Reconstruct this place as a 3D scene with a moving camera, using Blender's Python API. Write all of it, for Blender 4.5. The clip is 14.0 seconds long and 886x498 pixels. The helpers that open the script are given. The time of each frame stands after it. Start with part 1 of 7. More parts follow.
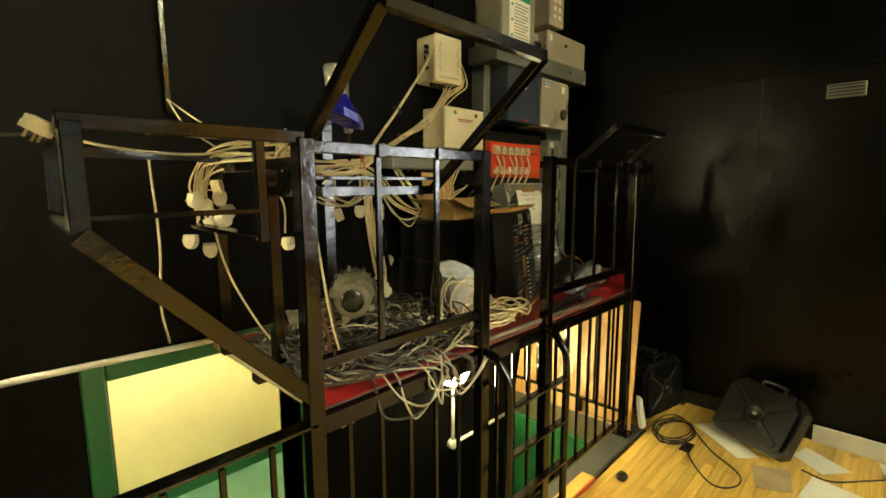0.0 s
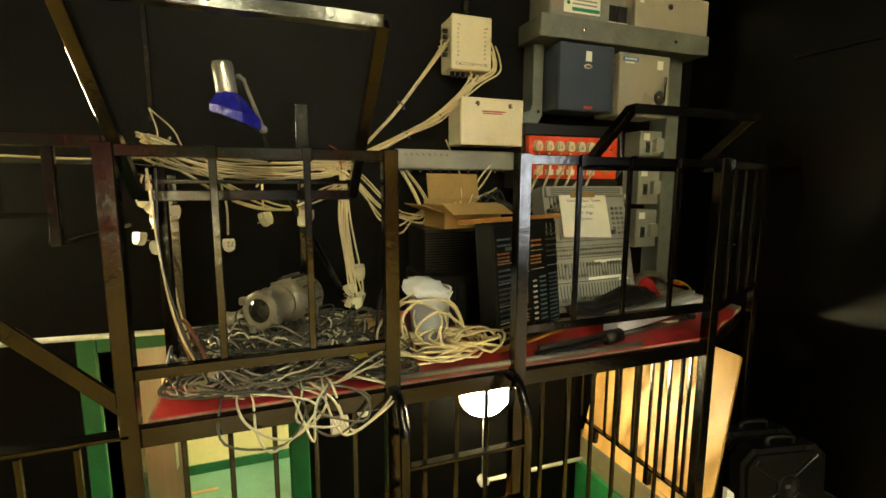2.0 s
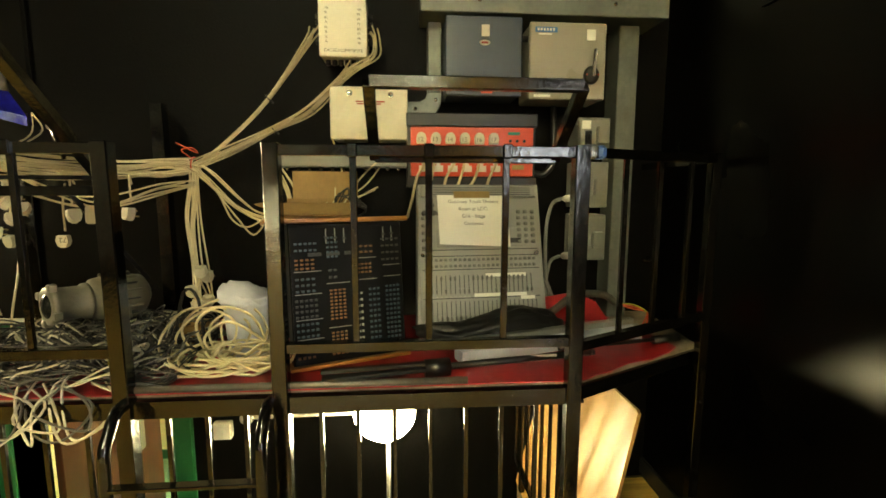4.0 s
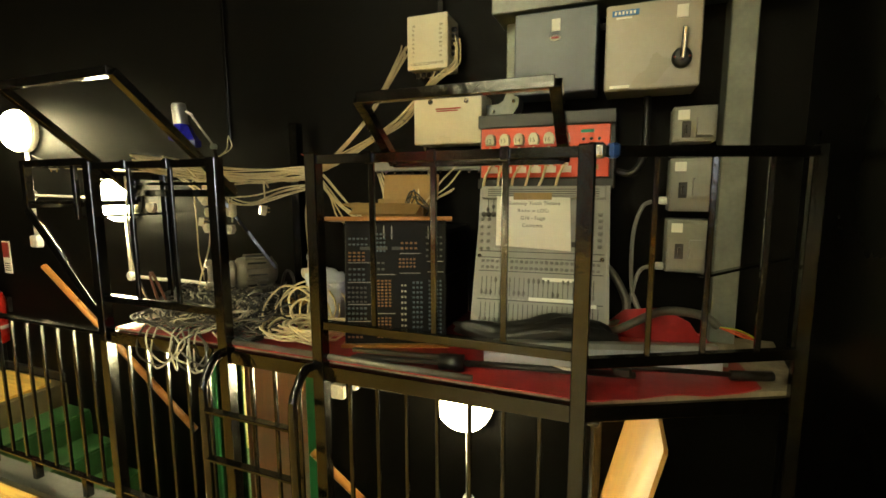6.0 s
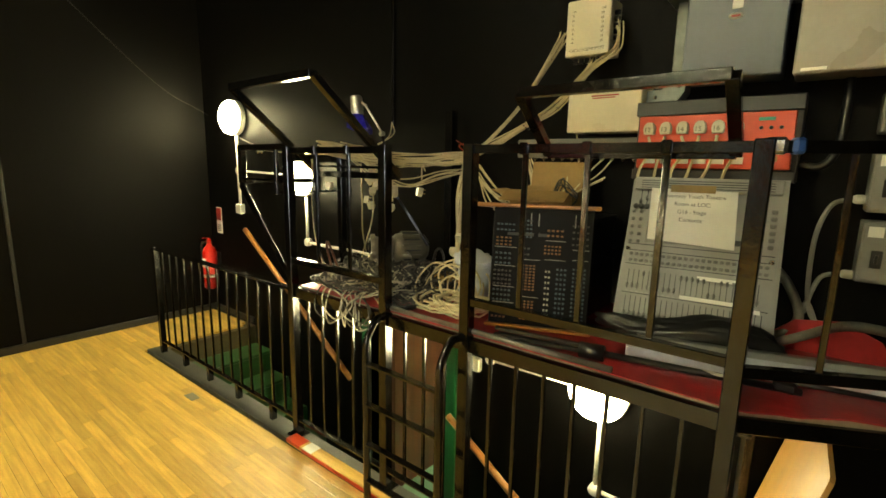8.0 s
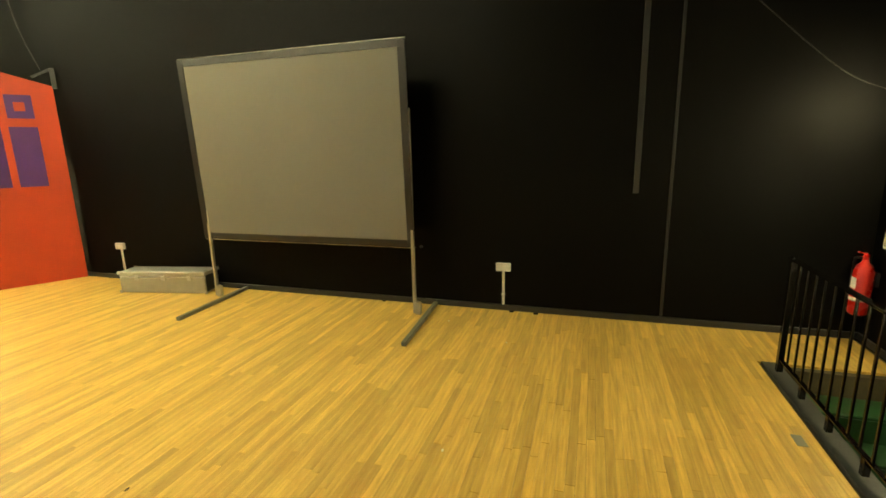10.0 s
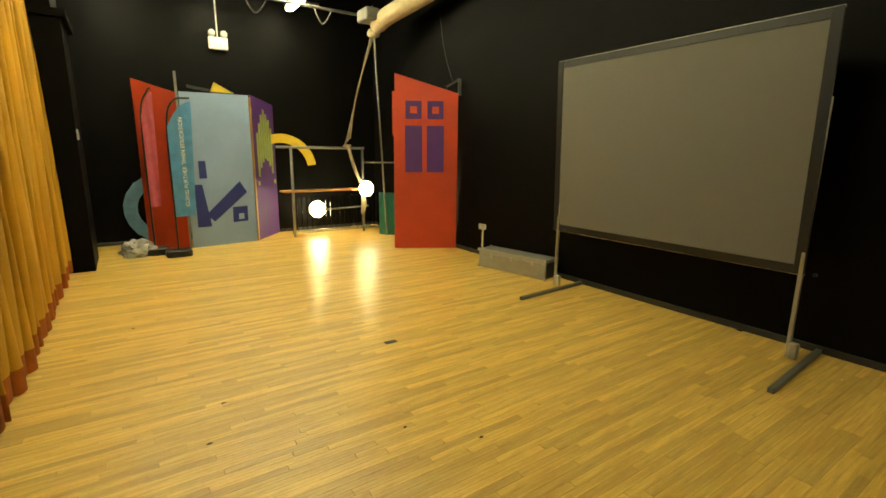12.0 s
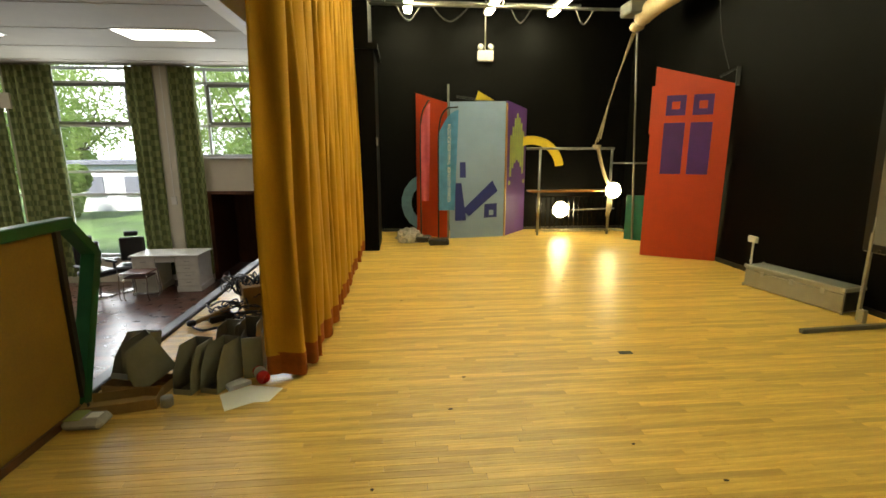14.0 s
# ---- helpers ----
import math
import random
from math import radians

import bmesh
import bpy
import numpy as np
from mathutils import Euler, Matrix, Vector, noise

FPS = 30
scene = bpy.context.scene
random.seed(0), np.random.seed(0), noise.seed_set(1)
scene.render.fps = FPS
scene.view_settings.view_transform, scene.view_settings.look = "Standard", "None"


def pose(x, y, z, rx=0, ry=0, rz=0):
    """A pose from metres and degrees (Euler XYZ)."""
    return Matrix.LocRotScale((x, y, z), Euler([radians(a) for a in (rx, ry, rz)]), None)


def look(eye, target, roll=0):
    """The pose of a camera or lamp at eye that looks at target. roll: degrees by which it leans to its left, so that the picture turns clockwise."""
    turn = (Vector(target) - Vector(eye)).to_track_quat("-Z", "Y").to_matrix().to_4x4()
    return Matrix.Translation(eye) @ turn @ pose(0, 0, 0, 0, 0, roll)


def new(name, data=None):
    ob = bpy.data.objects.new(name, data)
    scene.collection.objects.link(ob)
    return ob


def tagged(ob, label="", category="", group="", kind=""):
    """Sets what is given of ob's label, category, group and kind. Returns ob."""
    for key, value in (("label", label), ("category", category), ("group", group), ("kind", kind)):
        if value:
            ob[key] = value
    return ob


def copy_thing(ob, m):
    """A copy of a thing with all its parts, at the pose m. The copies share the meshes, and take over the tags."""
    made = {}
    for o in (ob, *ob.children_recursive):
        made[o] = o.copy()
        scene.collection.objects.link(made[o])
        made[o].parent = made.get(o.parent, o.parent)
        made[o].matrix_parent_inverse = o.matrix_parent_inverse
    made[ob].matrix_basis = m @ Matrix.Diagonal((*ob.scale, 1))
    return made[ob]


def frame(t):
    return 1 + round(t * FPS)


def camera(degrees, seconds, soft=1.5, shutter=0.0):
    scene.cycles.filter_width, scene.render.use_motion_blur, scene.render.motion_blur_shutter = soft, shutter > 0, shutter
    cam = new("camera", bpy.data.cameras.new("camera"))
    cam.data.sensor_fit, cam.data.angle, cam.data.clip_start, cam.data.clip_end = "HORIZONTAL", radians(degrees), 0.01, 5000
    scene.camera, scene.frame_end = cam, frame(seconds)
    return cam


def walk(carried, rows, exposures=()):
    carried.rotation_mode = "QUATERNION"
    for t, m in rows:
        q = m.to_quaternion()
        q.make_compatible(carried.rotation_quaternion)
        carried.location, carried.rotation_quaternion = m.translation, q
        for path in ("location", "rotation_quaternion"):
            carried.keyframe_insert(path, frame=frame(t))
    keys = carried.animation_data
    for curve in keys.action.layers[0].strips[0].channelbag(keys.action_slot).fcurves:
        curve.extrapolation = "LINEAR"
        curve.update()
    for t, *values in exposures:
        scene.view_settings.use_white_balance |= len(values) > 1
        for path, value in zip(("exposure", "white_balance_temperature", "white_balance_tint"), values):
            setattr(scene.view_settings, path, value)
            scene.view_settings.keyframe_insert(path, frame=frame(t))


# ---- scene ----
cam = camera(87.1, 14.0, soft=1.6)
PATH = [
    (0, (1.677, 0.374, 1.493), (3.092, 1.761, 1.22), -0.3),
    (0.5, (1.878, 0.248, 1.515), (3.106, 1.8, 1.231), 0.1),
    (1, (2.125, 0.233, 1.494), (3.237, 1.872, 1.217), 0.2),
    (1.5, (2.362, 0.177, 1.504), (3.343, 1.897, 1.224), 0.2),
    (2, (2.647, 0.095, 1.514), (3.332, 1.953, 1.233), 0.2),
    (2.5, (2.932, 0.095, 1.521), (3.529, 1.981, 1.229), 0.6),
    (3, (3.257, 0.022, 1.51), (3.734, 1.945, 1.234), 0.5),
    (3.5, (3.533, 0.026, 1.492), (3.834, 1.986, 1.231), 0.4),
    (3.7, (3.635, 0.061, 1.487), (3.883, 2.029, 1.23), 0.3),
    (5.8, (4.412, 0.159, 1.478), (3.789, 2.044, 1.229), -0.3),
    (6, (4.413, 0.125, 1.496), (3.686, 1.97, 1.234), -0.2),
    (6.5, (4.455, 0.098, 1.487), (3.527, 1.852, 1.233), 0.2),
    (7, (4.472, 0.097, 1.483), (3.499, 1.823, 1.211), 0.6),
    (7.2, (4.471, 0.093, 1.485), (3.476, 1.802, 1.187), 0.6),
    (9.3, (4.239, -0.071, 1.603), (2.339, 0.405, 1.199), -0.3),
    (9.5, (4.223, -0.058, 1.605), (2.269, 0.084, 1.204), -0.9),
    (10, (4.226, 0.071, 1.67), (2.365, -0.526, 1.249), -1.3),
    (10.5, (4.251, 0.002, 1.66), (2.557, -0.978, 1.25), -0.4),
    (11, (4.259, -0.024, 1.645), (2.744, -1.264, 1.238), 0.2),
    (11.5, (4.284, -0.116, 1.624), (3.025, -1.617, 1.221), 0.2),
    (12, (4.315, -0.247, 1.616), (3.213, -1.867, 1.214), 0.6),
    (12.5, (4.338, -0.224, 1.641), (3.509, -1.998, 1.234), 0.1),
    (13, (4.337, -0.187, 1.646), (3.604, -2.003, 1.241), 0.4),
    (13.5, (4.337, -0.181, 1.646), (3.815, -2.068, 1.239), 0.1),
    (14, (4.353, -0.19, 1.627), (4.185, -2.141, 1.222), -0.1),
]
walk(cam, [(t, look(eye, target, roll)) for t, eye, target, roll in PATH],
     exposures=[(0, 3.02), (1.5, 3.14), (3.7, 3.18), (7.2, 2.95), (9.5, 2.55), (10.5, 2.08), (12, 1.55), (14, 1.45)])

# ---- world and light ----
world = bpy.data.worlds.new("world")
scene.world = world
world.use_nodes = True
wn = world.node_tree.nodes
sky = wn.new("ShaderNodeTexSky")
sky.sky_type, sky.sun_disc = "NISHITA", False
sky.sun_elevation, sky.sun_rotation = radians(38), radians(200)
wn["Background"].inputs[1].default_value = 0.15
world.node_tree.links.new(sky.outputs[0], wn["Background"].inputs[0])
sun = new("sun", bpy.data.lights.new("sun", "SUN"))
sun.data.energy, sun.data.angle, sun.data.color = 5.0, radians(10), (1, 0.97, 0.92)
sun.matrix_world = look((30, 10, 40), (10, -30, 0))

for wx, wz, ww, wh in ((10.6, 1.3, 1.6, 3.6), (7.2, 2.3, 2.8, 1.6), (14.1, 1.3, 3.2, 3.6)):
    la = new("window_daylight", bpy.data.lights.new("window_daylight", "AREA"))
    la.data.shape, la.data.size, la.data.size_y, la.data.energy, la.data.color = "RECTANGLE", ww, wh, 35 * ww * wh / 5, (0.95, 0.98, 1.0)
    la.matrix_world = look((wx, -10.72, wz), (wx, 0, wz - 1.5))

# ---- materials ----
def mat(name, col, rough=0.5, metal=0.0, var=0.12, scale=8.0, bump=0.0, bscale=60.0, emit=None, spec=0.5, random_v=0.0, col2=None, stretch=None, coat=0.0):
    m = bpy.data.materials.new(name)
    m.use_nodes = True
    n, l = m.node_tree.nodes, m.node_tree.links
    b = n["Principled BSDF"]
    b.inputs["Roughness"].default_value = rough
    b.inputs["Metallic"].default_value = metal
    b.inputs["Specular IOR Level"].default_value = spec
    b.inputs["Coat Weight"].default_value = coat
    tc = n.new("ShaderNodeTexCoord")
    mp = n.new("ShaderNodeMapping")
    l.new(tc.outputs["Object"], mp.inputs[0])
    if stretch:
        mp.inputs["Scale"].default_value = stretch
    big = n.new("ShaderNodeTexNoise")
    big.inputs["Scale"].default_value, big.inputs["Detail"].default_value = scale, 6
    l.new(mp.outputs[0], big.inputs["Vector"])
    fine = n.new("ShaderNodeTexNoise")
    fine.inputs["Scale"].default_value, fine.inputs["Detail"].default_value = bscale, 4
    l.new(mp.outputs[0], fine.inputs["Vector"])
    ramp = n.new("ShaderNodeValToRGB")
    c2 = col2 or tuple(c * (1 - 2.2 * var) for c in col)
    ramp.color_ramp.elements[0].position, ramp.color_ramp.elements[1].position = 0.32, 0.68
    ramp.color_ramp.elements[0].color = (*[max(c, 0.001) for c in c2], 1)
    ramp.color_ramp.elements[1].color = (*col, 1)
    l.new(big.outputs[0], ramp.inputs[0])
    out = ramp.outputs[0]
    mix = n.new("ShaderNodeMix")
    mix.data_type, mix.blend_type = "RGBA", "MULTIPLY"
    mix.inputs[0].default_value = min(1, 2.0 * var)
    l.new(out, mix.inputs[6])
    l.new(fine.outputs[0], mix.inputs[7])
    out = mix.outputs[2]
    if random_v:
        oi, geo = n.new("ShaderNodeObjectInfo"), n.new("ShaderNodeNewGeometry")
        ad = n.new("ShaderNodeMath")
        ad.operation = "ADD"
        l.new(oi.outputs["Random"], ad.inputs[0])
        l.new(geo.outputs["Random Per Island"], ad.inputs[1])
        fr = n.new("ShaderNodeMath")
        fr.operation = "FRACT"
        l.new(ad.outputs[0], fr.inputs[0])
        mr = n.new("ShaderNodeMapRange")
        mr.inputs[3].default_value, mr.inputs[4].default_value = 1 - random_v, 1 + random_v
        l.new(fr.outputs[0], mr.inputs[0])
        hs = n.new("ShaderNodeHueSaturation")
        l.new(mr.outputs[0], hs.inputs["Value"])
        l.new(out, hs.inputs["Color"])
        out = hs.outputs[0]
    l.new(out, b.inputs["Base Color"])
    rr = n.new("ShaderNodeMapRange")
    rr.inputs[3].default_value, rr.inputs[4].default_value = max(0.02, rough - 0.12), min(1, rough + 0.12)
    l.new(big.outputs[0], rr.inputs[0])
    l.new(rr.outputs[0], b.inputs["Roughness"])
    if bump:
        bp = n.new("ShaderNodeBump")
        bp.inputs["Strength"].default_value, bp.inputs["Distance"].default_value = bump, 0.01
        l.new(fine.outputs[0], bp.inputs["Height"])
        l.new(bp.outputs[0], b.inputs["Normal"])
    if emit:
        b.inputs["Emission Color"].default_value = (*emit[:3], 1)
        b.inputs["Emission Strength"].default_value = emit[3]
    return m


WARM = (1.0, 0.84, 0.52)
M_black_wall = mat("black_wall_paint", (0.0023, 0.002, 0.0015), 0.55, var=0.2, scale=1.6, bump=0.10, bscale=90, spec=0.08)
M_black_satin = mat("black_satin_paint", (0.0022, 0.0019, 0.0015), 0.3, var=0.2, scale=1.6, bump=0.03, bscale=40, spec=0.2)
M_floor = mat("maple_strip", (0.85, 0.56, 0.128), 0.36, var=0.2, scale=3.4, bump=0.05, bscale=38, random_v=0.2, stretch=(1, 14, 14), coat=0.0, col2=(0.60, 0.36, 0.07))
M_gap = mat("floor_gap", (0.09, 0.07, 0.03), 0.8)
M_kerb = mat("grey_lino", (0.075, 0.078, 0.07), 0.55, var=0.2, bump=0.1)
M_green = mat("green_paint", (0.012, 0.12, 0.035), 0.4, var=0.12, bump=0.08)
M_green_floor = mat("green_floor", (0.10, 0.22, 0.13), 0.45, var=0.15, scale=3)
M_step_green = mat("green_step_lino", (0.02, 0.10, 0.025), 0.5, var=0.2)
M_cream_wall = mat("cream_wall_paint", (0.72, 0.62, 0.30), 0.6, var=0.04, scale=2)
M_hall_wall = mat("hall_wall_paint", (0.62, 0.57, 0.44), 0.6, var=0.05, scale=2)
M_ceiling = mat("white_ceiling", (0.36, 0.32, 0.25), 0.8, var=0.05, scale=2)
M_skirt = mat("black_skirting", (0.02, 0.02, 0.019), 0.4)
M_steel = mat("black_gloss_paint", (0.0035, 0.003, 0.0024), 0.13, var=0.25, scale=24, bump=0.08, bscale=55)
M_ply = mat("orange_plywood", (0.47, 0.265, 0.07), 0.42, var=0.16, scale=2.2, bump=0.04, stretch=(6, 6, 0.8), col2=(0.33, 0.165, 0.035))
M_lamp = mat("lamp_glass", (0.9, 0.88, 0.8), 0.4, emit=(1.0, 0.87, 0.44, 21.0))
M_tube = mat("fluorescent_tube", (0.9, 0.9, 0.88), 0.4, emit=(1.0, 0.93, 0.53, 34.5))
M_corridor_light = mat("corridor_diffuser", (0.9, 0.9, 0.88), 0.4, emit=(1.0, 0.93, 0.60, 11.0))
M_panel_light = mat("panel_light_diffuser", (0.9, 0.9, 0.9), 0.4, emit=(1.0, 0.95, 0.85, 3.6))
M_white_plastic = mat("white_plastic", (0.72, 0.70, 0.62), 0.35, var=0.06)
M_curtain = mat("gold_velvet", (0.60, 0.31, 0.018), 0.85, var=0.14, scale=5, bump=0.15, bscale=200, spec=0.2, stretch=(1, 1, 0.3))
M_curtain_hem = mat("rust_velvet_hem", (0.36, 0.10, 0.012), 0.85, var=0.14, spec=0.2)
M_green_curtain = mat("green_check_curtain", (0.26, 0.29, 0.10), 0.85, var=0.15, spec=0.2)
M_parquet = mat("dark_parquet", (0.12, 0.045, 0.024), 0.3, var=0.25, scale=6, random_v=0.45, coat=0.0)
M_wood_dark = mat("brown_door_wood", (0.125, 0.04, 0.014), 0.4, var=0.2, stretch=(5, 5, 0.6), scale=2.5)
M_frame_alu = mat("white_window_frame", (0.6, 0.61, 0.6), 0.4, var=0.05)
M_screen = mat("grey_screen", (0.125, 0.117, 0.095), 0.75, var=0.03, scale=1.2)


# ---- mesh helpers ----
class MB:
    """Collects vertices and faces of one mesh."""

    def __init__(self):
        self.v, self.f, self.smooth = [], [], []

    def add(self, vs, fs, smooth=False):
        o = len(self.v)
        self.v += [tuple(p) for p in vs]
        self.f += [tuple(o + i for i in f) for f in fs]
        self.smooth += [smooth] * len(fs)
        return self

    def box(self, c, s, b=0.0, m=None):
        hx, hy, hz = s[0] / 2, s[1] / 2, s[2] / 2
        m = m or Matrix()
        c = Vector(c)
        if b <= 0:
            vs = [Vector((x * hx, y * hy, z * hz)) for x in (-1, 1) for y in (-1, 1) for z in (-1, 1)]
            fs = [(0, 1, 3, 2), (4, 6, 7, 5), (0, 4, 5, 1), (2, 3, 7, 6), (0, 2, 6, 4), (1, 5, 7, 3)]
            return self.add([c + m.to_3x3() @ p for p in vs], fs)
        b = min(b, 0.45 * min(s))
        idx, vs, h = {}, [], (hx, hy, hz)
        for sx in (-1, 1):
            for sy in (-1, 1):
                for sz in (-1, 1):
                    for a in range(3):
                        p = [q * (h[k] - (0 if k == a else b)) for k, q in enumerate((sx, sy, sz))]
                        idx[sx, sy, sz, a] = len(vs)
                        vs.append(Vector(p))
        fs = []
        for a in range(3):
            u, w = (a + 1) % 3, (a + 2) % 3
            for s0 in (-1, 1):
                q = []
                for su, sw in ((-1, -1), (1, -1), (1, 1), (-1, 1)):
                    k = [0, 0, 0]
                    k[a], k[u], k[w] = s0, su, sw
                    q.append(idx[(*k, a)])
                fs.append(q)
            for su in (-1, 1):
                for sw in (-1, 1):
                    q = []
                    for s0, ax in ((-1, u), (1, u), (1, w), (-1, w)):
                        k = [0, 0, 0]
                        k[a], k[u], k[w] = s0, su, sw
                        q.append(idx[(*k, ax)])
                    fs.append(q)
        for sx in (-1, 1):
            for sy in (-1, 1):
                for sz in (-1, 1):
                    fs.append([idx[sx, sy, sz, a] for a in range(3)])
        good = []
        for q in fs:
            n = (vs[q[1]] - vs[q[0]]).cross(vs[q[2]] - vs[q[0]])
            cen = sum((vs[i] for i in q), Vector()) / len(q)
            good.append(tuple(q) if n.dot(cen) > 0 else tuple(reversed(q)))
        return self.add([c + m.to_3x3() @ p for p in vs], good)

    def bar(self, p0, p1, w, h=None, b=0.002, up=(0, 0, 1)):
        """A square bar from p0 to p1, w wide, h high."""
        p0, p1 = Vector(p0), Vector(p1)
        d = (p1 - p0)
        ln = d.length
        x = d.normalized()
        u = Vector(up)
        if abs(x.dot(u)) > 0.98:
            u = Vector((0, 1, 0))
        y = u.cross(x).normalized()
        z = x.cross(y)
        m = Matrix((x, y, z)).transposed()
        return self.box((p0 + p1) / 2, (ln, w, h or w), b, m)

    def tube(self, pts, r, n=6, closed=False):
        pts = [Vector(p) for p in pts]
        k = len(pts)
        u = None
        vs = []
        for i, p in enumerate(pts):
            a = pts[(i - 1) % k] if (closed or i > 0) else p
            c = pts[(i + 1) % k] if (closed or i < k - 1) else p
            t = (c - a).normalized()
            if u is None:
                u = t.orthogonal().normalized()
            u = (u - t * u.dot(t))
            u = u.normalized() if u.length > 1e-6 else t.orthogonal().normalized()
            w = t.cross(u)
            rr = r[i] if isinstance(r, (list, tuple)) else r
            vs += [p + rr * (math.cos(2 * math.pi * j / n) * u + math.sin(2 * math.pi * j / n) * w) for j in range(n)]
        fs = []
        for i in range(k if closed else k - 1):
            i2 = (i + 1) % k
            for j in range(n):
                j2 = (j + 1) % n
                fs.append((i * n + j, i * n + j2, i2 * n + j2, i2 * n + j))
        if not closed:
            fs += [tuple(reversed(range(n))), tuple((k - 1) * n + j for j in range(n))]
        return self.add(vs, fs, True)

    def lathe(self, prof, m=None, n=24):
        """Turn a profile of (radius, height) round the z axis."""
        m = m or Matrix()
        vs = [m @ Vector((r * math.cos(2 * math.pi * j / n), r * math.sin(2 * math.pi * j / n), z)) for r, z in prof for j in range(n)]
        fs = [(i * n + j, i * n + (j + 1) % n, (i + 1) * n + (j + 1) % n, (i + 1) * n + j) for i in range(len(prof) - 1) for j in range(n)]
        fs += [tuple(reversed(range(n))), tuple((len(prof) - 1) * n + j for j in range(n))]
        return self.add(vs, fs, True)

    def prism(self, poly, depth, m=None):
        """A polygon in the xy plane, extruded along z."""
        m = m or Matrix()
        k = len(poly)
        vs = [m @ Vector((x, y, 0)) for x, y in poly] + [m @ Vector((x, y, depth)) for x, y in poly]
        fs = [tuple(reversed(range(k))), tuple(range(k, 2 * k))] + [(i, (i + 1) % k, k + (i + 1) % k, k + i) for i in range(k)]
        return self.add(vs, fs)

    def mesh(self, name, material):
        me = bpy.data.meshes.new(name)
        me.from_pydata(self.v, [], self.f)
        me.polygons.foreach_set("use_smooth", self.smooth)
        me.materials.append(material)
        me.update()
        return me


def part(name, mb, material, parent, label=""):
    ob = new(name, mb.mesh(name, material))
    if parent:
        ob.parent = parent
    if label:
        ob["label"] = label
    return ob


def thing(name, label, category, group="", kind="", at=(0, 0, 0)):
    e = new(name)
    e.empty_display_size = 0.05
    e.location = at
    return tagged(e, label, category, group, kind)


def solid(name, mb, material, label="", category="", kind="", group=""):
    return tagged(new(name, mb.mesh(name, material)), label, category, group, kind)


def smooth_path(ctrl, steps=6):
    """A Catmull-Rom line through control points."""
    c = [Vector(p) for p in ctrl]
    c = [2 * c[0] - c[1]] + c + [2 * c[-1] - c[-2]]
    out = []
    for i in range(1, len(c) - 2):
        for s in range(steps):
            t = s / steps
            a, b, d, e = c[i - 1], c[i], c[i + 1], c[i + 2]
            out.append(0.5 * (2 * b + (d - a) * t + (2 * a - 5 * b + 4 * d - e) * t * t + (3 * b - a - 3 * d + e) * t ** 3))
    return out + [c[-2]]


def B(x0, x1, y0, y1, z0, z1, b=0.0):
    return MB().box(((x0 + x1) / 2, (y0 + y1) / 2, (z0 + z1) / 2), (x1 - x0, y1 - y0, z1 - z0), b)


def addbox(mb, x0, x1, y0, y1, z0, z1, b=0.0):
    return mb.box(((x0 + x1) / 2, (y0 + y1) / 2, (z0 + z1) / 2), (x1 - x0, y1 - y0, z1 - z0), b)


# ---- large structure ----
WX, EX, NY, SY, TOP, LOW = -0.40, 5.03, 2.3, -9.95, 4.9, -1.15
WELL_W, WELL_E, WELL_S = 0.36, 4.36, 1.5     # the stair well
solid("wall_west", B(WX - 0.25, WX, SY - 0.25, NY + 0.25, -0.3, TOP), M_black_wall, "matt black painted stage wall", "wall", "structure")
# north wall with the doorway of the lower corridor
DX0, DX1, DTOP = 1.955, 2.68, 0.822
w = MB()
addbox(w, WX, DX0, NY, NY + 0.2, LOW - 0.2, TOP)
addbox(w, DX1, EX + 0.2, NY, NY + 0.2, LOW - 0.2, TOP)
addbox(w, DX0, DX1, NY, NY + 0.2, DTOP, TOP)
solid("wall_north", w, M_black_wall, "matt black painted wall with a doorway below", "wall", "structure")
solid("wall_south", B(WX, 5.45, SY - 0.2, SY, -0.3, TOP), M_black_wall, "matt black painted end wall of the stage", "wall", "structure")
w = MB()
addbox(w, EX, EX + 0.12, -0.75, NY, 0, TOP)
addbox(w, EX + 0.12, 6.5, -0.75, -0.63, 0, TOP)
solid("wall_east", w, M_black_satin, "black painted wing wall", "wall", "structure")
# black proscenium pier and the head over the curtain
w = MB()
addbox(w, 4.76, 5.45, -9.0, -7.98, 0, 3.2)
addbox(w, 4.70, 5.5, -9.06, -7.92, 3.2, 3.29)
addbox(w, 5.3, 5.45, SY, -9.0, 0, TOP)
addbox(w, 4.84, 5.45, -9.0, -7.98, 3.29, TOP)
solid("wall_pier", w, M_black_wall, "black painted pier beside the stage opening", "wall", "structure")
solid("wall_head", B(6.3, 6.5, -7.9, -0.75, 3.25, TOP), M_hall_wall, "painted beam over the stage opening", "wall", "structure")
solid("ceiling", B(WX, 6.5, SY, NY, TOP, TOP + 0.2), M_black_wall, "black stage ceiling", "ceiling", "structure")
# stage deck around the stair well
d = MB()
addbox(d, WX, 6.53, SY, WELL_S, -0.2, -0.02)
addbox(d, WX, WELL_W, WELL_S, NY, -0.2, -0.02)
addbox(d, WELL_E, EX, WELL_S, NY, -0.2, -0.02)
floor = solid("floor", d, M_gap, "worn maple strip stage floor", "floor", "structure")
k = MB()
addbox(k, 0.30, WELL_E + 0.1, 1.38, WELL_S, -0.02, 0.004)
addbox(k, WELL_E, WELL_E + 0.12, WELL_S, NY, -0.02, 0.03)
solid("trim_well_edge", k, M_kerb, "grey edging round the stair well", "trim", "structure")
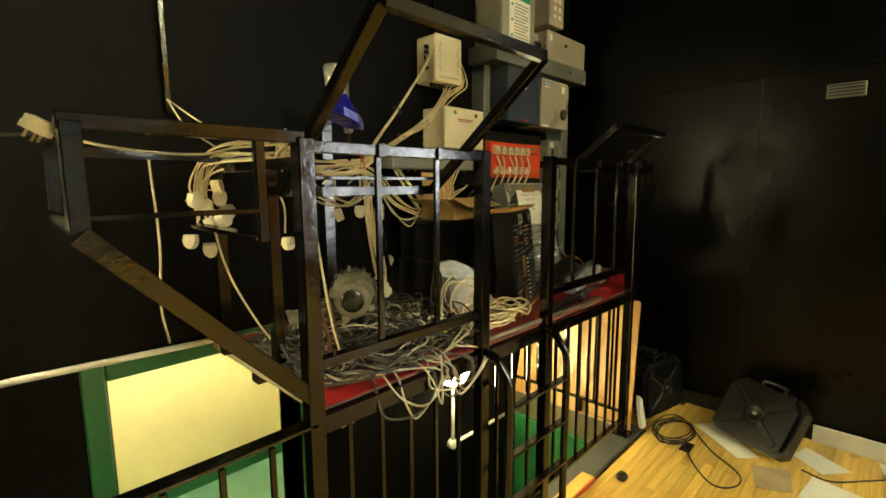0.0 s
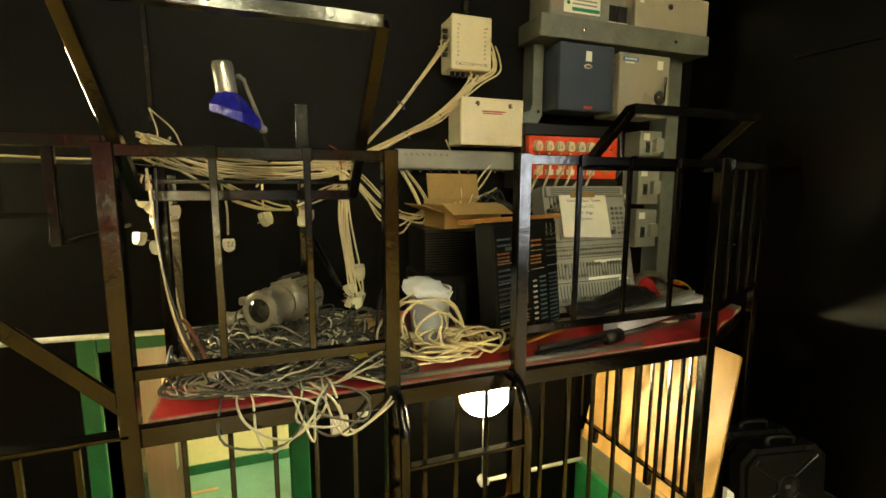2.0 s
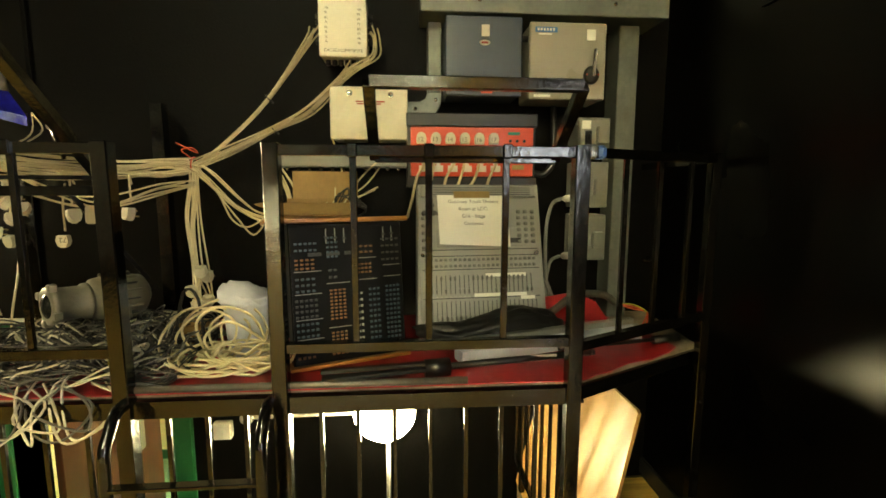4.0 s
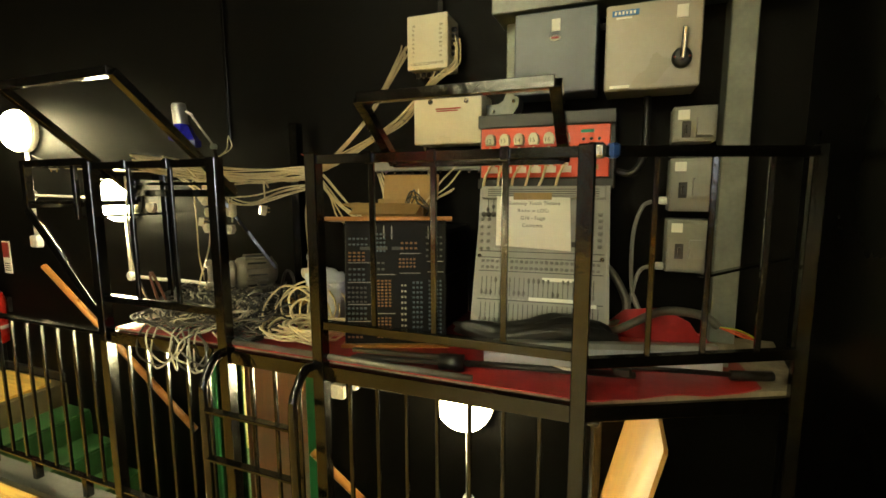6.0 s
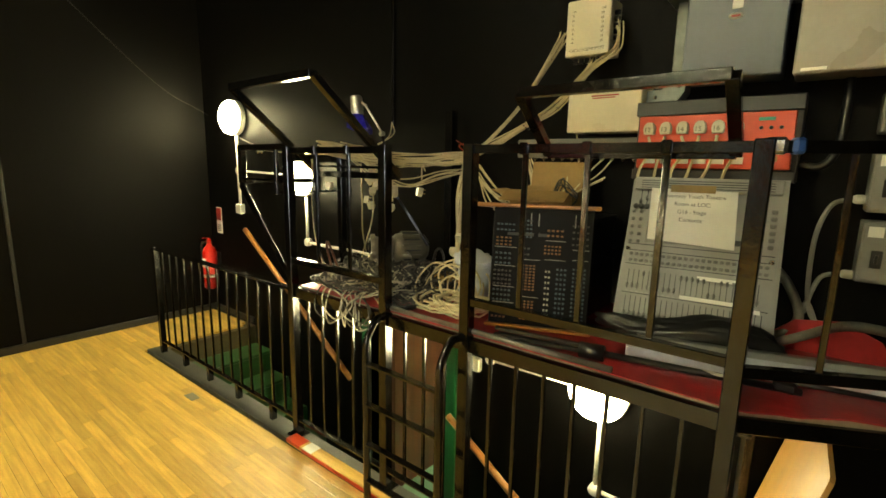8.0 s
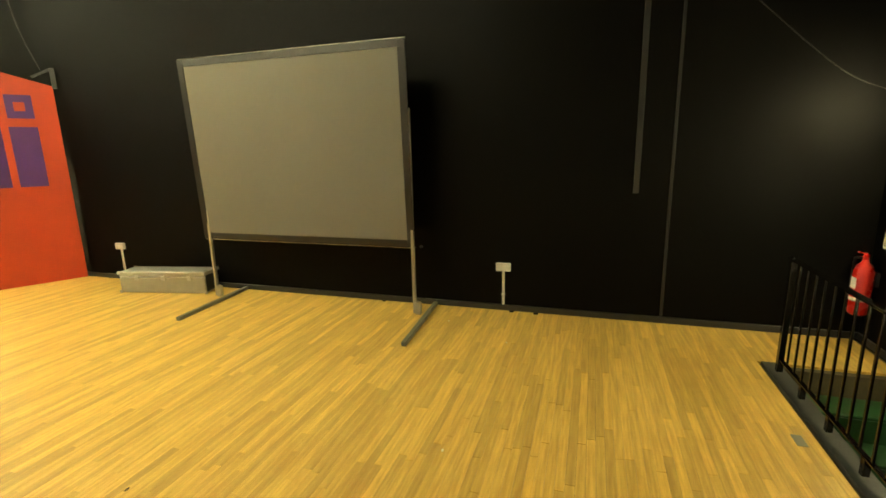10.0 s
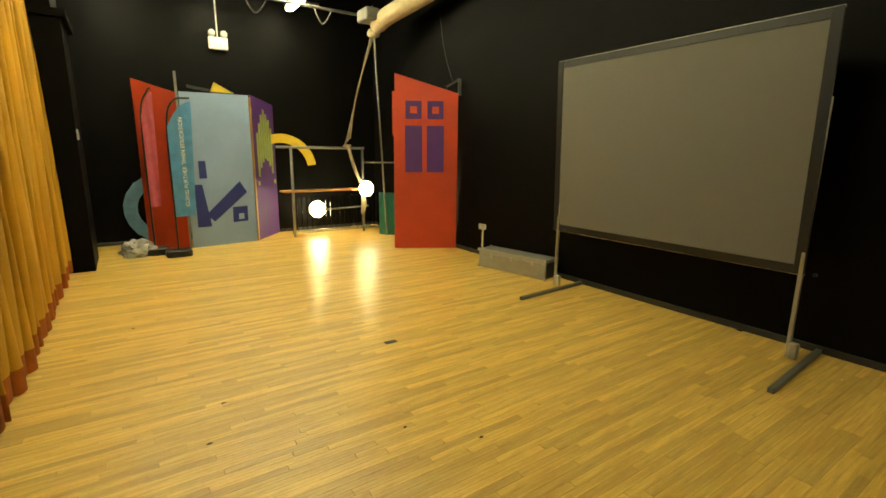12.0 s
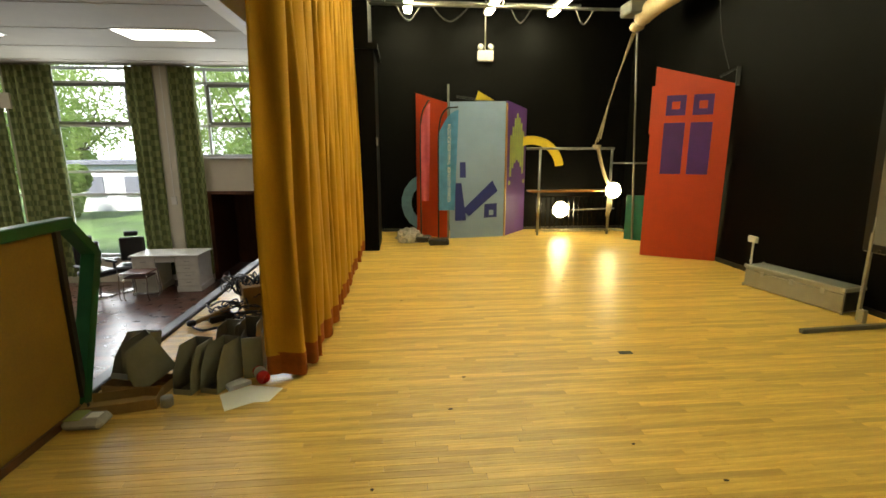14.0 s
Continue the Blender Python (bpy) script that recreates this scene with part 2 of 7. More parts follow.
# stair well walls below the deck
w = MB()
addbox(w, WELL_W - 0.1, WELL_E, WELL_S - 0.15, WELL_S - 0.02, LOW, -0.2)
addbox(w, WELL_E, WELL_E + 0.15, WELL_S, NY, LOW, -0.2)
solid("wall_well", w, M_black_wall, "black walls of the stair well", "wall", "structure")
solid("trim_well_green", B(WELL_E - 0.03, WELL_E - 0.004, WELL_S, NY - 0.004, LOW, -0.16), M_green, "green painted dado in the stair well", "trim", "structure")
solid("floor_landing", B(0.8, WELL_E, WELL_S - 0.1, 5.2, LOW - 0.15, LOW), M_green_floor, "green lower floor and corridor", "floor", "structure")
st = thing("stairs", "dark green covered steps going down the stair well", "stairs", kind="structure")
for i in range(5):
    z = -(i + 1) * 0.192
    x0 = WELL_W + i * 0.26
    s = B(x0, x0 + 0.27, WELL_S, NY - 0.004, LOW, z - 0.025)
    part("riser", s, M_step_green, st)
    part("tread", B(x0 - 0.015, x0 + 0.27, WELL_S, NY - 0.004, z - 0.025, z, 0.006), M_step_green, st)
# corridor below
w = MB()
addbox(w, 0.9, 4.2, 4.6, 4.75, LOW, 1.3)
addbox(w, 0.8, 0.9, NY + 0.2, 5.15, LOW, 1.3)
addbox(w, 4.2, 4.3, NY + 0.2, 5.15, LOW, 1.3)
solid("wall_corridor", w, M_cream_wall, "cream yellow corridor walls", "wall", "structure")
w = MB()
addbox(w, 0.9, 4.2, 4.58, 4.596, LOW, LOW + 0.09)
solid("baseboard_corridor", w, M_green, "green corridor skirting", "baseboard", "structure")
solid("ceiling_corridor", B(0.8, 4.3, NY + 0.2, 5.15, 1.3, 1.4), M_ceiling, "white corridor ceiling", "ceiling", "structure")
f = thing("door_frame", "green gloss painted door frame round the corridor doorway", "door frame", kind="structure")
part("jamb", B(DX0 - 0.07, DX0, NY - 0.02, NY + 0.22, LOW, DTOP + 0.07, 0.006), M_green, f)
part("jamb", B(DX1, DX1 + 0.09, NY - 0.02, NY + 0.22, LOW, DTOP + 0.07, 0.006), M_green, f)
part("head", B(DX0, DX1, NY - 0.02, NY + 0.22, DTOP, DTOP + 0.07, 0.006), M_green, f)
# skirting of the stage
solid("baseboard_west", B(WX, WX + 0.018, SY, NY, 0, 0.06, 0.004), M_skirt, "dark grey skirting", "baseboard", "structure")
solid("baseboard_north", B(WX + 0.02, WELL_W, NY - 0.018, NY, 0, 0.06, 0.004), M_skirt, "dark grey skirting", "baseboard", "structure")
solid("baseboard_south", B(WX + 0.02, 5.29, SY, SY + 0.018, 0, 0.06, 0.004), M_skirt, "dark grey skirting", "baseboard", "structure")
solid("baseboard_east", B(EX - 0.018, EX, -0.75, NY, 0, 0.09, 0.004), M_skirt, "dark grey skirting", "baseboard", "structure")

# ---- hall beyond the curtain ----
HY, HE, HTOP = -10.7, 16.0, 3.36
solid("floor_hall", B(6.4, HE, HY, 6.0, LOW - 0.2, LOW - 0.02), M_gap, "dark wood block hall floor", "floor", "structure")
solid("wall_stage_front", B(6.51, 6.55, HY, 6.0, LOW, -0.2), M_wood_dark, "dark stage front", "wall", "structure")
solid("trim_stage_nosing", B(6.50, 6.61, -7.8, -0.76, -0.06, 0.03, 0.01), M_skirt, "dark stage nosing", "trim", "structure")
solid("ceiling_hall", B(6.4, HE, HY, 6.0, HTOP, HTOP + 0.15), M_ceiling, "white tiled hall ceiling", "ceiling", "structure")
solid("wall_hall_east", B(HE, HE + 0.2, HY, 6.0, LOW, HTOP), M_hall_wall, "cream hall wall", "wall", "structure")
solid("wall_hall_north", B(6.4, HE, 6.0, 6.2, LOW, HTOP), M_hall_wall, "cream hall wall", "wall", "structure")
solid("wall_hall_west", B(6.4, 6.5, -0.63, 6.0, 0, HTOP), M_hall_wall, "cream hall wall", "wall", "structure")
w = MB()
addbox(w, 8.72, 9.75, HY - 0.2, HY, LOW, HTOP)       # pier between the windows
addbox(w, 11.45, 12.3, HY - 0.2, HY, LOW, HTOP)
addbox(w, 5.45, 8.72, HY - 0.2, HY, 0.82, 1.54)       # over the door
addbox(w, 8.56, 8.72, HY - 0.2, HY, LOW, 0.82)
addbox(w, 5.45, 7.3, HY - 0.2, HY, LOW, 0.82)
addbox(w, 12.3, HE, HY - 0.2, HY, LOW, -0.6)
addbox(w, 9.75, 11.45, HY - 0.2, HY, LOW, -0.6)
solid("wall_hall_south", w, M_hall_wall, "cream hall wall with tall windows", "wall", "structure")
w = MB()
addbox(w, 5.45, 6.4, SY - 0.2, -7.9, HTOP, TOP)
addbox(w, 5.3, 5.45, HY, SY - 0.2, LOW, HTOP)
solid("wall_hall_corner", w, M_hall_wall, "cream hall wall", "wall", "structure")
w = MB()
addbox(w, 7.2, 8.6, HY - 1.8, HY - 1.7, LOW, 1.0)
addbox(w, 7.1, 7.2, HY - 1.8, HY - 0.2, LOW, 1.0)
addbox(w, 8.6, 8.7, HY - 1.8, HY - 0.2, LOW, 1.0)
addbox(w, 7.1, 8.7, HY - 1.8, HY - 0.2, 1.0, 1.1)
addbox(w, 7.1, 8.7, HY - 1.8, HY, LOW - 0.1, LOW - 0.004)
solid("wall_passage", w, M_wood_dark, "dark passage behind the open hall door", "wall", "structure")

# ---- lamps of the place ----
def bulkhead(x, z, r=0.155):
    """Round glass bulkhead lamp on the north wall."""
    t = thing("bulkhead_lamp", "round white glass bulkhead lamp, lit, on black wall", "wall lamp", "bulkhead lamps", at=(x, NY, z))
    turn = Matrix.Rotation(radians(90), 4, "X")
    part("base", MB().lathe([(r * 0.98, 0.0), (r * 1.0, 0.045), (r * 0.9, 0.05)], turn, 32), M_white_plastic, t)
    part("glass", MB().lathe([(r * 0.93, 0.05), (r * 0.95, 0.07), (r * 0.85, 0.1), (r * 0.6, 0.125), (r * 0.3, 0.135), (0.004, 0.137)], turn, 32), M_lamp, t, "glowing opal glass")
    return t


for lx, lz in ((0.22, 1.92), (1.245, 1.425), (3.685, 0.415)):
    bulkhead(lx, lz)


def batten(x, y, z=4.3, length=1.5):
    t = thing("fluorescent_batten", "white fluorescent batten light, lit, under black ceiling", "ceiling light", "fluorescent battens", at=(x, y, z))
    part("body", MB().box((0, 0, 0.06), (0.16, length, 0.06), 0.008), M_white_plastic, t)
    part("tube", MB().box((0, 0, 0.0), (0.13, length - 0.04, 0.055), 0.02), M_tube, t)
    for s in (-0.5, 0.5):
        part("hanger", MB().bar((0, s, 0.09), (0, s, TOP - z), 0.012), M_steel, t)


for bx in (1.5, 2.7, 4.2):
    batten(bx, -8.75, 4.16)
for bx, by in ((2.0, -5.2), (3.9, -5.2), (2.4, -2.7)):
    batten(bx, by)
t = thing("corridor_light", "plain lit corridor ceiling light", "ceiling light", at=(2.6, 3.9, 1.24))
part("diffuser", MB().box((0, 0, 0), (1.2, 0.3, 0.08), 0.02), M_corridor_light, t)
t = thing("panel_light", "flat square lit panel in the hall ceiling", "ceiling light", "hall panel lights", at=(7.83, -7.95, HTOP))
part("frame", MB().box((0, 0, -0.004), (1.24, 0.64, 0.02), 0.004), M_white_plastic, t)
part("diffuser", MB().box((0, 0, -0.018), (1.18, 0.58, 0.016), 0.004), M_panel_light, t)
for px, py in ((10.8, -7.85), (13.8, -7.85), (7.75, -3.5), (10.8, -3.5), (13.8, -3.5)):
    copy_thing(t, pose(px, py, HTOP))

# ---- steel rails, cage and shelf ----
PY, FT = 1.45, 1.61
PX = (2.277, 2.978, 3.422, 4.308)
r = thing("stair_railing", "black gloss painted steel railing with square balusters", "railing")
part("top_rail", MB().bar((0.40, PY, 0.85), (PX[0], PY, 0.86), 0.045, 0.012), M_steel, r)
part("bottom_rail", MB().bar((0.45, PY, 0.1), (PX[0], PY, 0.1), 0.03, 0.012), M_steel, r)
part("corner_post", MB().bar((0.45, PY, 0), (0.45, PY, 0.85), 0.04).tube([(0.42 + 0.028 * math.cos(a), PY, 0.83 + 0.028 * math.sin(a)) for a in np.linspace(0, 5.2, 14)], 0.012), M_steel, r)
n = 15
for i in range(1, n):
    x = 0.45 + (PX[0] - 0.45) * i / n
    part("baluster", MB().bar((x, PY, 0.1), (x, PY, 0.84), 0.014, 0.014, 0.002), M_steel, r)
for x in (0.85, 1.23, 1.62, 2.02):
    part("foot", MB().bar((x, PY, 0.0), (x, PY, 0.1), 0.034), M_steel, r)
c = thing("steel_cage", "tall black gloss steel cage with a shelf over the stair well", "steel frame")
for x in PX:
    part("post", MB().bar((x, PY, 0), (x, PY, FT), 0.045, 0.045, 0.003), M_steel, c)
    part("foot_plate", MB().box((x, PY, 0.008), (0.09, 0.09, 0.012), 0.002), M_steel, c)
EXR = (4.894, 1.70)
part("post", MB().bar((*EXR, 0), (*EXR, FT), 0.035), M_steel, c)
part("post", MB().bar((2.781, 2.166, 0.88), (2.781, 2.166, 1.83), 0.05), M_steel, c)
part("post", MB().bar((2.30, 2.1, 0.88), (2.30, 2.1, FT), 0.04), M_steel, c)
part("post", MB().bar((2.33, 1.75, 0.88), (2.33, 1.75, FT - 0.05), 0.035), M_steel, c)
part("front_rail", MB().bar((PX[0], PY, FT - 0.02), (PX[1], PY, FT - 0.02), 0.03, 0.03), M_steel, c)
part("front_rail", MB().bar((PX[2], PY, FT - 0.02), (PX[3], PY, FT - 0.02), 0.03, 0.03), M_steel, c)
part("front_rail", MB().bar((PX[3], PY, FT - 0.02), (*EXR, FT - 0.02), 0.03, 0.03), M_steel, c)
part("side_rail", MB().bar((*EXR, FT - 0.02), (4.95, NY, FT - 0.02), 0.03, 0.03), M_steel, c)
part("low_rail", MB().bar((PX[0], PY, 1.02), (PX[1], PY, 1.02), 0.03, 0.03), M_steel, c)
part("low_rail", MB().bar((PX[2], PY, 1.02), (PX[3], PY, 1.02), 0.03, 0.03), M_steel, c)
part("low_rail", MB().bar((PX[3], PY, 1.0), (*EXR, 1.02), 0.03, 0.03), M_steel, c)
part("side_rail", MB().bar((PX[0], PY, FT - 0.06), (2.30, 2.1, FT - 0.06), 0.03, 0.03), M_steel, c)
part("rear_rail", MB().bar((1.84, 1.95, 1.585), (2.781, 2.1, 1.585), 0.03, 0.03), M_steel, c)
for x in (2.51, 2.745, 3.645, 3.86, 4.085):
    part("upright", MB().bar((x, PY, 1.02), (x, PY, FT - 0.02), 0.02, 0.012).box((x, PY - 0.018, FT - 0.02), (0.028, 0.012, 0.04), 0.003), M_steel, c)
for s in (0.3, 0.55, 0.8):
    x, y = PX[3] + (EXR[0] - PX[3]) * s, PY + (EXR[1] - PY) * s
    part("upright", MB().bar((x, y, 1.01), (x, y, FT - 0.02), 0.016, 0.016), M_steel, c)
part("brace", MB().bar((4.62, 1.62, 1.24), (4.95, 2.1, 1.24), 0.025, 0.008), M_steel, c)
# bracket on the west side
for p0, p1, w_, h_ in (((1.80, PY, FT), (PX[0], PY, FT), 0.03, 0.03), ((1.82, PY, 1.41), (1.82, PY, FT), 0.034, 0.034), ((1.82, PY, 1.435), (2.17, PY, 1.435), 0.02, 0.012), ((2.165, PY, 1.36), (2.165, PY, FT), 0.024, 0.018),
                       ((1.82, PY, FT), (1.84, 1.95, FT), 0.03, 0.03), ((1.84, 1.95, 1.42), (1.84, 1.95, FT), 0.03, 0.03), ((1.82, PY, 1.42), (1.84, 1.95, 1.42), 0.03, 0.03), ((2.165, PY, 1.37), (2.18, 1.95, 1.37), 0.04, 0.012)):
    part("bracket_bar", MB().bar(p0, p1, w_, h_), M_steel, c)
part("brace", MB().bar((1.815, PY - 0.012, 1.405), (2.28, PY - 0.012, 0.925), 0.012, 0.042), M_steel, c)


def lid(x0, x1, top, tail):
    t = part("lid_frame", MB().bar((x0, top[0], top[1]), (x1, top[0], top[1]), 0.03, 0.03).bar((x0, top[0], top[1]), (x0, tail[0], tail[1]), 0.03, 0.03)
             .bar((x1, top[0], top[1]), (x1, tail[0], tail[1]), 0.03, 0.03).bar((x0, tail[0], tail[1]), (x1, tail[0], tail[1]), 0.03, 0.03), M_steel, c, "tilted open lid frame")
    return t


lid(2.30, 2.895, (1.155, 1.86), (1.62, 1.475))
lid(3.705, 4.243, (1.286, 1.742), (1.50, 1.575))
part("ledge_bar", MB().bar((2.33, 1.60, 1.515), (2.90, 1.60, 1.515), 0.04, 0.012), M_steel, c)
# shelf edge and lower balusters
part("shelf_edge", MB().bar((PX[0], PY + 0.005, 0.845), (PX[3], PY + 0.005, 0.845), 0.03, 0.055).bar((PX[3], PY, 0.845), (4.92, 1.76, 0.845), 0.02, 0.045), M_steel, c)
part("bottom_rail", MB().bar((PX[0], PY, 0.1), (PX[3], PY, 0.1), 0.03, 0.012), M_steel, c)
for a, b2, n in ((PX[0], PX[1], 6), (PX[1], PX[2], 4), (PX[2], PX[3], 8)):
    for i in range(1, n):
        x = a + (b2 - a) * i / n
        part("baluster", MB().bar((x, PY + 0.01, 0.1), (x, PY + 0.01, 0.83), 0.014), M_steel, c)
e = thing("end_railing", "black steel railing across the end of the stair well", "railing")
part("top_rail", MB().bar((4.345, PY + 0.04, 0.8), (4.345, NY - 0.004, 0.8), 0.04, 0.012), M_steel, e)
part("bottom_rail", MB().bar((4.345, PY + 0.04, 0.12), (4.345, NY - 0.004, 0.12), 0.03, 0.012), M_steel, e)
for i in range(8):
    y = PY + 0.1 + i * 0.105
    part("baluster", MB().bar((4.345, y, 0.12), (4.345, y, 0.8), 0.014), M_steel, e)
for y in (1.75, 2.15):
    part("foot", MB().bar((4.345, y, 0.03), (4.345, y, 0.12), 0.03), M_steel, e)
ld = thing("ladder", "short black steel ladder hooked on the shelf edge", "ladder")
for x in (2.985, 3.392):
    pts = smooth_path([(x, PY, 0.86), (x, 1.40, 0.865), (x, 1.355, 0.82), (x, 1.325, 0.74), (x, 1.325, 0.4), (x, 1.325, 0.0)], 5)
    part("stile", MB().tube(pts, 0.017, 8), M_steel, ld)
for z in (0.68, 0.49, 0.30, 0.12):
    part("rung", MB().bar((2.985, 1.325, z), (3.392, 1.325, z), 0.03, 0.012), M_steel, ld)

# shelf board and its red cloth
M_board = mat("bare_board", (0.42, 0.35, 0.24), 0.7, var=0.22, scale=9, bump=0.1)
M_red = mat("red_vinyl_cloth", (0.40, 0.016, 0.018), 0.42, var=0.16, scale=7, bump=0.1, bscale=30)
M_pipe = mat("dull_grey_pipe", (0.22, 0.21, 0.18), 0.45, 0.6, var=0.2)
sh = thing("shelf", "wide plank shelf with a bare, stained end", "shelf", at=(0, 0, 0))
poly = [(2.31, 1.475), (4.31, 1.475), (4.93, 1.78), (4.98, 2.28), (2.31, 2.28)]
part("board", MB().prism(poly, 0.022, pose(0, 0, 0.858)), M_board, sh)
part("bearer", MB().bar((2.31, 1.9, 0.84), (4.95, 1.9, 0.84), 0.05, 0.034), M_steel, sh)
cl = MB()
rng = random.Random(4)
edge = [(4.36 + 0.46 * i / 9, 1.478 + 0.27 * i / 9 - rng.uniform(0, 0.035)) for i in range(10)]
poly = [(2.32, 1.462)] + [(4.33, 1.462)] + edge + [(4.80, 1.95), (4.72, 2.1), (4.78, 2.27), (2.32, 2.27)]
cl.prism(poly, 0.004, pose(0, 0, 0.882))
solid("shelf_cloth", cl, M_red, "torn red vinyl cloth lying over the shelf", "cloth")
solid("red_fold", MB().prism([(4.30, 0.884), (4.42, 1.0), (4.56, 1.02), (4.66, 0.97), (4.72, 0.884)], 0.004, Matrix.Translation((0, 2.12, 0)) @ Matrix.Rotation(radians(90), 4, "X")), M_red, "corner of red vinyl turned up against the wall", "cloth")
solid("edge_pipe", MB().tube([(3.0, 1.468, 0.897), (3.5, 1.466, 0.897), (3.98, 1.468, 0.896)], 0.012, 8), M_pipe, "dull grey metal rod along the shelf edge", "rod")
# plywood sheet leaning behind the end railing
P0 = Vector((4.372, 1.425, 0.004))
PU, PV = Vector((-0.02, 1.0, 0.0)).normalized(), Vector((0.178, 0.045, 0.765))
PV = (PV - PU * PV.dot(PU)).normalized()
PN = PV.cross(PU)
m = Matrix(((PU.x, PV.x, PN.x, P0.x), (PU.y, PV.y, PN.y, P0.y), (PU.z, PV.z, PN.z, P0.z), (0, 0, 0, 1)))
tagged(solid("plywood_sheet", MB().prism([(0.0, 0.0), (0.84, 0.0), (0.84, 0.785), (0.055, 0.785), (0.04, 0.777)], 0.012, m), M_ply), "orange varnished plywood sheet leaning behind the railing", "plywood")
M_foil = mat("silver_tape", (0.55, 0.55, 0.52), 0.25, 0.8, var=0.2, bump=0.3, bscale=40)
M_blue_tape = mat("blue_tape", (0.03, 0.09, 0.35), 0.35)
part("tape_wrap", MB().box((4.33, 1.452, FT - 0.018), (0.05, 0.042, 0.042), 0.008), M_foil, c, "silver tape wrapped round the rail joint")
part("tape_wrap", MB().box((4.372, 1.472, FT - 0.018), (0.03, 0.04, 0.04), 0.008, Matrix.Rotation(radians(27), 4, "Z")), M_blue_tape, c, "blue tape wrapped round the rail joint")

# ---- wall gear over the shelf ----
M_ivory = mat("ivory_enamel", (0.66, 0.60, 0.42), 0.3, var=0.06, scale=5, bump=0.02)
M_ink = mat("black_ink", (0.02, 0.02, 0.02), 0.6)
M_redink = mat("red_label", (0.35, 0.02, 0.015), 0.5)
M_grey_metal = mat("grey_enamel", (0.24, 0.24, 0.21), 0.38, var=0.1, scale=6)
M_trunk = mat("galvanised_trunking", (0.20, 0.215, 0.19), 0.45, 0.35, var=0.16, scale=9)
M_blue_box = mat("slate_blue_enamel", (0.042, 0.055, 0.085), 0.35, var=0.1, scale=4)
M_taupe = mat("taupe_enamel", (0.33, 0.30, 0.24), 0.32, var=0.06, scale=4)
M_rack_red = mat("red_rack_panel", (0.64, 0.06, 0.012), 0.35, var=0.08, scale=6)
M_dark = mat("black_plastic", (0.008, 0.008, 0.008), 0.4, var=0.2, bump=0.05)
M_rack = mat("black_rack_metal", (0.010, 0.009, 0.008), 0.35, 0.2, var=0.15)
M_paper = mat("white_paper", (0.78, 0.77, 0.70), 0.7, var=0.03)
M_tape = mat("brown_tape", (0.35, 0.22, 0.05), 0.4, var=0.15)
M_blue = mat("blue_label", (0.02, 0.16, 0.50), 0.4)
M_teal = mat("green_print", (0.01, 0.30, 0.18), 0.5)
M_chrome = mat("bright_metal", (0.62, 0.6, 0.56), 0.22, 0.9, var=0.08)
M_cream_cable = mat("cream_cable", (0.68, 0.58, 0.34), 0.42, var=0.1)
M_grey_cable = mat("grey_cable", (0.075, 0.068, 0.056), 0.5, var=0.15, random_v=0.55)
M_white_cable = mat("dull_white_cable", (0.60, 0.56, 0.42), 0.5, var=0.15, random_v=0.2)
M_black_cable = mat("black_cable", (0.02, 0.02, 0.02), 0.45)
M_plug = mat("cream_plug", (0.64, 0.58, 0.40), 0.35, var=0.08)
M_brass = mat("brass_pin", (0.55, 0.40, 0.15), 0.3, 0.9)
M_card = mat("brown_cardboard", (0.40, 0.25, 0.085), 0.8, var=0.1, bump=0.06)
M_desk_grey = mat("grey_desk_panel", (0.27, 0.27, 0.245), 0.45, var=0.06, scale=8)
M_desk_dark = mat("dark_desk_panel", (0.0045, 0.0047, 0.0045), 0.5, var=0.1, spec=0.12)
M_key = mat("dark_grey_key", (0.06, 0.06, 0.056), 0.5, random_v=0.25)
M_desk_key = mat("mid_grey_key", (0.17, 0.17, 0.155), 0.45, random_v=0.2)
M_silver_print = mat("pale_panel_print", (0.42, 0.42, 0.38), 0.5)
M_orange = mat("orange_key", (0.30, 0.13, 0.03), 0.5, random_v=0.2)
M_bluekey = mat("dull_blue_key", (0.06, 0.10, 0.13), 0.5, random_v=0.2)
M_oak = mat("varnished_oak_edge", (0.50, 0.22, 0.05), 0.35, var=0.15, stretch=(1, 8, 8))
M_silver = mat("satin_aluminium", (0.50, 0.49, 0.45), 0.35, 0.85, var=0.1)
M_gel = mat("blue_gel_film", (0.02, 0.02, 0.35), 0.12, var=0.2, scale=30, bump=0.3)
M_lantern = mat("grey_hammered_casting", (0.20, 0.18, 0.13), 0.42, 0.3, var=0.16, bump=0.12)
M_lens = mat("lantern_lens", (0.02, 0.02, 0.016), 0.05, 0.0, spec=0.5)
M_cloth_white = mat("pale_cloth", (0.60, 0.62, 0.70), 0.8, var=0.06)
M_ext_red = mat("extinguisher_red", (0.55, 0.02, 0.012), 0.28, var=0.06)
FRONT = Matrix.Rotation(radians(90), 4, "X")


def words(body, size, m, material, parent, align="LEFT", name="lettering"):
    cu = bpy.data.curves.new("letters", "FONT")
    cu.body, cu.size, cu.align_x, cu.space_line = body, size, align, 1.45
    tmp = new("letters_tmp", cu)
    dg = bpy.context.evaluated_depsgraph_get()
    me = bpy.data.meshes.new_from_object(tmp.evaluated_get(dg))
    bpy.data.objects.remove(tmp)
    me.materials.clear()
    me.materials.append(material)
    ob = new(name, me)
    ob.parent = parent
    ob.matrix_basis = m
    return ob


def face(x, y, z):
    """A pose for flat print on a face that looks south."""
    return Matrix.Translation((x, y, z)) @ FRONT


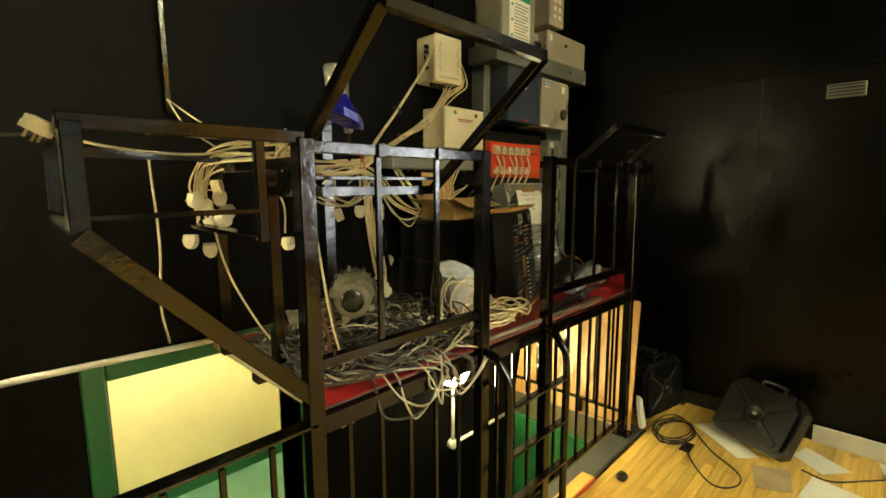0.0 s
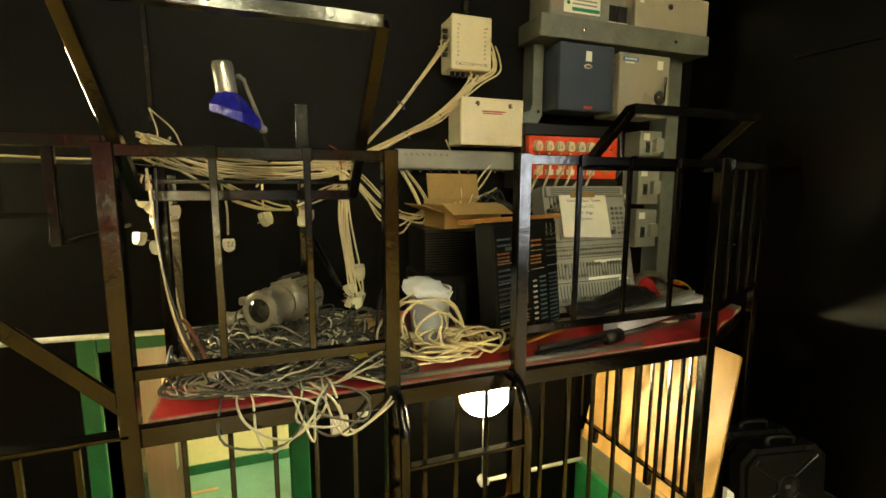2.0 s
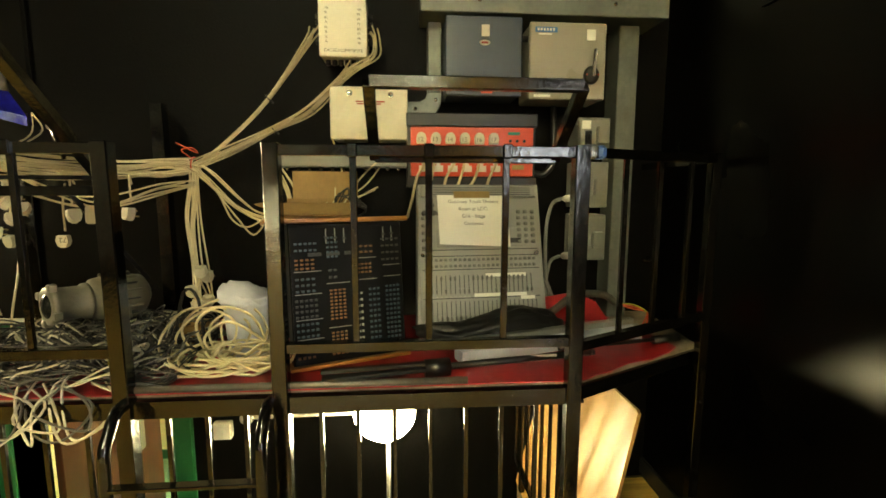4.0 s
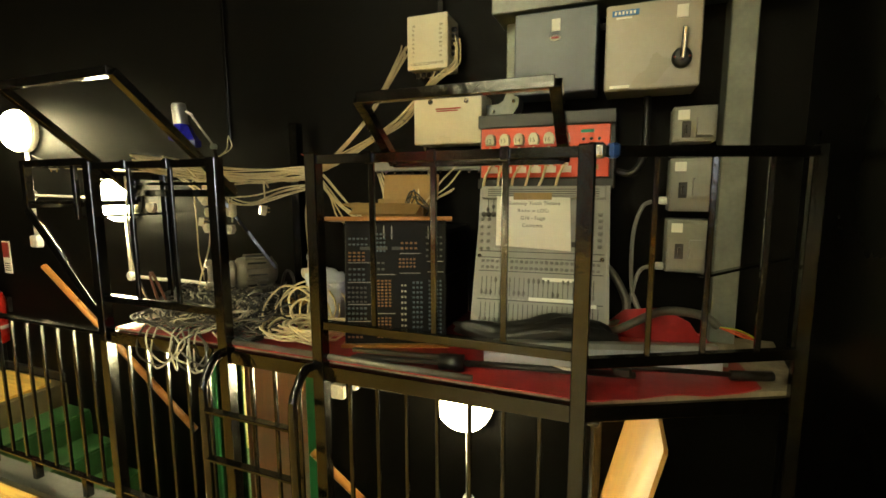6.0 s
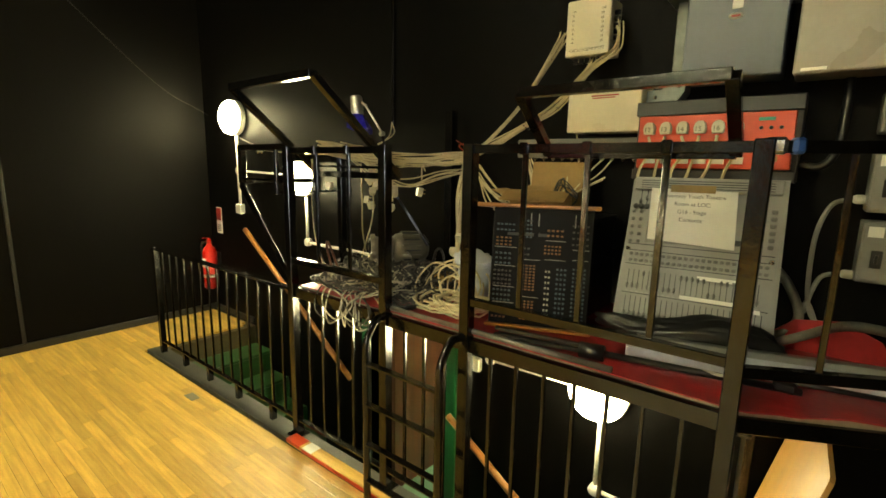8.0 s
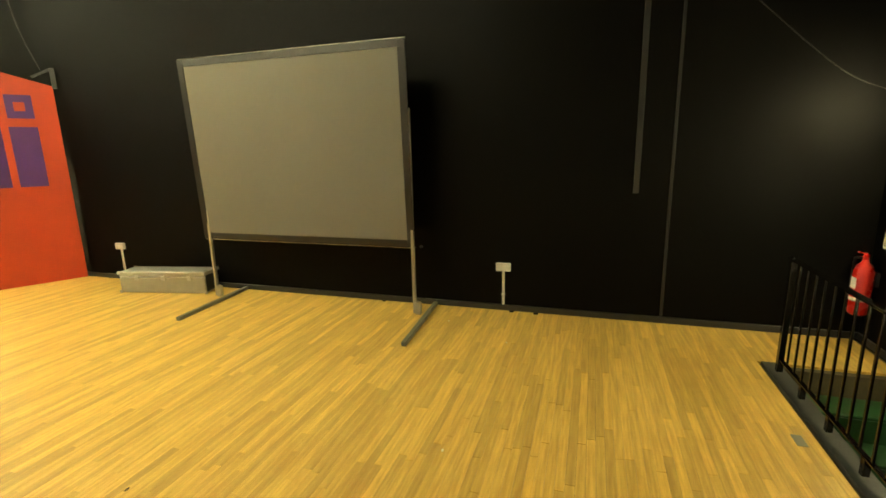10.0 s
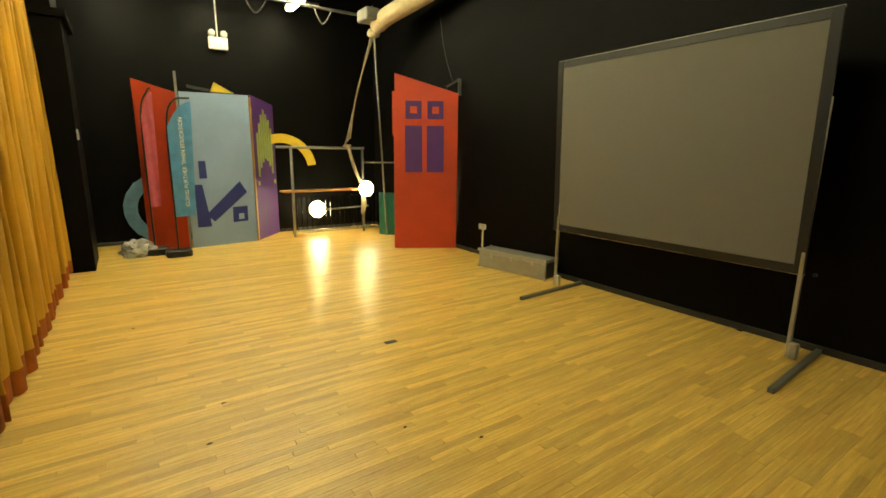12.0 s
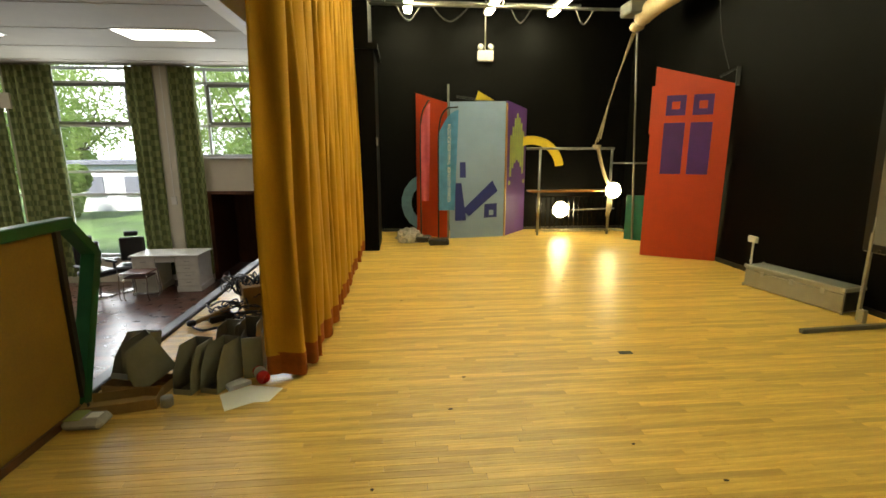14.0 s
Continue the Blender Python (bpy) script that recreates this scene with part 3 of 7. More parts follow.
def cbox(name, x0, x1, z0, z1, y0, material, label, category, lid=0.012, b=0.006):
    """A wall box with a separate front door, top-level."""
    t = thing(name, label, category)
    part("body", B(x0, x1, y0 + lid, NY - 0.001, z0, z1, b), material, t)
    part("door", B(x0 - 0.003, x1 + 0.003, y0, y0 + lid - 0.002, z0 - 0.003, z1 + 0.003, b), material, t)
    return t


def screw(t, x, y, z, r=0.012):
    part("screw", MB().lathe([(r, 0), (r, 0.004), (r * 0.7, 0.006), (r * 0.65, 0.003), (0.001, 0.003)], face(x, y, z), 14), M_chrome, t)


# numbered junction box
t = cbox("junction_box", 3.445, 3.638, 2.03, 2.262, 2.15, M_ivory, "ivory junction box with handwritten circuit numbers", "junction box")
words("10L\n9L\n8L\n7L\n6L\n5L\n3L\n4L", 0.013, face(3.468, 2.1485, 2.215), M_ink, t)
words("10R\n9R\n8R\n7R\n6R\n5R\n4R\n3R", 0.013, face(3.60, 2.1485, 2.21), M_ink, t)
words("C4C3C1C2P4P3P1P2", 0.018, face(3.462, 2.1485, 2.047), M_ink, t)
for i in range(6):
    part("gland", MB().lathe([(0.011, 0), (0.011, 0.018), (0.008, 0.022)], Matrix.Translation((3.47 + i * 0.027, 2.21, 2.028)) @ Matrix.Rotation(radians(180), 4, "X"), 10), M_dark, t)
for i in range(5):
    part("gland", MB().lathe([(0.011, 0), (0.011, 0.018), (0.008, 0.022)], Matrix.Translation((3.443, 2.21, 2.10 + i * 0.026)) @ Matrix.Rotation(radians(-90), 4, "Y"), 10), M_dark, t)
    part("gland", MB().lathe([(0.011, 0), (0.011, 0.018), (0.008, 0.022)], Matrix.Translation((3.64, 2.21, 2.10 + i * 0.026)) @ Matrix.Rotation(radians(90), 4, "Y"), 10), M_dark, t)
# plain ivory box with two screws
t = cbox("fuse_box", 3.485, 3.803, 1.692, 1.903, 2.13, M_ivory, "glossy ivory fuse box with a red label", "fuse box")
screw(t, 3.565, 2.13, 1.878)
screw(t, 3.735, 2.13, 1.873)
part("label", B(3.59, 3.71, 2.1275, 2.13, 1.842, 1.848), M_redink, t)
part("label", B(3.595, 3.695, 2.1275, 2.13, 1.833, 1.838), M_redink, t)
# trunking
t = thing("cable_trunking", "grey galvanised cable trunking along the wall", "trunking")
part("cover", B(3.86, 4.905, 2.08, 2.092, 2.195, 2.298, 0.004), M_trunk, t)
part("channel", B(3.862, 4.903, 2.094, NY - 0.001, 2.198, 2.295, 0.004), M_trunk, t)
part("riser", B(4.735, 4.825, 2.17, NY - 0.002, 0.884, 2.194, 0.004), M_trunk, t)
for x in (4.10, 4.67):
    part("screw", MB().lathe([(0.009, 0), (0.007, 0.004)], face(x, 2.08, 2.245), 10), M_chrome, t)
t = thing("elbow_trunking", "narrow grey trunking bent towards the fuse box", "trunking")
part("drop", B(3.895, 3.955, 2.2, NY - 0.001, 1.90, 2.194, 0.004), M_trunk, t)
part("elbow", MB().prism([(0.0, 0.0), (-0.085, 0.0), (-0.085, 0.06), (-0.03, 0.06), (-0.005, 0.075), (0.005, 0.1), (0.065, 0.1), (0.062, 0.05), (0.04, 0.015)], 0.1, face(3.89, NY - 0.001, 1.80)), M_trunk, t)
for x, z in ((3.93, 1.87), (3.84, 1.83)):
    part("screw", MB().lathe([(0.009, 0), (0.007, 0.004)], face(x, 2.2, z), 10), M_chrome, t)
# blue isolator
t = cbox("isolator_box", 3.985, 4.32, 1.878, 2.187, 2.11, M_blue_box, "slate blue steel isolator box", "isolator box", 0.02)
part("label", B(4.14, 4.175, 2.107, 2.11, 2.11, 2.155), M_paper, t)
part("badge", MB().lathe([(0.024, 0), (0.024, 0.003)], face(4.155, 2.11, 2.085) @ Matrix.Diagonal((1, 0.45, 1, 1)), 20), M_white_plastic, t)
part("badge_mark", B(4.14, 4.17, 2.104, 2.107, 2.081, 2.089), M_redink, t)
part("label", B(4.14, 4.19, 2.107, 2.11, 1.886, 1.898), M_rack_red, t)
t.scale, t.location = (0.934, 1, 1), (0.241, -0.04, -0.01)
# rotary switch box
t = cbox("switch_box", 4.355, 4.70, 1.888, 2.192, 2.11, M_taupe, "taupe steel switch box with a rotary handle", "switch box", 0.02)
part("badge", B(4.375, 4.475, 2.107, 2.11, 2.153, 2.173), M_blue, t)
for k in range(6):
    part("badge_mark", B(4.384 + k * 0.014, 4.392 + k * 0.014, 2.1045, 2.107, 2.158, 2.168), M_paper, t)
part("label", B(4.39, 4.45, 2.107, 2.11, 2.143, 2.149), M_paper, t)
part("label", B(4.61, 4.65, 2.107, 2.11, 2.125, 2.168), M_paper, t)
part("label", B(4.375, 4.45, 2.107, 2.11, 1.895, 1.905), M_paper, t)
hb = part("dial", MB().lathe([(0.036, 0), (0.036, 0.012), (0.03, 0.02), (0.018, 0.022)], face(4.635, 2.11, 1.985), 24), M_dark, t)
part("handle", MB().bar((4.635, 2.08, 1.975), (4.64, 2.075, 2.085), 0.016, 0.014, 0.004), M_chrome, t, "polished metal handle")
for dx in (-0.026, 0.026):
    part("mark", MB().lathe([(0.004, 0), (0.003, 0.003)], face(4.635 + dx, 2.088, 1.985), 8), M_rack_red, t)
part("nipple", MB().tube([(4.32, 2.16, 2.14), (4.36, 2.16, 2.14)], 0.012, 8), M_dark, t)
t.scale, t.location = (0.9275, 1, 1), (0.2727, -0.04, -0.03)
# boxes above the trunking
t = cbox("consumer_unit", 3.92, 4.245, 2.30, 2.62, 2.09, M_grey_metal, "grey consumer unit carrying a printed safety notice", "consumer unit")
part("notice", B(3.985, 4.19, 2.0865, 2.09, 2.318, 2.60), M_paper, t, "white safety notice with green heading")
part("notice_heading", B(3.99, 4.185, 2.084, 2.0865, 2.565, 2.595), M_teal, t)
part("notice_band", B(4.03, 4.185, 2.084, 2.0865, 2.326, 2.342), M_teal, t)
for k in range(11):
    part("notice_line", B(4.03, 4.17 - 0.03 * (k % 3 == 2), 2.085, 2.0865, 2.355 + k * 0.018, 2.361 + k * 0.018), M_grey_metal, t)
for k in range(3):
    part("notice_mark", MB().lathe([(0.009, 0), (0.009, 0.002)], face(4.008, 2.0865, 2.36 + k * 0.085), 14), M_teal, t)
t = thing("breaker_block", "row of dark circuit breakers between grey boxes", "circuit breaker")
part("back", B(4.262, 4.40, 2.16, NY - 0.001, 2.30, 2.46, 0.004), M_grey_metal, t)
for k in range(2):
    bx = 4.268 + k * 0.066
    kk = part("breaker", B(bx, bx + 0.058, 2.13, 2.158, 2.31, 2.40, 0.004), M_dark, t)
    part("strip", B(bx, bx + 0.058, 2.126, 2.13, 2.305, 2.318), M_paper, t)
t = cbox("spur_box", 4.415, 4.905, 2.30, 2.48, 2.10, M_taupe, "plain taupe steel spur box", "spur box", 0.02)
part("label", B(4.44, 4.465, 2.097, 2.10, 2.42, 2.46), M_paper, t)
part("lock", MB().lathe([(0.013, 0), (0.013, 0.006), (0.006, 0.008)], face(4.64, 2.10, 2.42), 14), M_dark, t)
t = cbox("meter_box", 4.43, 4.60, 2.52, 2.80, 2.10, M_taupe, "taupe box with rows of pale buttons", "meter box")
for a in range(2):
    for b_ in range(4):
        part("button", B(4.47 + a * 0.055, 4.505 + a * 0.055, 2.094, 2.10, 2.56 + b_ * 0.05, 2.59 + b_ * 0.05, 0.003), M_white_plastic, t)
# grey socket strip
t = thing("socket_strip", "grey steel patch strip with a row of cable entries", "patch strip")
part("body", B(3.19, 3.80, 2.2, NY - 0.001, 1.578, 1.668, 0.004), M_grey_metal, t)
words("1L   3L   4L   5L   6L   7L   8L   9L", 0.016, face(3.23, 2.198, 1.64), M_ink, t)
for k in range(12):
    x = 3.225 + k * 0.049
    part("grommet", MB().lathe([(0.01, 0), (0.008, 0.015)], Matrix.Translation((x, 2.24, 1.578)) @ Matrix.Rotation(radians(180), 4, "X"), 10), M_chrome, t)
# red dimmer rack
t = thing("dimmer_rack", "black dimmer rack with a red panel of numbered plugs", "dimmer rack")
part("housing", B(3.80, 4.36, 2.13, NY - 0.001, 1.49, 1.80, 0.004), M_rack, t)
part("top_strip", B(3.80, 4.36, 2.10, 2.128, 1.745, 1.80, 0.003), M_rack, t)
part("bottom_strip", B(3.80, 4.36, 2.10, 2.128, 1.49, 1.532, 0.003), M_rack, t)
part("red_panel", B(3.818, 4.34, 2.09, 2.128, 1.536, 1.742, 0.003), M_rack_red, t, "red painted panel")
part("green_label", B(4.23, 4.28, 2.087, 2.09, 1.71, 1.722), M_teal, t)
part("yellow_label", B(4.25, 4.30, 2.087, 2.09, 1.565, 1.585), M_tape, t)
for k in range(3):
    part("lamp_dot", MB().lathe([(0.007, 0), (0.005, 0.005)], face(4.24 + k * 0.03, 2.09, 1.685), 8), M_dark, t)
PLUG = [(0.85 * a_, 0.85 * b_) for a_, b_ in [(-0.022, -0.024), (0.022, -0.024), (0.026, 0.0), (0.02, 0.022), (0.008, 0.032), (-0.008, 0.032), (-0.02, 0.022), (-0.026, 0.0)]]


def plug(parent, m, name="plug", number=""):
    p = part(name, MB().prism([(x * 0.93, y * 0.93) for x, y in PLUG], 0.026, m).prism(PLUG, 0.014, m), M_plug, parent)
    if number:
        words(number, 0.026, m @ Matrix.Translation((-0.017, -0.012, 0.0265)), M_ink, p)
    return p


for k, num in enumerate(("12", "13", "14", "15", "16", "17")):
    px = 3.862 + k * 0.061
    plug(t, face(px, 2.09, 1.69), number=num)
    part("socket_plate", MB().prism([(-0.02, -0.02), (0.02, -0.02), (0.02, 0.006), (0.008, 0.006), (0.008, 0.024), (-0.008, 0.024), (-0.008, 0.006), (-0.02, 0.006)], 0.012, face(px + 0.01, 2.09, 1.575)), M_white_plastic, t)
    rr = random.Random(k)
    part("lead", MB().tube(smooth_path([(px, 2.075, 1.66), (px + rr.uniform(-0.01, 0.02), 2.06, 1.6), (px - 0.02, 2.06, 1.53), (px - 0.05 + rr.uniform(-0.02, 0.02), 2.10, 1.44), (px - 0.06, 2.15, 1.36)], 5), 0.006, 6), M_cream_cable, t)
MARK2 = len(scene.objects)
# small switch boxes on the riser
for z0, z1 in ((1.665, 1.80), (1.40, 1.605), (1.157, 1.367)):
    t = thing("socket_switch", "grey metal wall switch with a rounded socket", "wall switch", "grey wall switches")
    part("body", B(4.555, 4.705, 2.17, NY - 0.003, z0, z1, 0.004), M_grey_metal, t)
    zc = (z0 + z1) / 2
    part("plate", B(4.562, 4.698, 2.166, 2.17, z0 + 0.01, z1 - 0.01, 0.003), M_grey_metal, t)
    part("toggle", B(4.598, 4.608, 2.15, 2.166, zc - 0.035, zc - 0.005, 0.003).box((4.603, 2.164, zc - 0.02), (0.03, 0.006, 0.06), 0.002), M_dark, t)
    part("socket", MB().prism([(-0.025, -0.035), (0.025, -0.035), (0.025, 0.03), (0.018, 0.038), (-0.018, 0.038), (-0.025, 0.03)], 0.028, face(4.662, 2.166, zc - 0.01)), M_grey_metal, t)
    part("label", B(4.572, 4.612, 2.1635, 2.166, z1 - 0.05, z1 - 0.014), M_paper, t)
for o in list(scene.objects)[MARK2:]:
    if not o.parent:
        o.location += Vector((0.008, 0.0, 0.0))
for z0, x1, zz in ((1.44, 4.40, 0.95), (1.17, 4.44, 0.93)):
    g = thing("flex_lead", "grey flexible lead with a white gland", "cable", "grey flexible leads")
    part("gland", MB().lathe([(0.016, 0), (0.016, 0.025), (0.01, 0.035)], Matrix.Translation((4.562, 2.23, z0)) @ Matrix.Rotation(radians(-90), 4, "Y"), 12), M_white_plastic, g)
    part("lead", MB().tube(smooth_path([(4.52, 2.23, z0), (4.47, 2.22, z0 - 0.03), (4.44, 2.2, z0 - 0.16), (4.45, 2.2, 1.05), (4.50, 2.2, zz)], 6), 0.008, 8), M_grey_metal, g)
g = solid("conduit_hose", MB().tube(smooth_path([(4.30, 2.2, 1.2), (4.38, 2.18, 1.12), (4.43, 2.15, 1.0), (4.37, 2.12, 0.93), (4.30, 2.1, 0.91)], 6), 0.017, 8), M_pipe, "grey corrugated hose curving to the shelf", "hose")
g = solid("conduit_hose", MB().tube(smooth_path([(4.32, 2.0, 0.91), (4.42, 2.03, 0.95), (4.56, 2.10, 1.01), (4.70, 2.13, 1.0), (4.76, 2.13, 0.96)], 6), 0.017, 8), M_pipe, "grey corrugated hose curving to the shelf", "hose")
M_yel = mat("yellow_green_wire", (0.45, 0.5, 0.03), 0.4)
for k, mm in enumerate((M_yel, M_rack_red, M_rack_red)):
    solid("loose_wire", MB().tube(smooth_path([(4.76, 2.13, 0.96), (4.83, 2.1, 0.96 - 0.01 * k), (4.88, 2.07, 0.93), (4.86 - 0.02 * k, 2.0, 0.888)], 5), 0.0035, 5), mm, "loose coloured wire end by the hose", "wire", group="loose wires")
solid("hose_loop", MB().tube(smooth_path([(4.36, 2.2, 1.56), (4.42, 2.2, 1.55), (4.46, 2.2, 1.6), (4.47, 2.22, 1.70), (4.47, 2.24, 1.86)], 6), 0.014, 8), M_dark, "dark flexible conduit bend", "conduit")
# vertical black pipes and battens on the north wall
for x, z0, z1, ww in ((2.22, 1.75, TOP, 0.02), (3.56, 2.3, TOP, 0.03)):
    solid("wall_pipe", MB().bar((x, NY - 0.02, z0), (x, NY - 0.02, z1), ww, ww), M_steel, "black painted conduit running up the wall", "pipe", group="wall pipes")

# white conduits round the lower lamps
t = thing("lamp_conduit", "white plastic conduit with round boxes on black wall", "conduit")
Y1 = NY - 0.022


def jbox(x, z, parent):
    part("round_box", MB().lathe([(0.032, 0), (0.032, 0.035), (0.026, 0.04), (0.002, 0.041)], face(x, NY, z), 20), M_white_plastic, parent)


part("pipe", MB().tube([(3.70, Y1, 0.25), (3.70, Y1, -0.15)], 0.011, 8), M_white_plastic, t)
part("pipe", MB().tube([(3.70, Y1, -0.145), (4.38, Y1, -0.15)], 0.011, 8), M_white_plastic, t)
part("pipe", MB().tube([(3.03, Y1, 0.395), (3.56, Y1, 0.40)], 0.011, 8), M_white_plastic, t)
jbox(3.70, -0.145, t)
jbox(3.03, 0.395, t)
t = thing("light_switch", "white plastic light switch on black wall", "light switch", at=(2.915, NY, 0.335))
part("plate", MB().box((0, -0.02, 0), (0.085, 0.04, 0.085), 0.006), M_white_plastic, t)
part("rocker", MB().box((0, -0.043, 0), (0.02, 0.006, 0.035), 0.002), M_white_plastic, t)
t = thing("wall_conduit", "white plastic conduit along the wall above the doorway", "conduit")
part("pipe", MB().tube([(1.26, Y1, 1.27), (1.26, Y1, 0.90)], 0.013, 8), M_white_plastic, t)
part("pipe", MB().tube([(1.26, Y1, 0.90), (1.55, Y1, 0.895), (1.72, Y1, 0.90), (2.35, Y1, 0.885)], 0.012, 8), M_white_plastic, t)
jbox(1.26, 0.90, t)
t = thing("lamp_conduit", "white plastic conduit below the wall lamp", "conduit")
part("pipe", MB().tube([(0.24, Y1, 1.77), (0.24, Y1, 1.13)], 0.014, 8), M_white_plastic, t)
part("pipe", MB().tube([(0.24, Y1, 1.45), (1.09, Y1, 1.43)], 0.009, 8), M_white_plastic, t)
part("switch_box", MB().box((0.24, NY - 0.025, 1.10), (0.09, 0.05, 0.09), 0.008), M_white_plastic, t)
jbox(0.24, 1.45, t)
solid("wall_cable", MB().tube(smooth_path([(WX + 0.01, 0.75, 3.3), (WX + 0.012, 1.3, 2.75), (WX + 0.015, 1.9, 2.2), (WX + 0.03, NY - 0.02, 2.0), (0.02, NY - 0.01, 1.83), (0.6, NY - 0.01, 1.66), (1.3, NY - 0.01, 1.62), (1.85, 2.0, 1.63)], 6), 0.0045, 6), M_skirt, "thin dark cable slung along two walls", "cable")
# fire extinguisher and its sign
t = thing("fire_extinguisher", "red fire extinguisher hung on the black wall", "fire extinguisher", at=(-0.27, NY - 0.1, 0.26))
part("cylinder", MB().lathe([(0.05, 0), (0.066, 0.012), (0.068, 0.05), (0.068, 0.36), (0.055, 0.41), (0.028, 0.435), (0.022, 0.46)], None, 24), M_ext_red, t)
part("band", MB().lathe([(0.0688, 0.12), (0.0688, 0.15)], None, 24), M_white_plastic, t)
part("label", MB().box((0.02, -0.067, 0.27), (0.07, 0.006, 0.09), 0.002), M_paper, t)
part("valve", MB().box((0, 0, 0.48), (0.035, 0.035, 0.05), 0.006).bar((0.0, 0, 0.51), (-0.12, 0, 0.50), 0.016, 0.012).bar((0, 0, 0.485), (-0.1, 0, 0.465), 0.014, 0.01), M_ext_red, t)
part("hose", MB().tube(smooth_path([(-0.02, -0.02, 0.47), (-0.09, -0.03, 0.45), (-0.10, -0.03, 0.3), (-0.085, -0.03, 0.15)], 6), 0.01, 8), M_dark, t)
part("bracket", MB().box((0, 0.085, 0.3), (0.06, 0.03, 0.12), 0.003), M_dark, t)
t = thing("safety_sign", "white and red safety sign on the wall", "sign", at=(-0.22, NY, 0.92))
part("plate", MB().box((0, -0.003, 0.03), (0.1, 0.006, 0.26), 0.001), M_paper, t)
part("red_field", MB().box((0, -0.0075, 0.09), (0.09, 0.003, 0.12)), M_redink, t)
for k in range(4):
    part("text_bar", MB().box((0, -0.0072, -0.02 - k * 0.018), (0.07, 0.002, 0.007)), M_ink, t)
M_handrail = mat("varnished_handrail", (0.46, 0.20, 0.055), 0.3, var=0.16, scale=6)
t = thing("handrail", "varnished wooden handrail sloping down the stair wall", "handrail")
part("rail", MB().tube([(0.40, 2.22, 0.925), (1.825, 2.22, -0.085)], 0.022, 12), M_handrail, t)
for s in (0.15, 0.55, 0.9):
    part("bracket", MB().bar((0.40 + 1.425 * s, NY, 0.89 - 1.01 * s), (0.40 + 1.425 * s, 2.22, 0.905 - 1.01 * s), 0.012), M_steel, t)
t = thing("handrail", "varnished wooden handrail lower down the stair wall", "handrail")
part("rail", MB().tube([(2.76, 2.22, -0.04), (3.56, 2.22, -0.575)], 0.022, 12), M_handrail, t)
for s in (0.15, 0.8):
    part("bracket", MB().bar((2.76 + 0.8 * s, NY, -0.07 - 0.535 * s), (2.76 + 0.8 * s, 2.22, -0.055 - 0.535 * s), 0.012), M_steel, t)
t = thing("corridor_door", "brown wooden door standing open into the corridor", "door", at=(DX0 + 0.02, NY + 0.22, LOW))
t.rotation_euler = (0, 0, radians(87))
part("leaf", MB().box((0.44, 0, 1.0), (0.86, 0.04, 1.98), 0.003), M_wood_dark, t)
part("vision_panel", MB().box((0.55, 0, 1.45), (0.14, 0.046, 0.3), 0.003), M_cream_wall, t)
part("push_plate", MB().box((0.66, 0, 1.05), (0.06, 0.046, 0.3), 0.002), M_silver, t)
solid("floor_tape", MB().box((1.95, 4.3, LOW + 0.002), (0.3, 0.04, 0.003)), M_handrail, "strip of orange tape on the green floor", "tape")

# ---- things on the shelf ----
SZ = 0.886
# grey mixing desk leaning on the wall
W_, H_ = 0.535, 0.60
t = thing("mixing_desk", "grey sound mixing desk leaning upright against the wall", "mixing desk")
t.matrix_basis = Matrix.Translation((4.105, 1.895, SZ + 0.03)) @ Matrix.Rotation(radians(5), 4, "Z") @ Matrix.Rotation(radians(90 - 13), 4, "X")
part("case", MB().prism([(-W_ / 2, 0), (W_ / 2, 0), (W_ / 2 - 0.01, H_), (-W_ / 2 + 0.02, H_)], -0.09), M_desk_grey, t)
part("panel", MB().box((0, 0.3, 0.002), (W_ - 0.03, H_ - 0.02, 0.004), 0.001), M_desk_grey, t)
part("meter_ridge", MB().box((0.0, H_ - 0.03, 0.01), (W_ - 0.05, 0.05, 0.02), 0.004), M_desk_grey, t)
rr = random.Random(2)
for row, y0 in ((0, 0.05), (1, 0.155)):
    for k in range(25 if row == 0 else 24):
        x = -0.225 + k * 0.0188
        part("fader_slot", MB().box((x, y0 + 0.035, 0.005), (0.0025, 0.075, 0.003)), M_ink, t)
        yy = y0 + (rr.choice((0.01, 0.06)) if row else 0.006 + 0.0 * k)
        part("fader_cap", MB().box((x, yy, 0.011), (0.009, 0.018, 0.014), 0.003), M_desk_key, t)
for k in range(24):
    part("key", MB().box((-0.225 + k * 0.0195, 0.265, 0.008), (0.013, 0.012, 0.008), 0.002), M_desk_key, t)
    part("key", MB().box((-0.225 + k * 0.0195, 0.29, 0.008), (0.013, 0.012, 0.008), 0.002), M_desk_key, t)
part("display_panel", MB().box((0.01, 0.38, 0.006), (0.38, 0.075, 0.006), 0.002), M_desk_grey, t)
for x in (-0.11, -0.03, 0.06, 0.14):
    part("display", MB().box((x, 0.365, 0.01), (0.06, 0.02, 0.004)), M_ink, t)
for a in range(3):
    for b_ in range(6):
        part("key", MB().box((0.165 + a * 0.03, 0.36 + b_ * 0.025, 0.009), (0.018, 0.015, 0.01), 0.003), M_desk_key, t)
for a in range(2):
    for b_ in range(5):
        part("key", MB().box((-0.235 + a * 0.028, 0.34 + b_ * 0.03, 0.009), (0.014, 0.014, 0.01), 0.003), M_desk_key, t)
for k in range(4):
    part("knob", MB().lathe([(0.011, 0.004), (0.01, 0.02), (0.004, 0.021)], Matrix.Translation((-0.23 + k * 0.02, 0.48, 0)), 12), M_key, t)
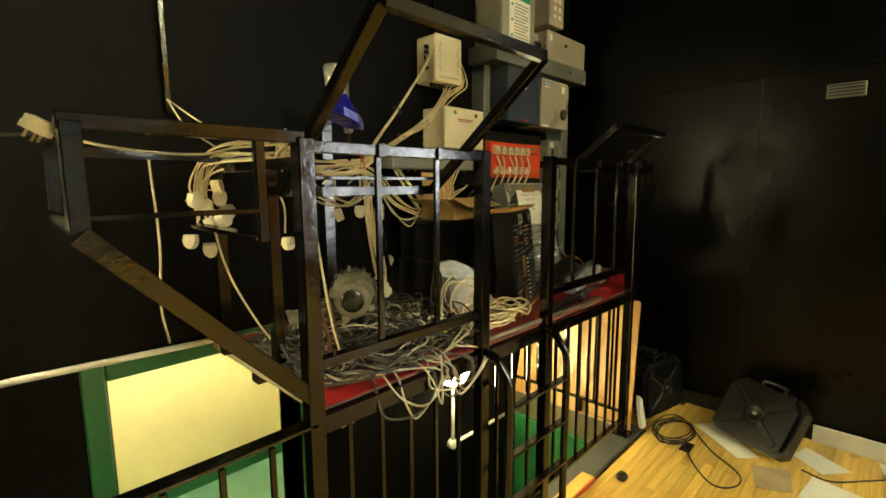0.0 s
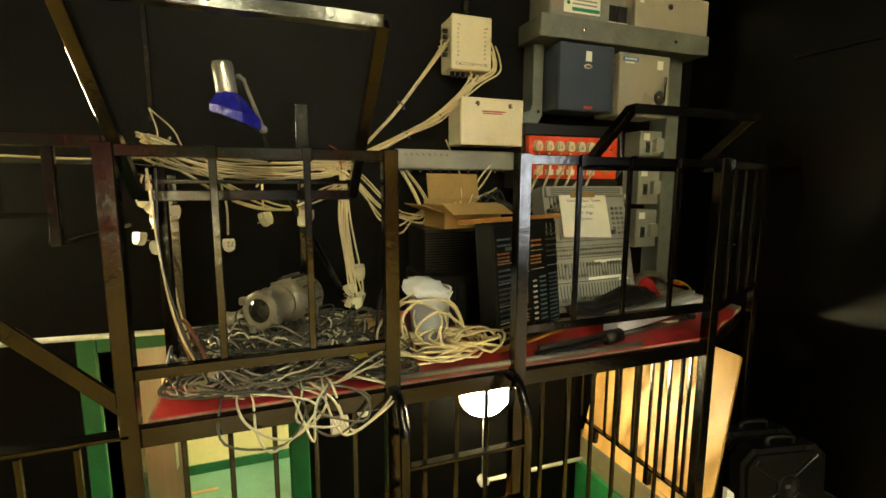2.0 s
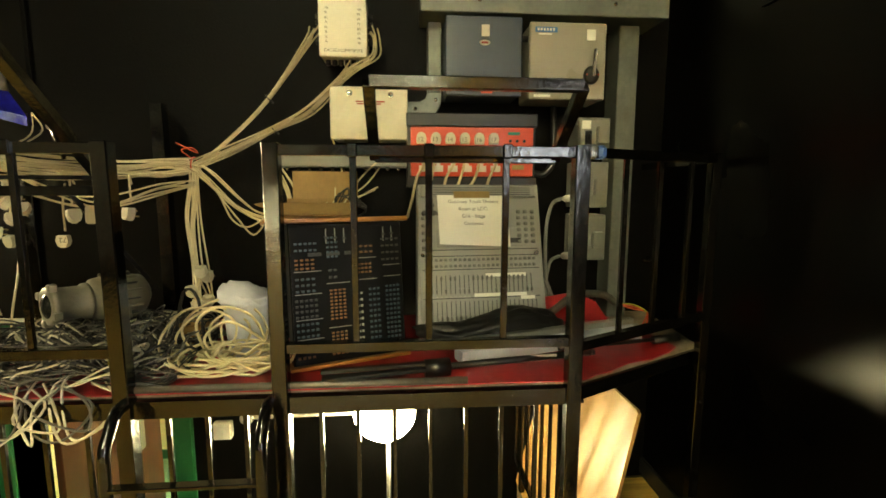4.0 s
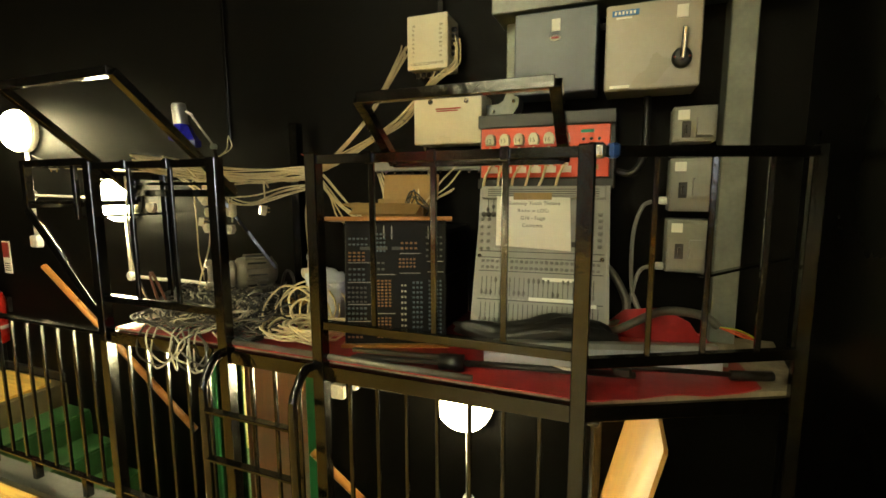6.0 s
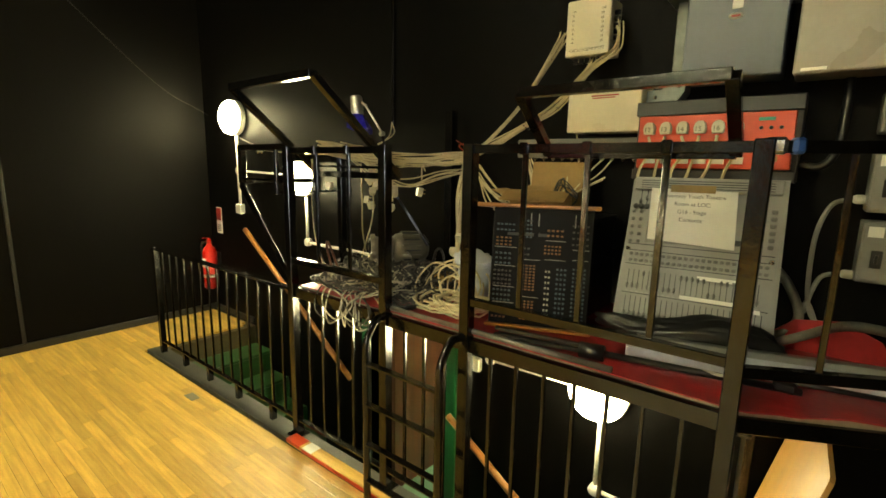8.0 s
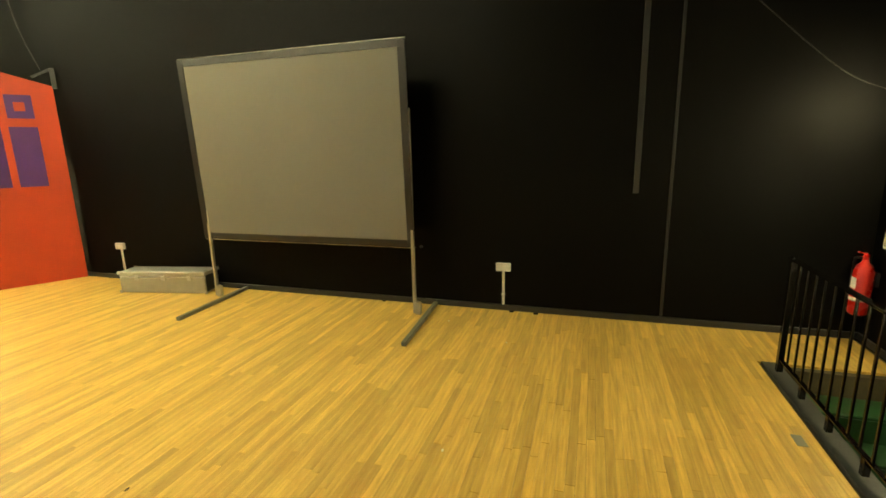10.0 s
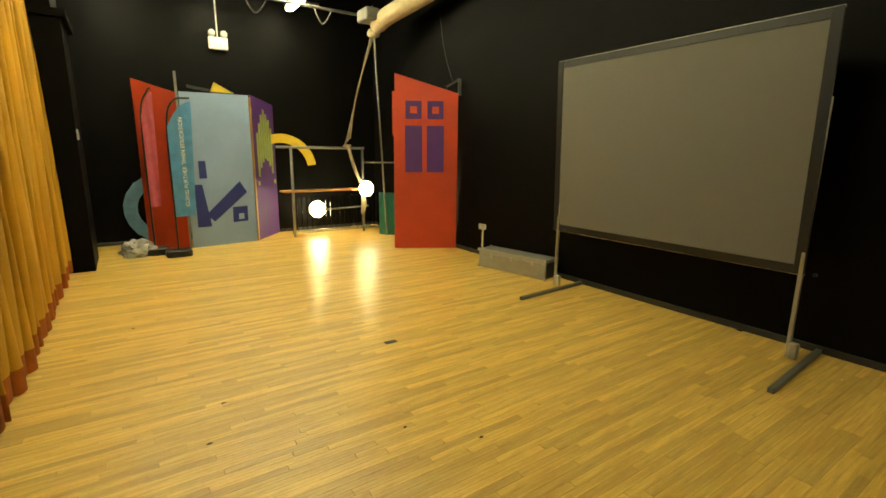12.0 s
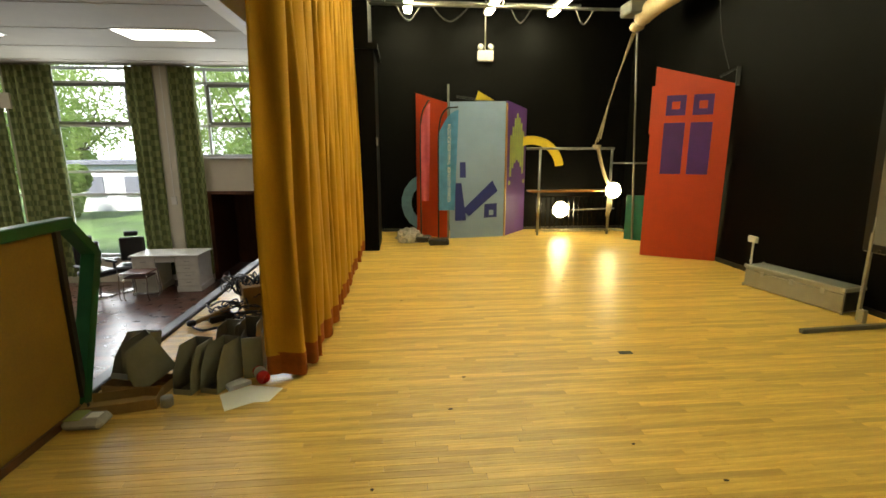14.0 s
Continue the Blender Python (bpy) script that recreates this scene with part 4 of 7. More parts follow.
for xx, yy, ln in ((0.10, 0.225, 0.17), (0.075, 0.145, 0.22), (0.19, 0.13, 0.06)):
    part("marking_strip", MB().box((xx, yy, 0.006), (ln, 0.014, 0.002)), M_paper, t)
for yy in (0.03, 0.135, 0.25, 0.305, 0.33):
    part("panel_line", MB().box((0, yy, 0.0048), (W_ - 0.05, 0.003, 0.0015)), M_ink, t)
for k in range(24):
    part("print_mark", MB().box((-0.225 + k * 0.0188, 0.141, 0.0048), (0.01, 0.004, 0.0015)), M_silver_print, t)
for k in range(5):
    part("channel_slot", MB().box((-0.215 + k * 0.022, 0.52, 0.005), (0.003, 0.06, 0.003)), M_ink, t)
    part("fader_cap", MB().box((-0.215 + k * 0.022, 0.50 + 0.012 * (k % 3), 0.011), (0.011, 0.016, 0.014), 0.003), M_key, t)
for k in range(4):
    part("vent_slot", MB().box((0.0, H_ - 0.018 - k * 0.009, 0.0205), (W_ - 0.1, 0.003, 0.001)), M_ink, t)
for x in (-0.24, 0.235):
    part("jack", MB().lathe([(0.008, 0.004), (0.008, 0.012), (0.005, 0.012), (0.004, 0.006)], Matrix.Translation((x, 0.31, 0)), 12), M_chrome, t)
sheet = thing("notice_sheet", "white paper sheet taped to the mixing desk", "paper")
sheet.matrix_basis = t.matrix_basis @ Matrix.Translation((-0.03, 0.352, 0.026))
part("paper", MB().prism([(-0.142, 0.0), (0.15, -0.015), (0.14, 0.195), (-0.148, 0.2)], 0.0015), M_paper, sheet)
words("Guernsey Youth Theatre\nRoom at LOC:\nG16 - Stage\nContents:", 0.0205, Matrix.Translation((0.0, 0.165, 0.0022)), M_ink, sheet, "CENTER")
part("tape", MB().box((-0.005, 0.2, 0.003), (0.15, 0.028, 0.002)), M_tape, sheet, "strip of brown tape")
# black lighting desk
W2, H2 = 0.50, 0.475
t = thing("lighting_desk", "black lighting desk with a varnished wooden edge standing upright", "lighting desk")
t.matrix_basis = Matrix.Translation((3.61, 1.665, SZ + 0.012)) @ Matrix.Rotation(radians(21), 4, "Z") @ Matrix.Rotation(radians(90 - 6), 4, "X") @ Matrix.Diagonal((0.87, 1, 1, 1))
part("case", MB().box((0, H2 / 2, -0.05), (W2 - 0.05, H2, 0.09), 0.004), M_desk_dark, t)
part("panel", MB().box((0, H2 / 2, -0.002), (W2 - 0.06, H2 - 0.03, 0.006), 0.001), M_desk_dark, t)
part("wood_edge", MB().box((-0.03, H2 + 0.008, -0.045), (W2 + 0.06, 0.016, 0.12), 0.003), M_oak, t, "varnished wood edge")
part("wood_edge", MB().box((0, -0.004, -0.045), (W2 - 0.02, 0.014, 0.12), 0.003), M_oak, t)
for x0, n_, y0, m_, dx, dy, mm in ((-0.205, 4, 0.03, 3, 0.018, 0.022, M_orange), (-0.205, 5, 0.10, 3, 0.018, 0.02, M_bluekey), (-0.205, 5, 0.165, 4, 0.018, 0.018, M_key), (-0.20, 4, 0.25, 3, 0.02, 0.02, M_bluekey),
                                   (-0.20, 4, 0.325, 3, 0.02, 0.014, M_orange), (-0.20, 5, 0.385, 2, 0.018, 0.022, M_bluekey), (-0.075, 4, 0.03, 7, 0.017, 0.012, M_orange), (-0.075, 4, 0.15, 9, 0.017, 0.012, M_orange),
                                   (-0.075, 2, 0.29, 2, 0.02, 0.024, M_key), (-0.08, 3, 0.36, 5, 0.016, 0.016, M_bluekey), (0.03, 2, 0.03, 10, 0.014, 0.022, M_white_cable), (0.08, 3, 0.03, 12, 0.017, 0.019, M_bluekey),
                                   (0.02, 5, 0.30, 3, 0.016, 0.014, M_orange), (0.03, 4, 0.37, 2, 0.02, 0.02, M_orange), (0.15, 4, 0.03, 14, 0.016, 0.0165, M_bluekey), (0.14, 4, 0.34, 4, 0.02, 0.024, M_key)):
    for a in range(n_):
        for b_ in range(m_):
            part("key", MB().box((x0 + a * dx, y0 + b_ * dy, 0.004), (dx * 0.55, min(0.007, dy * 0.45), 0.006), 0.0), mm, t)
for k in range(3):
    part("slot", MB().box((-0.13 + k * 0.07, 0.37, 0.003), (0.05, 0.012, 0.004)), M_key, t)
for x0, x1, y0 in ((-0.21, -0.11, 0.09), (-0.21, -0.11, 0.155), (-0.21, -0.11, 0.24), (-0.21, -0.11, 0.315), (-0.09, 0.0, 0.12), (-0.09, 0.0, 0.27), (0.02, 0.11, 0.275), (0.02, 0.11, 0.35), (0.14, 0.21, 0.28), (0.14, 0.21, 0.32)):
    part("print_line", MB().box(((x0 + x1) / 2, y0, 0.0025), (x1 - x0, 0.002, 0.003)), M_silver_print, t)
for x0 in (-0.085, -0.05, -0.015, 0.145, 0.18):
    part("fader_slot", MB().box((x0, 0.43, 0.0025), (0.003, 0.05, 0.003)), M_silver_print, t)
    part("fader_cap", MB().box((x0, 0.42 + 0.3 * abs(x0) * 0.2, 0.006), (0.012, 0.008, 0.01), 0.002), M_key, t)
# finned dimmer packs
t = thing("dimmer_pack", "black finned dimmer pack standing on the shelf", "dimmer pack", at=(3.48, 2.1, SZ))
part("base_unit", MB().box((0, 0, 0.115), (0.46, 0.3, 0.23), 0.006), M_rack, t)
part("body", MB().box((0, 0.01, 0.325), (0.44, 0.26, 0.18), 0.004), M_rack, t)
for k in range(15):
    part("fin", MB().box((0, -0.13, 0.245 + k * 0.0115), (0.43, 0.03, 0.005), 0.001), M_rack, t)
for k in range(18):
    part("louvre", MB().box((-0.16 + k * 0.018, -0.152, 0.15), (0.006, 0.004, 0.06)), M_dark, t)
part("top_ledge", MB().box((0, 0.0, 0.425), (0.46, 0.3, 0.014), 0.002), M_rack, t)
# open cardboard box
t = thing("cardboard_box", "open brown cardboard box holding thin black cables", "cardboard box", at=(3.45, 2.03, 1.322))
t.rotation_euler = (0, 0, radians(8))
for nm, cc, ss, rot in (("side", (0, -0.10, 0.05), (0.28, 0.004, 0.10), 0), ("side", (0, 0.10, 0.06), (0.28, 0.004, 0.12), 0), ("side", (-0.14, 0, 0.05), (0.004, 0.2, 0.10), 0), ("side", (0.14, 0, 0.05), (0.004, 0.2, 0.10), 0), ("base", (0, 0, 0.003), (0.28, 0.2, 0.005), 0)):
    part(nm, MB().box(cc, ss), M_card, t)
part("flap", MB().box((0.02, 0.115, 0.175), (0.27, 0.004, 0.12), 0, Matrix.Rotation(radians(-10), 4, "X")), M_card, t)
part("flap", MB().box((-0.01, -0.15, 0.085), (0.29, 0.11, 0.004), 0, Matrix.Rotation(radians(22), 4, "X")), M_card, t)
part("flap", MB().box((-0.19, 0.0, 0.085), (0.1, 0.19, 0.004), 0, Matrix.Rotation(radians(20), 4, "Y")), M_card, t)
for k in range(5):
    rr = random.Random(60 + k)
    solid("thin_cable", MB().tube(smooth_path([(3.5 + rr.uniform(-0.05, 0.05), 1.99, 1.36), (3.55 + rr.uniform(-0.05, 0.06), 1.93 + rr.uniform(-0.04, 0.05), 1.46 + rr.uniform(-0.02, 0.03)), (3.62 + rr.uniform(-0.04, 0.05), 1.94, 1.43), (3.64, 1.92, 1.40), (3.58, 2.0, 1.36)], 6), 0.003, 5), M_black_cable, "thin black cable spilling from the cardboard box", "cable", group="thin black cables")
# white bucket with a rag and a coil of cream cable
t = thing("bucket", "pale plastic bucket with a rag over its rim", "bucket", at=(3.22, 1.80, SZ))
part("body", MB().lathe([(0.066, 0), (0.07, 0.004), (0.083, 0.205), (0.087, 0.21), (0.087, 0.22), (0.078, 0.215), (0.064, 0.02)], None, 28), M_cloth_white, t)
rag = bmesh.new()
bmesh.ops.create_icosphere(rag, subdivisions=3, radius=0.1)
for v in rag.verts:
    nz = noise.noise(v.co * 26) + 0.6 * noise.noise(v.co * 55)
    v.co = Vector((v.co.x * (0.95 + 0.16 * nz), v.co.y * (0.95 + 0.16 * nz), v.co.z * 0.42 + 0.026 * nz - 0.25 * max(0, v.co.x)))
me = bpy.data.meshes.new("rag")
rag.to_mesh(me)
rag.free()
me.materials.append(M_cloth_white)
rg = tagged(new("rag", me), "crumpled pale rag lying in the bucket", "rag")
rg.location = (3.21, 1.80, SZ + 0.215)
for p_ in me.polygons:
    p_.use_smooth = True


def coil(name, cx, cy, z0, rad, turns, r, material, seed, label, squash=0.8, rise=0.03, group=""):
    rr = random.Random(seed)
    pts = []
    n_ = int(turns * 14)
    for i in range(n_):
        a = 2 * math.pi * i / 14
        q = rad * (1 + 0.18 * math.sin(i * 0.37 + seed) + rr.uniform(-0.05, 0.05))
        pts.append((cx + q * math.cos(a) + 0.02 * math.sin(i * 0.21), cy + squash * q * math.sin(a), z0 + r + rise * abs(math.sin(i * 0.53 + seed)) + rr.uniform(0, 0.008)))
    return solid(name, MB().tube(smooth_path(pts, 2), r, 5), material, label, "cable", group=group)


for k in range(6):
    coil("cable_coil", 3.2 + 0.02 * k, 1.66 - 0.015 * k, SZ + 0.008 * k, 0.17 - 0.012 * k, 2.0, 0.005, M_cream_cable, 30 + k, "loose coil of cream flex on the red shelf", 0.75, 0.04, "cream flex coils")
solid("cable_coil", MB().tube(smooth_path([(3.10, 1.72, SZ + 0.02), (3.08, 1.70, SZ + 0.14), (3.16, 1.69, SZ + 0.2), (3.27, 1.68, SZ + 0.17), (3.31, 1.68, SZ + 0.06), (3.22, 1.66, SZ + 0.01), (3.12, 1.66, SZ + 0.09), (3.2, 1.65, SZ + 0.16), (3.3, 1.66, SZ + 0.1), (3.36, 1.7, SZ + 0.01)], 6), 0.005, 6), M_cream_cable, "loops of cream flex propped against the bucket", "cable", group="cream flex coils")
for k in range(5):
    rr = random.Random(300 + k)
    cx, r0, lean = 3.10 + 0.035 * k, rr.uniform(0.10, 0.135), rr.uniform(0.25, 0.6)
    pts = [(cx + r0 * math.cos(a) + 0.01 * math.sin(3 * a + k), 1.63 + 0.02 * k + lean * 0.09 * (1 + math.sin(a)), SZ + 0.008 + 0.78 * r0 * (1 + math.sin(a))) for a in np.linspace(0, 2 * math.pi, 17)[:-1]]
    solid("cable_coil", MB().tube(smooth_path([*pts, pts[0]], 3), 0.0045, 6), M_cream_cable, "loop of cream flex leaning against the bucket", "cable", group="cream flex coils")
# heap of tangled cables
t = thing("cable_heap", "big tangled heap of grey and cream cables on the shelf", "cable heap")
rng = random.Random(21)
for k in range(200):
    cx, cy = rng.uniform(2.38, 3.02), rng.uniform(1.52, 1.98)
    hill = 0.13 * max(0, 1 - ((cx - 2.72) / 0.4) ** 2) * max(0.15, 1 - ((cy - 1.78) / 0.3) ** 2)
    rad, turns = rng.uniform(0.035, 0.15), rng.uniform(0.8, 2.6)
    tilt, ph = rng.uniform(-0.35, 0.35), rng.uniform(0, 6.28)
    pts, m_ = [], int(turns * 10) + 4
    for i in range(m_):
        a = ph + 2 * math.pi * i / 10
        q = rad * (1 + 0.3 * math.sin(i * 0.6 + ph) + rng.uniform(-0.1, 0.1))
        x, y = cx + q * math.cos(a) + 0.02 * math.sin(i * 0.3), cy + 0.75 * q * math.sin(a)
        pts.append((min(max(x, 2.33), 3.08), min(max(y, 1.475), 2.2), max(SZ + 0.006, SZ + 0.01 + hill * rng.uniform(0.3, 1.0) + tilt * q * math.cos(a))))
    mm = M_grey_cable if k % 10 < 6 else (M_white_cable if k % 10 < 8 else M_black_cable)
    part("cable", MB().tube(smooth_path(pts, 3), rng.choice((0.0026, 0.0034, 0.0044)), 5), mm, t)
for k in range(9):
    cx = rng.uniform(2.52, 2.80)
    pts = [(cx, 1.58, SZ + 0.04), (cx + rng.uniform(-0.05, 0.05), 1.47, SZ + 0.02), (cx + rng.uniform(-0.05, 0.1), 1.425, 0.86 + rng.uniform(-0.08, 0.0)), (cx + rng.uniform(0.05, 0.16), 1.42, 0.80 + rng.uniform(-0.06, 0.04)),
           (cx + rng.uniform(0.1, 0.22), 1.43, 0.87), (cx + rng.uniform(0.0, 0.2), 1.49, SZ + 0.03)]
    part("cable", MB().tube(smooth_path(pts, 5), 0.0038, 5), M_white_cable if k < 6 else M_grey_cable, t)
part("yellow_tag", MB().box((2.90, 1.56, SZ + 0.06), (0.05, 0.02, 0.02), 0.003), mat("yellow_tape", (0.6, 0.5, 0.03), 0.4), t)
for k in range(12):
    x, y = rng.uniform(2.4, 2.95), rng.uniform(1.52, 1.8)
    part("connector", MB().tube([(x, y, SZ + 0.05), (x + rng.uniform(-0.03, 0.03), y + rng.uniform(-0.03, 0.03), SZ + 0.075)], 0.014, 8), M_dark if k % 3 else M_plug, t)
# theatre lantern lying on the heap
t = thing("stage_lantern", "grey cast stage lantern lying on the cable heap", "stage light")
ax = look((2.594, 1.719, 1.09), (1.685, 0.45, 1.13))
t.matrix_basis = ax @ Matrix.Scale(0.85, 4)      # local z points to the back
part("lens_tube", MB().lathe([(0.062, 0.0), (0.075, 0.002), (0.078, 0.02), (0.07, 0.03), (0.066, 0.12), (0.075, 0.125), (0.075, 0.14), (0.05, 0.14)], None, 28), M_lantern, t)
part("lens", MB().lathe([(0.06, 0.012), (0.045, -0.004), (0.02, -0.012), (0.001, -0.013)], None, 24), M_lens, t, "dark glass lens")
part("lamp_house", MB().lathe([(0.06, 0.14), (0.088, 0.16), (0.094, 0.2), (0.094, 0.3), (0.085, 0.345), (0.05, 0.37), (0.03, 0.375)], None, 28), M_lantern, t)
for k in range(9):
    a = k * 2 * math.pi / 9
    part("vent_rib", MB().bar((0.1 * math.cos(a), 0.1 * math.sin(a), 0.19), (0.1 * math.cos(a), 0.1 * math.sin(a), 0.31), 0.016, 0.012, 0.003), M_lantern, t)
for a in (0.4, 1.97, 3.54, 5.11):
    part("clip", MB().box((0.082 * math.cos(a), 0.082 * math.sin(a), 0.01), (0.03, 0.03, 0.03), 0.004), M_lantern, t)
for k in range(9):
    a = (k + 0.5) * 2 * math.pi / 9
    part("vent_slot", MB().bar((0.0945 * math.cos(a), 0.0945 * math.sin(a), 0.2), (0.0945 * math.cos(a), 0.0945 * math.sin(a), 0.3), 0.022, 0.006, 0.002, up=(-math.sin(a), math.cos(a), 0)), M_ink, t)
part("yoke", MB().tube(smooth_path([(-0.1, 0, 0.2), (-0.112, -0.03, 0.24), (-0.08, -0.09, 0.26), (0.0, -0.105, 0.265), (0.08, -0.09, 0.26), (0.112, -0.03, 0.24), (0.1, 0, 0.2)], 4), 0.007, 6), M_lantern, t)
t2 = copy_thing(t, Matrix.Translation((2.47, 1.95, 1.0)) @ Matrix.Rotation(radians(60), 4, "Z") @ Matrix.Rotation(radians(80), 4, "X") @ Matrix.Scale(0.55, 4))
t2["label"] = "small grey stage lantern half buried in cables"
# clip lamp with blue gel
t = thing("clip_lamp", "silver clip lamp with a blue film taped over its mouth", "lamp")
part("head", MB().lathe([(0.027, 0), (0.03, 0.01), (0.03, 0.10), (0.026, 0.11), (0.004, 0.112)], Matrix.Translation((2.49, 1.69, 1.78)) @ Matrix.Rotation(radians(-6), 4, "Y"), 24), M_silver, t)
gel = MB()
rr = random.Random(5)
gp = [(2.44, 1.665), (2.475, 1.63), (2.53, 1.635), (2.58, 1.675), (2.555, 1.73), (2.495, 1.745), (2.445, 1.72)]
gel.add([(x, y, 1.76 - 0.35 * (x - 2.44) + rr.uniform(-0.014, 0.014)) for x, y in gp] + [(2.49 + 0.032 * math.cos(a), 1.69 + 0.032 * math.sin(a), 1.80) for a in [(-2.6 + k * 0.9) for k in range(7)]] + [(x, y, 1.742 - 0.35 * (x - 2.44)) for x, y in gp],
        [(k, (k + 1) % 7, 7 + (k + 1) % 7, 7 + k) for k in range(7)] + [(14 + (k + 1) % 7, 14 + k, k, (k + 1) % 7)[::-1] for k in range(7)] + [tuple(14 + k for k in range(7))])
part("gel", gel, M_gel, t, "crumpled blue film")
part("arm", MB().bar((2.535, 1.70, 1.845), (2.585, 1.77, 1.71), 0.012, 0.008).bar((2.52, 1.69, 1.855), (2.54, 1.705, 1.84), 0.012, 0.012), M_silver, t)
part("joint", MB().lathe([(0.013, -0.01), (0.013, 0.01)], Matrix.Translation((2.585, 1.77, 1.705)) @ Matrix.Rotation(radians(90), 4, "X"), 12), M_silver, t)
part("stem", MB().bar((2.585, 1.77, 1.70), (2.60, 1.79, 1.60), 0.012), M_steel, t)
t.location = (0.05, 0.0, -0.02)
# microphone stand, folded sleeve and flat panel at the right of the shelf
t = thing("microphone_stand", "black folded microphone stand lying along the shelf", "microphone stand")
part("leg", MB().bar((3.535, 1.472, SZ + 0.02), (3.86, 1.515, SZ + 0.03), 0.02, 0.014), M_dark, t)
part("leg", MB().bar((3.53, 1.49, SZ + 0.04), (3.86, 1.525, SZ + 0.045), 0.018, 0.014), M_dark, t)
part("leg", MB().bar((3.53, 1.508, SZ + 0.012), (3.86, 1.535, SZ + 0.02), 0.018, 0.014), M_dark, t)
part("hub", MB().tube([(3.85, 1.522, SZ + 0.03), (3.93, 1.535, SZ + 0.03)], 0.028, 12), M_dark, t)
part("tube", MB().tube([(3.92, 1.533, SZ + 0.03), (4.46, 1.655, SZ + 0.02)], 0.011, 10), M_dark, t)
part("clamp", MB().box((4.42, 1.65, SZ + 0.03), (0.06, 0.04, 0.035), 0.008), M_dark, t)
part("boom", MB().tube([(4.32, 1.62, SZ + 0.05), (4.80, 1.78, SZ + 0.02)], 0.008, 10), M_dark, t)
part("grip", MB().tube([(4.74, 1.762, SZ + 0.02), (4.86, 1.80, SZ + 0.02)], 0.016, 10), M_dark, t)
part("marking", MB().box((4.26, 1.598, SZ + 0.033), (0.09, 0.003, 0.009)), M_white_plastic, t)
t = thing("light_stand", "folded aluminium banner stand lying on the shelf", "banner stand")
part("profile", MB().bar((3.99, 1.68, SZ + 0.06), (4.72, 1.90, SZ + 0.06), 0.03, 0.025, 0.003), M_silver, t)
part("sheet", MB().bar((3.97, 1.635, SZ + 0.027), (4.72, 1.86, SZ + 0.027), 0.07, 0.045, 0.002), M_cloth_white, t)
part("end_cap", MB().box((4.735, 1.875, SZ + 0.03), (0.03, 0.05, 0.035), 0.004), M_grey_metal, t)
bag = bmesh.new()
bmesh.ops.create_icosphere(bag, subdivisions=4, radius=1)
for v in bag.verts:
    q = noise.noise(Vector((v.co.x * 3, v.co.y * 5, v.co.z * 4)))
    s_ = 1 + 0.35 * q
    v.co = Vector((v.co.x * 0.30 * (1 + 0.1 * q), v.co.y * 0.06 * s_, max(v.co.z, -0.5) * 0.06 * s_ + 0.03 + 0.02 * math.sin(v.co.x * 4)))
me = bpy.data.meshes.new("bag")
bag.to_mesh(me)
bag.free()
me.materials.append(M_dark)
for p in me.polygons:
    p.use_smooth = True
bg = tagged(new("cloth_bag", me), "crumpled black cloth bag on the shelf", "bag")
bg.location, bg.rotation_euler = (4.12, 1.79, SZ + 0.045), (0, 0, radians(10))

# ---- cream cable bundles ----
t = thing("cable_bundle", "bundle of cream mains cables tied across the wall", "cable bundle")
rng = random.Random(8)
KN = Vector((2.93, 2.12, 1.575))


def strand(ctrl, spread, n_, r=0.0036):
    for k in range(n_):
        o = Vector((rng.uniform(-1, 1), rng.uniform(-1, 0.3), rng.uniform(-1, 1)))
        pts = [Vector(p) + o * s_ * rng.uniform(0.6, 1.5) + Vector((rng.uniform(-1, 1), rng.uniform(-0.6, 0.3), rng.uniform(-1, 1))) * min(0.013, 0.35 * s_) for p, s_ in zip(ctrl, spread)]
        part("cable", MB().tube(smooth_path(pts, 5), r, 6), M_cream_cable, t)


strand([(3.43, 2.2, 2.15), (3.40, 2.19, 2.10), (3.22, 2.2, 1.86), (3.05, 2.18, 1.68), KN, (2.85, 2.1, 1.56)], [0.03, 0.02, 0.012, 0.014, 0.02, 0.02], 7)
strand([(3.56, 2.21, 2.02), (3.55, 2.19, 1.98), (3.40, 2.19, 1.82), (3.24, 2.19, 1.73), (3.08, 2.17, 1.65), KN], [0.035, 0.022, 0.014, 0.014, 0.016, 0.02], 7)
strand([(3.655, 2.21, 2.15), (3.675, 2.19, 2.10), (3.665, 2.17, 2.03), (3.56, 2.17, 1.96), (3.40, 2.18, 1.82), (3.2, 2.18, 1.71), KN], [0.02, 0.014, 0.014, 0.02, 0.02, 0.014, 0.02], 5)
strand([KN, (2.82, 2.1, 1.57), (2.66, 2.05, 1.56), (2.48, 1.9, 1.57), (2.36, 1.72, 1.61), (2.33, 1.62, 1.63)], [0.022, 0.028, 0.03, 0.035, 0.03, 0.02], 17)
strand([KN, (2.94, 2.1, 1.50), (2.93, 2.08, 1.35), (2.95, 2.06, 1.16), (2.96, 2.05, 1.05)], [0.02, 0.025, 0.03, 0.035, 0.05], 9)
strand([KN, (3.0, 2.1, 1.53), (3.10, 2.1, 1.42), (3.2, 2.08, 1.37), (3.32, 2.12, 1.36), (3.30, 2.2, 1.45), (3.24, 2.24, 1.565)], [0.02, 0.02, 0.02, 0.02, 0.025, 0.02, 0.01], 6)
strand([(3.6, 2.24, 1.565), (3.58, 2.2, 1.50), (3.52, 2.16, 1.43), (3.48, 2.12, 1.38)], [0.1, 0.06, 0.03, 0.03], 6)
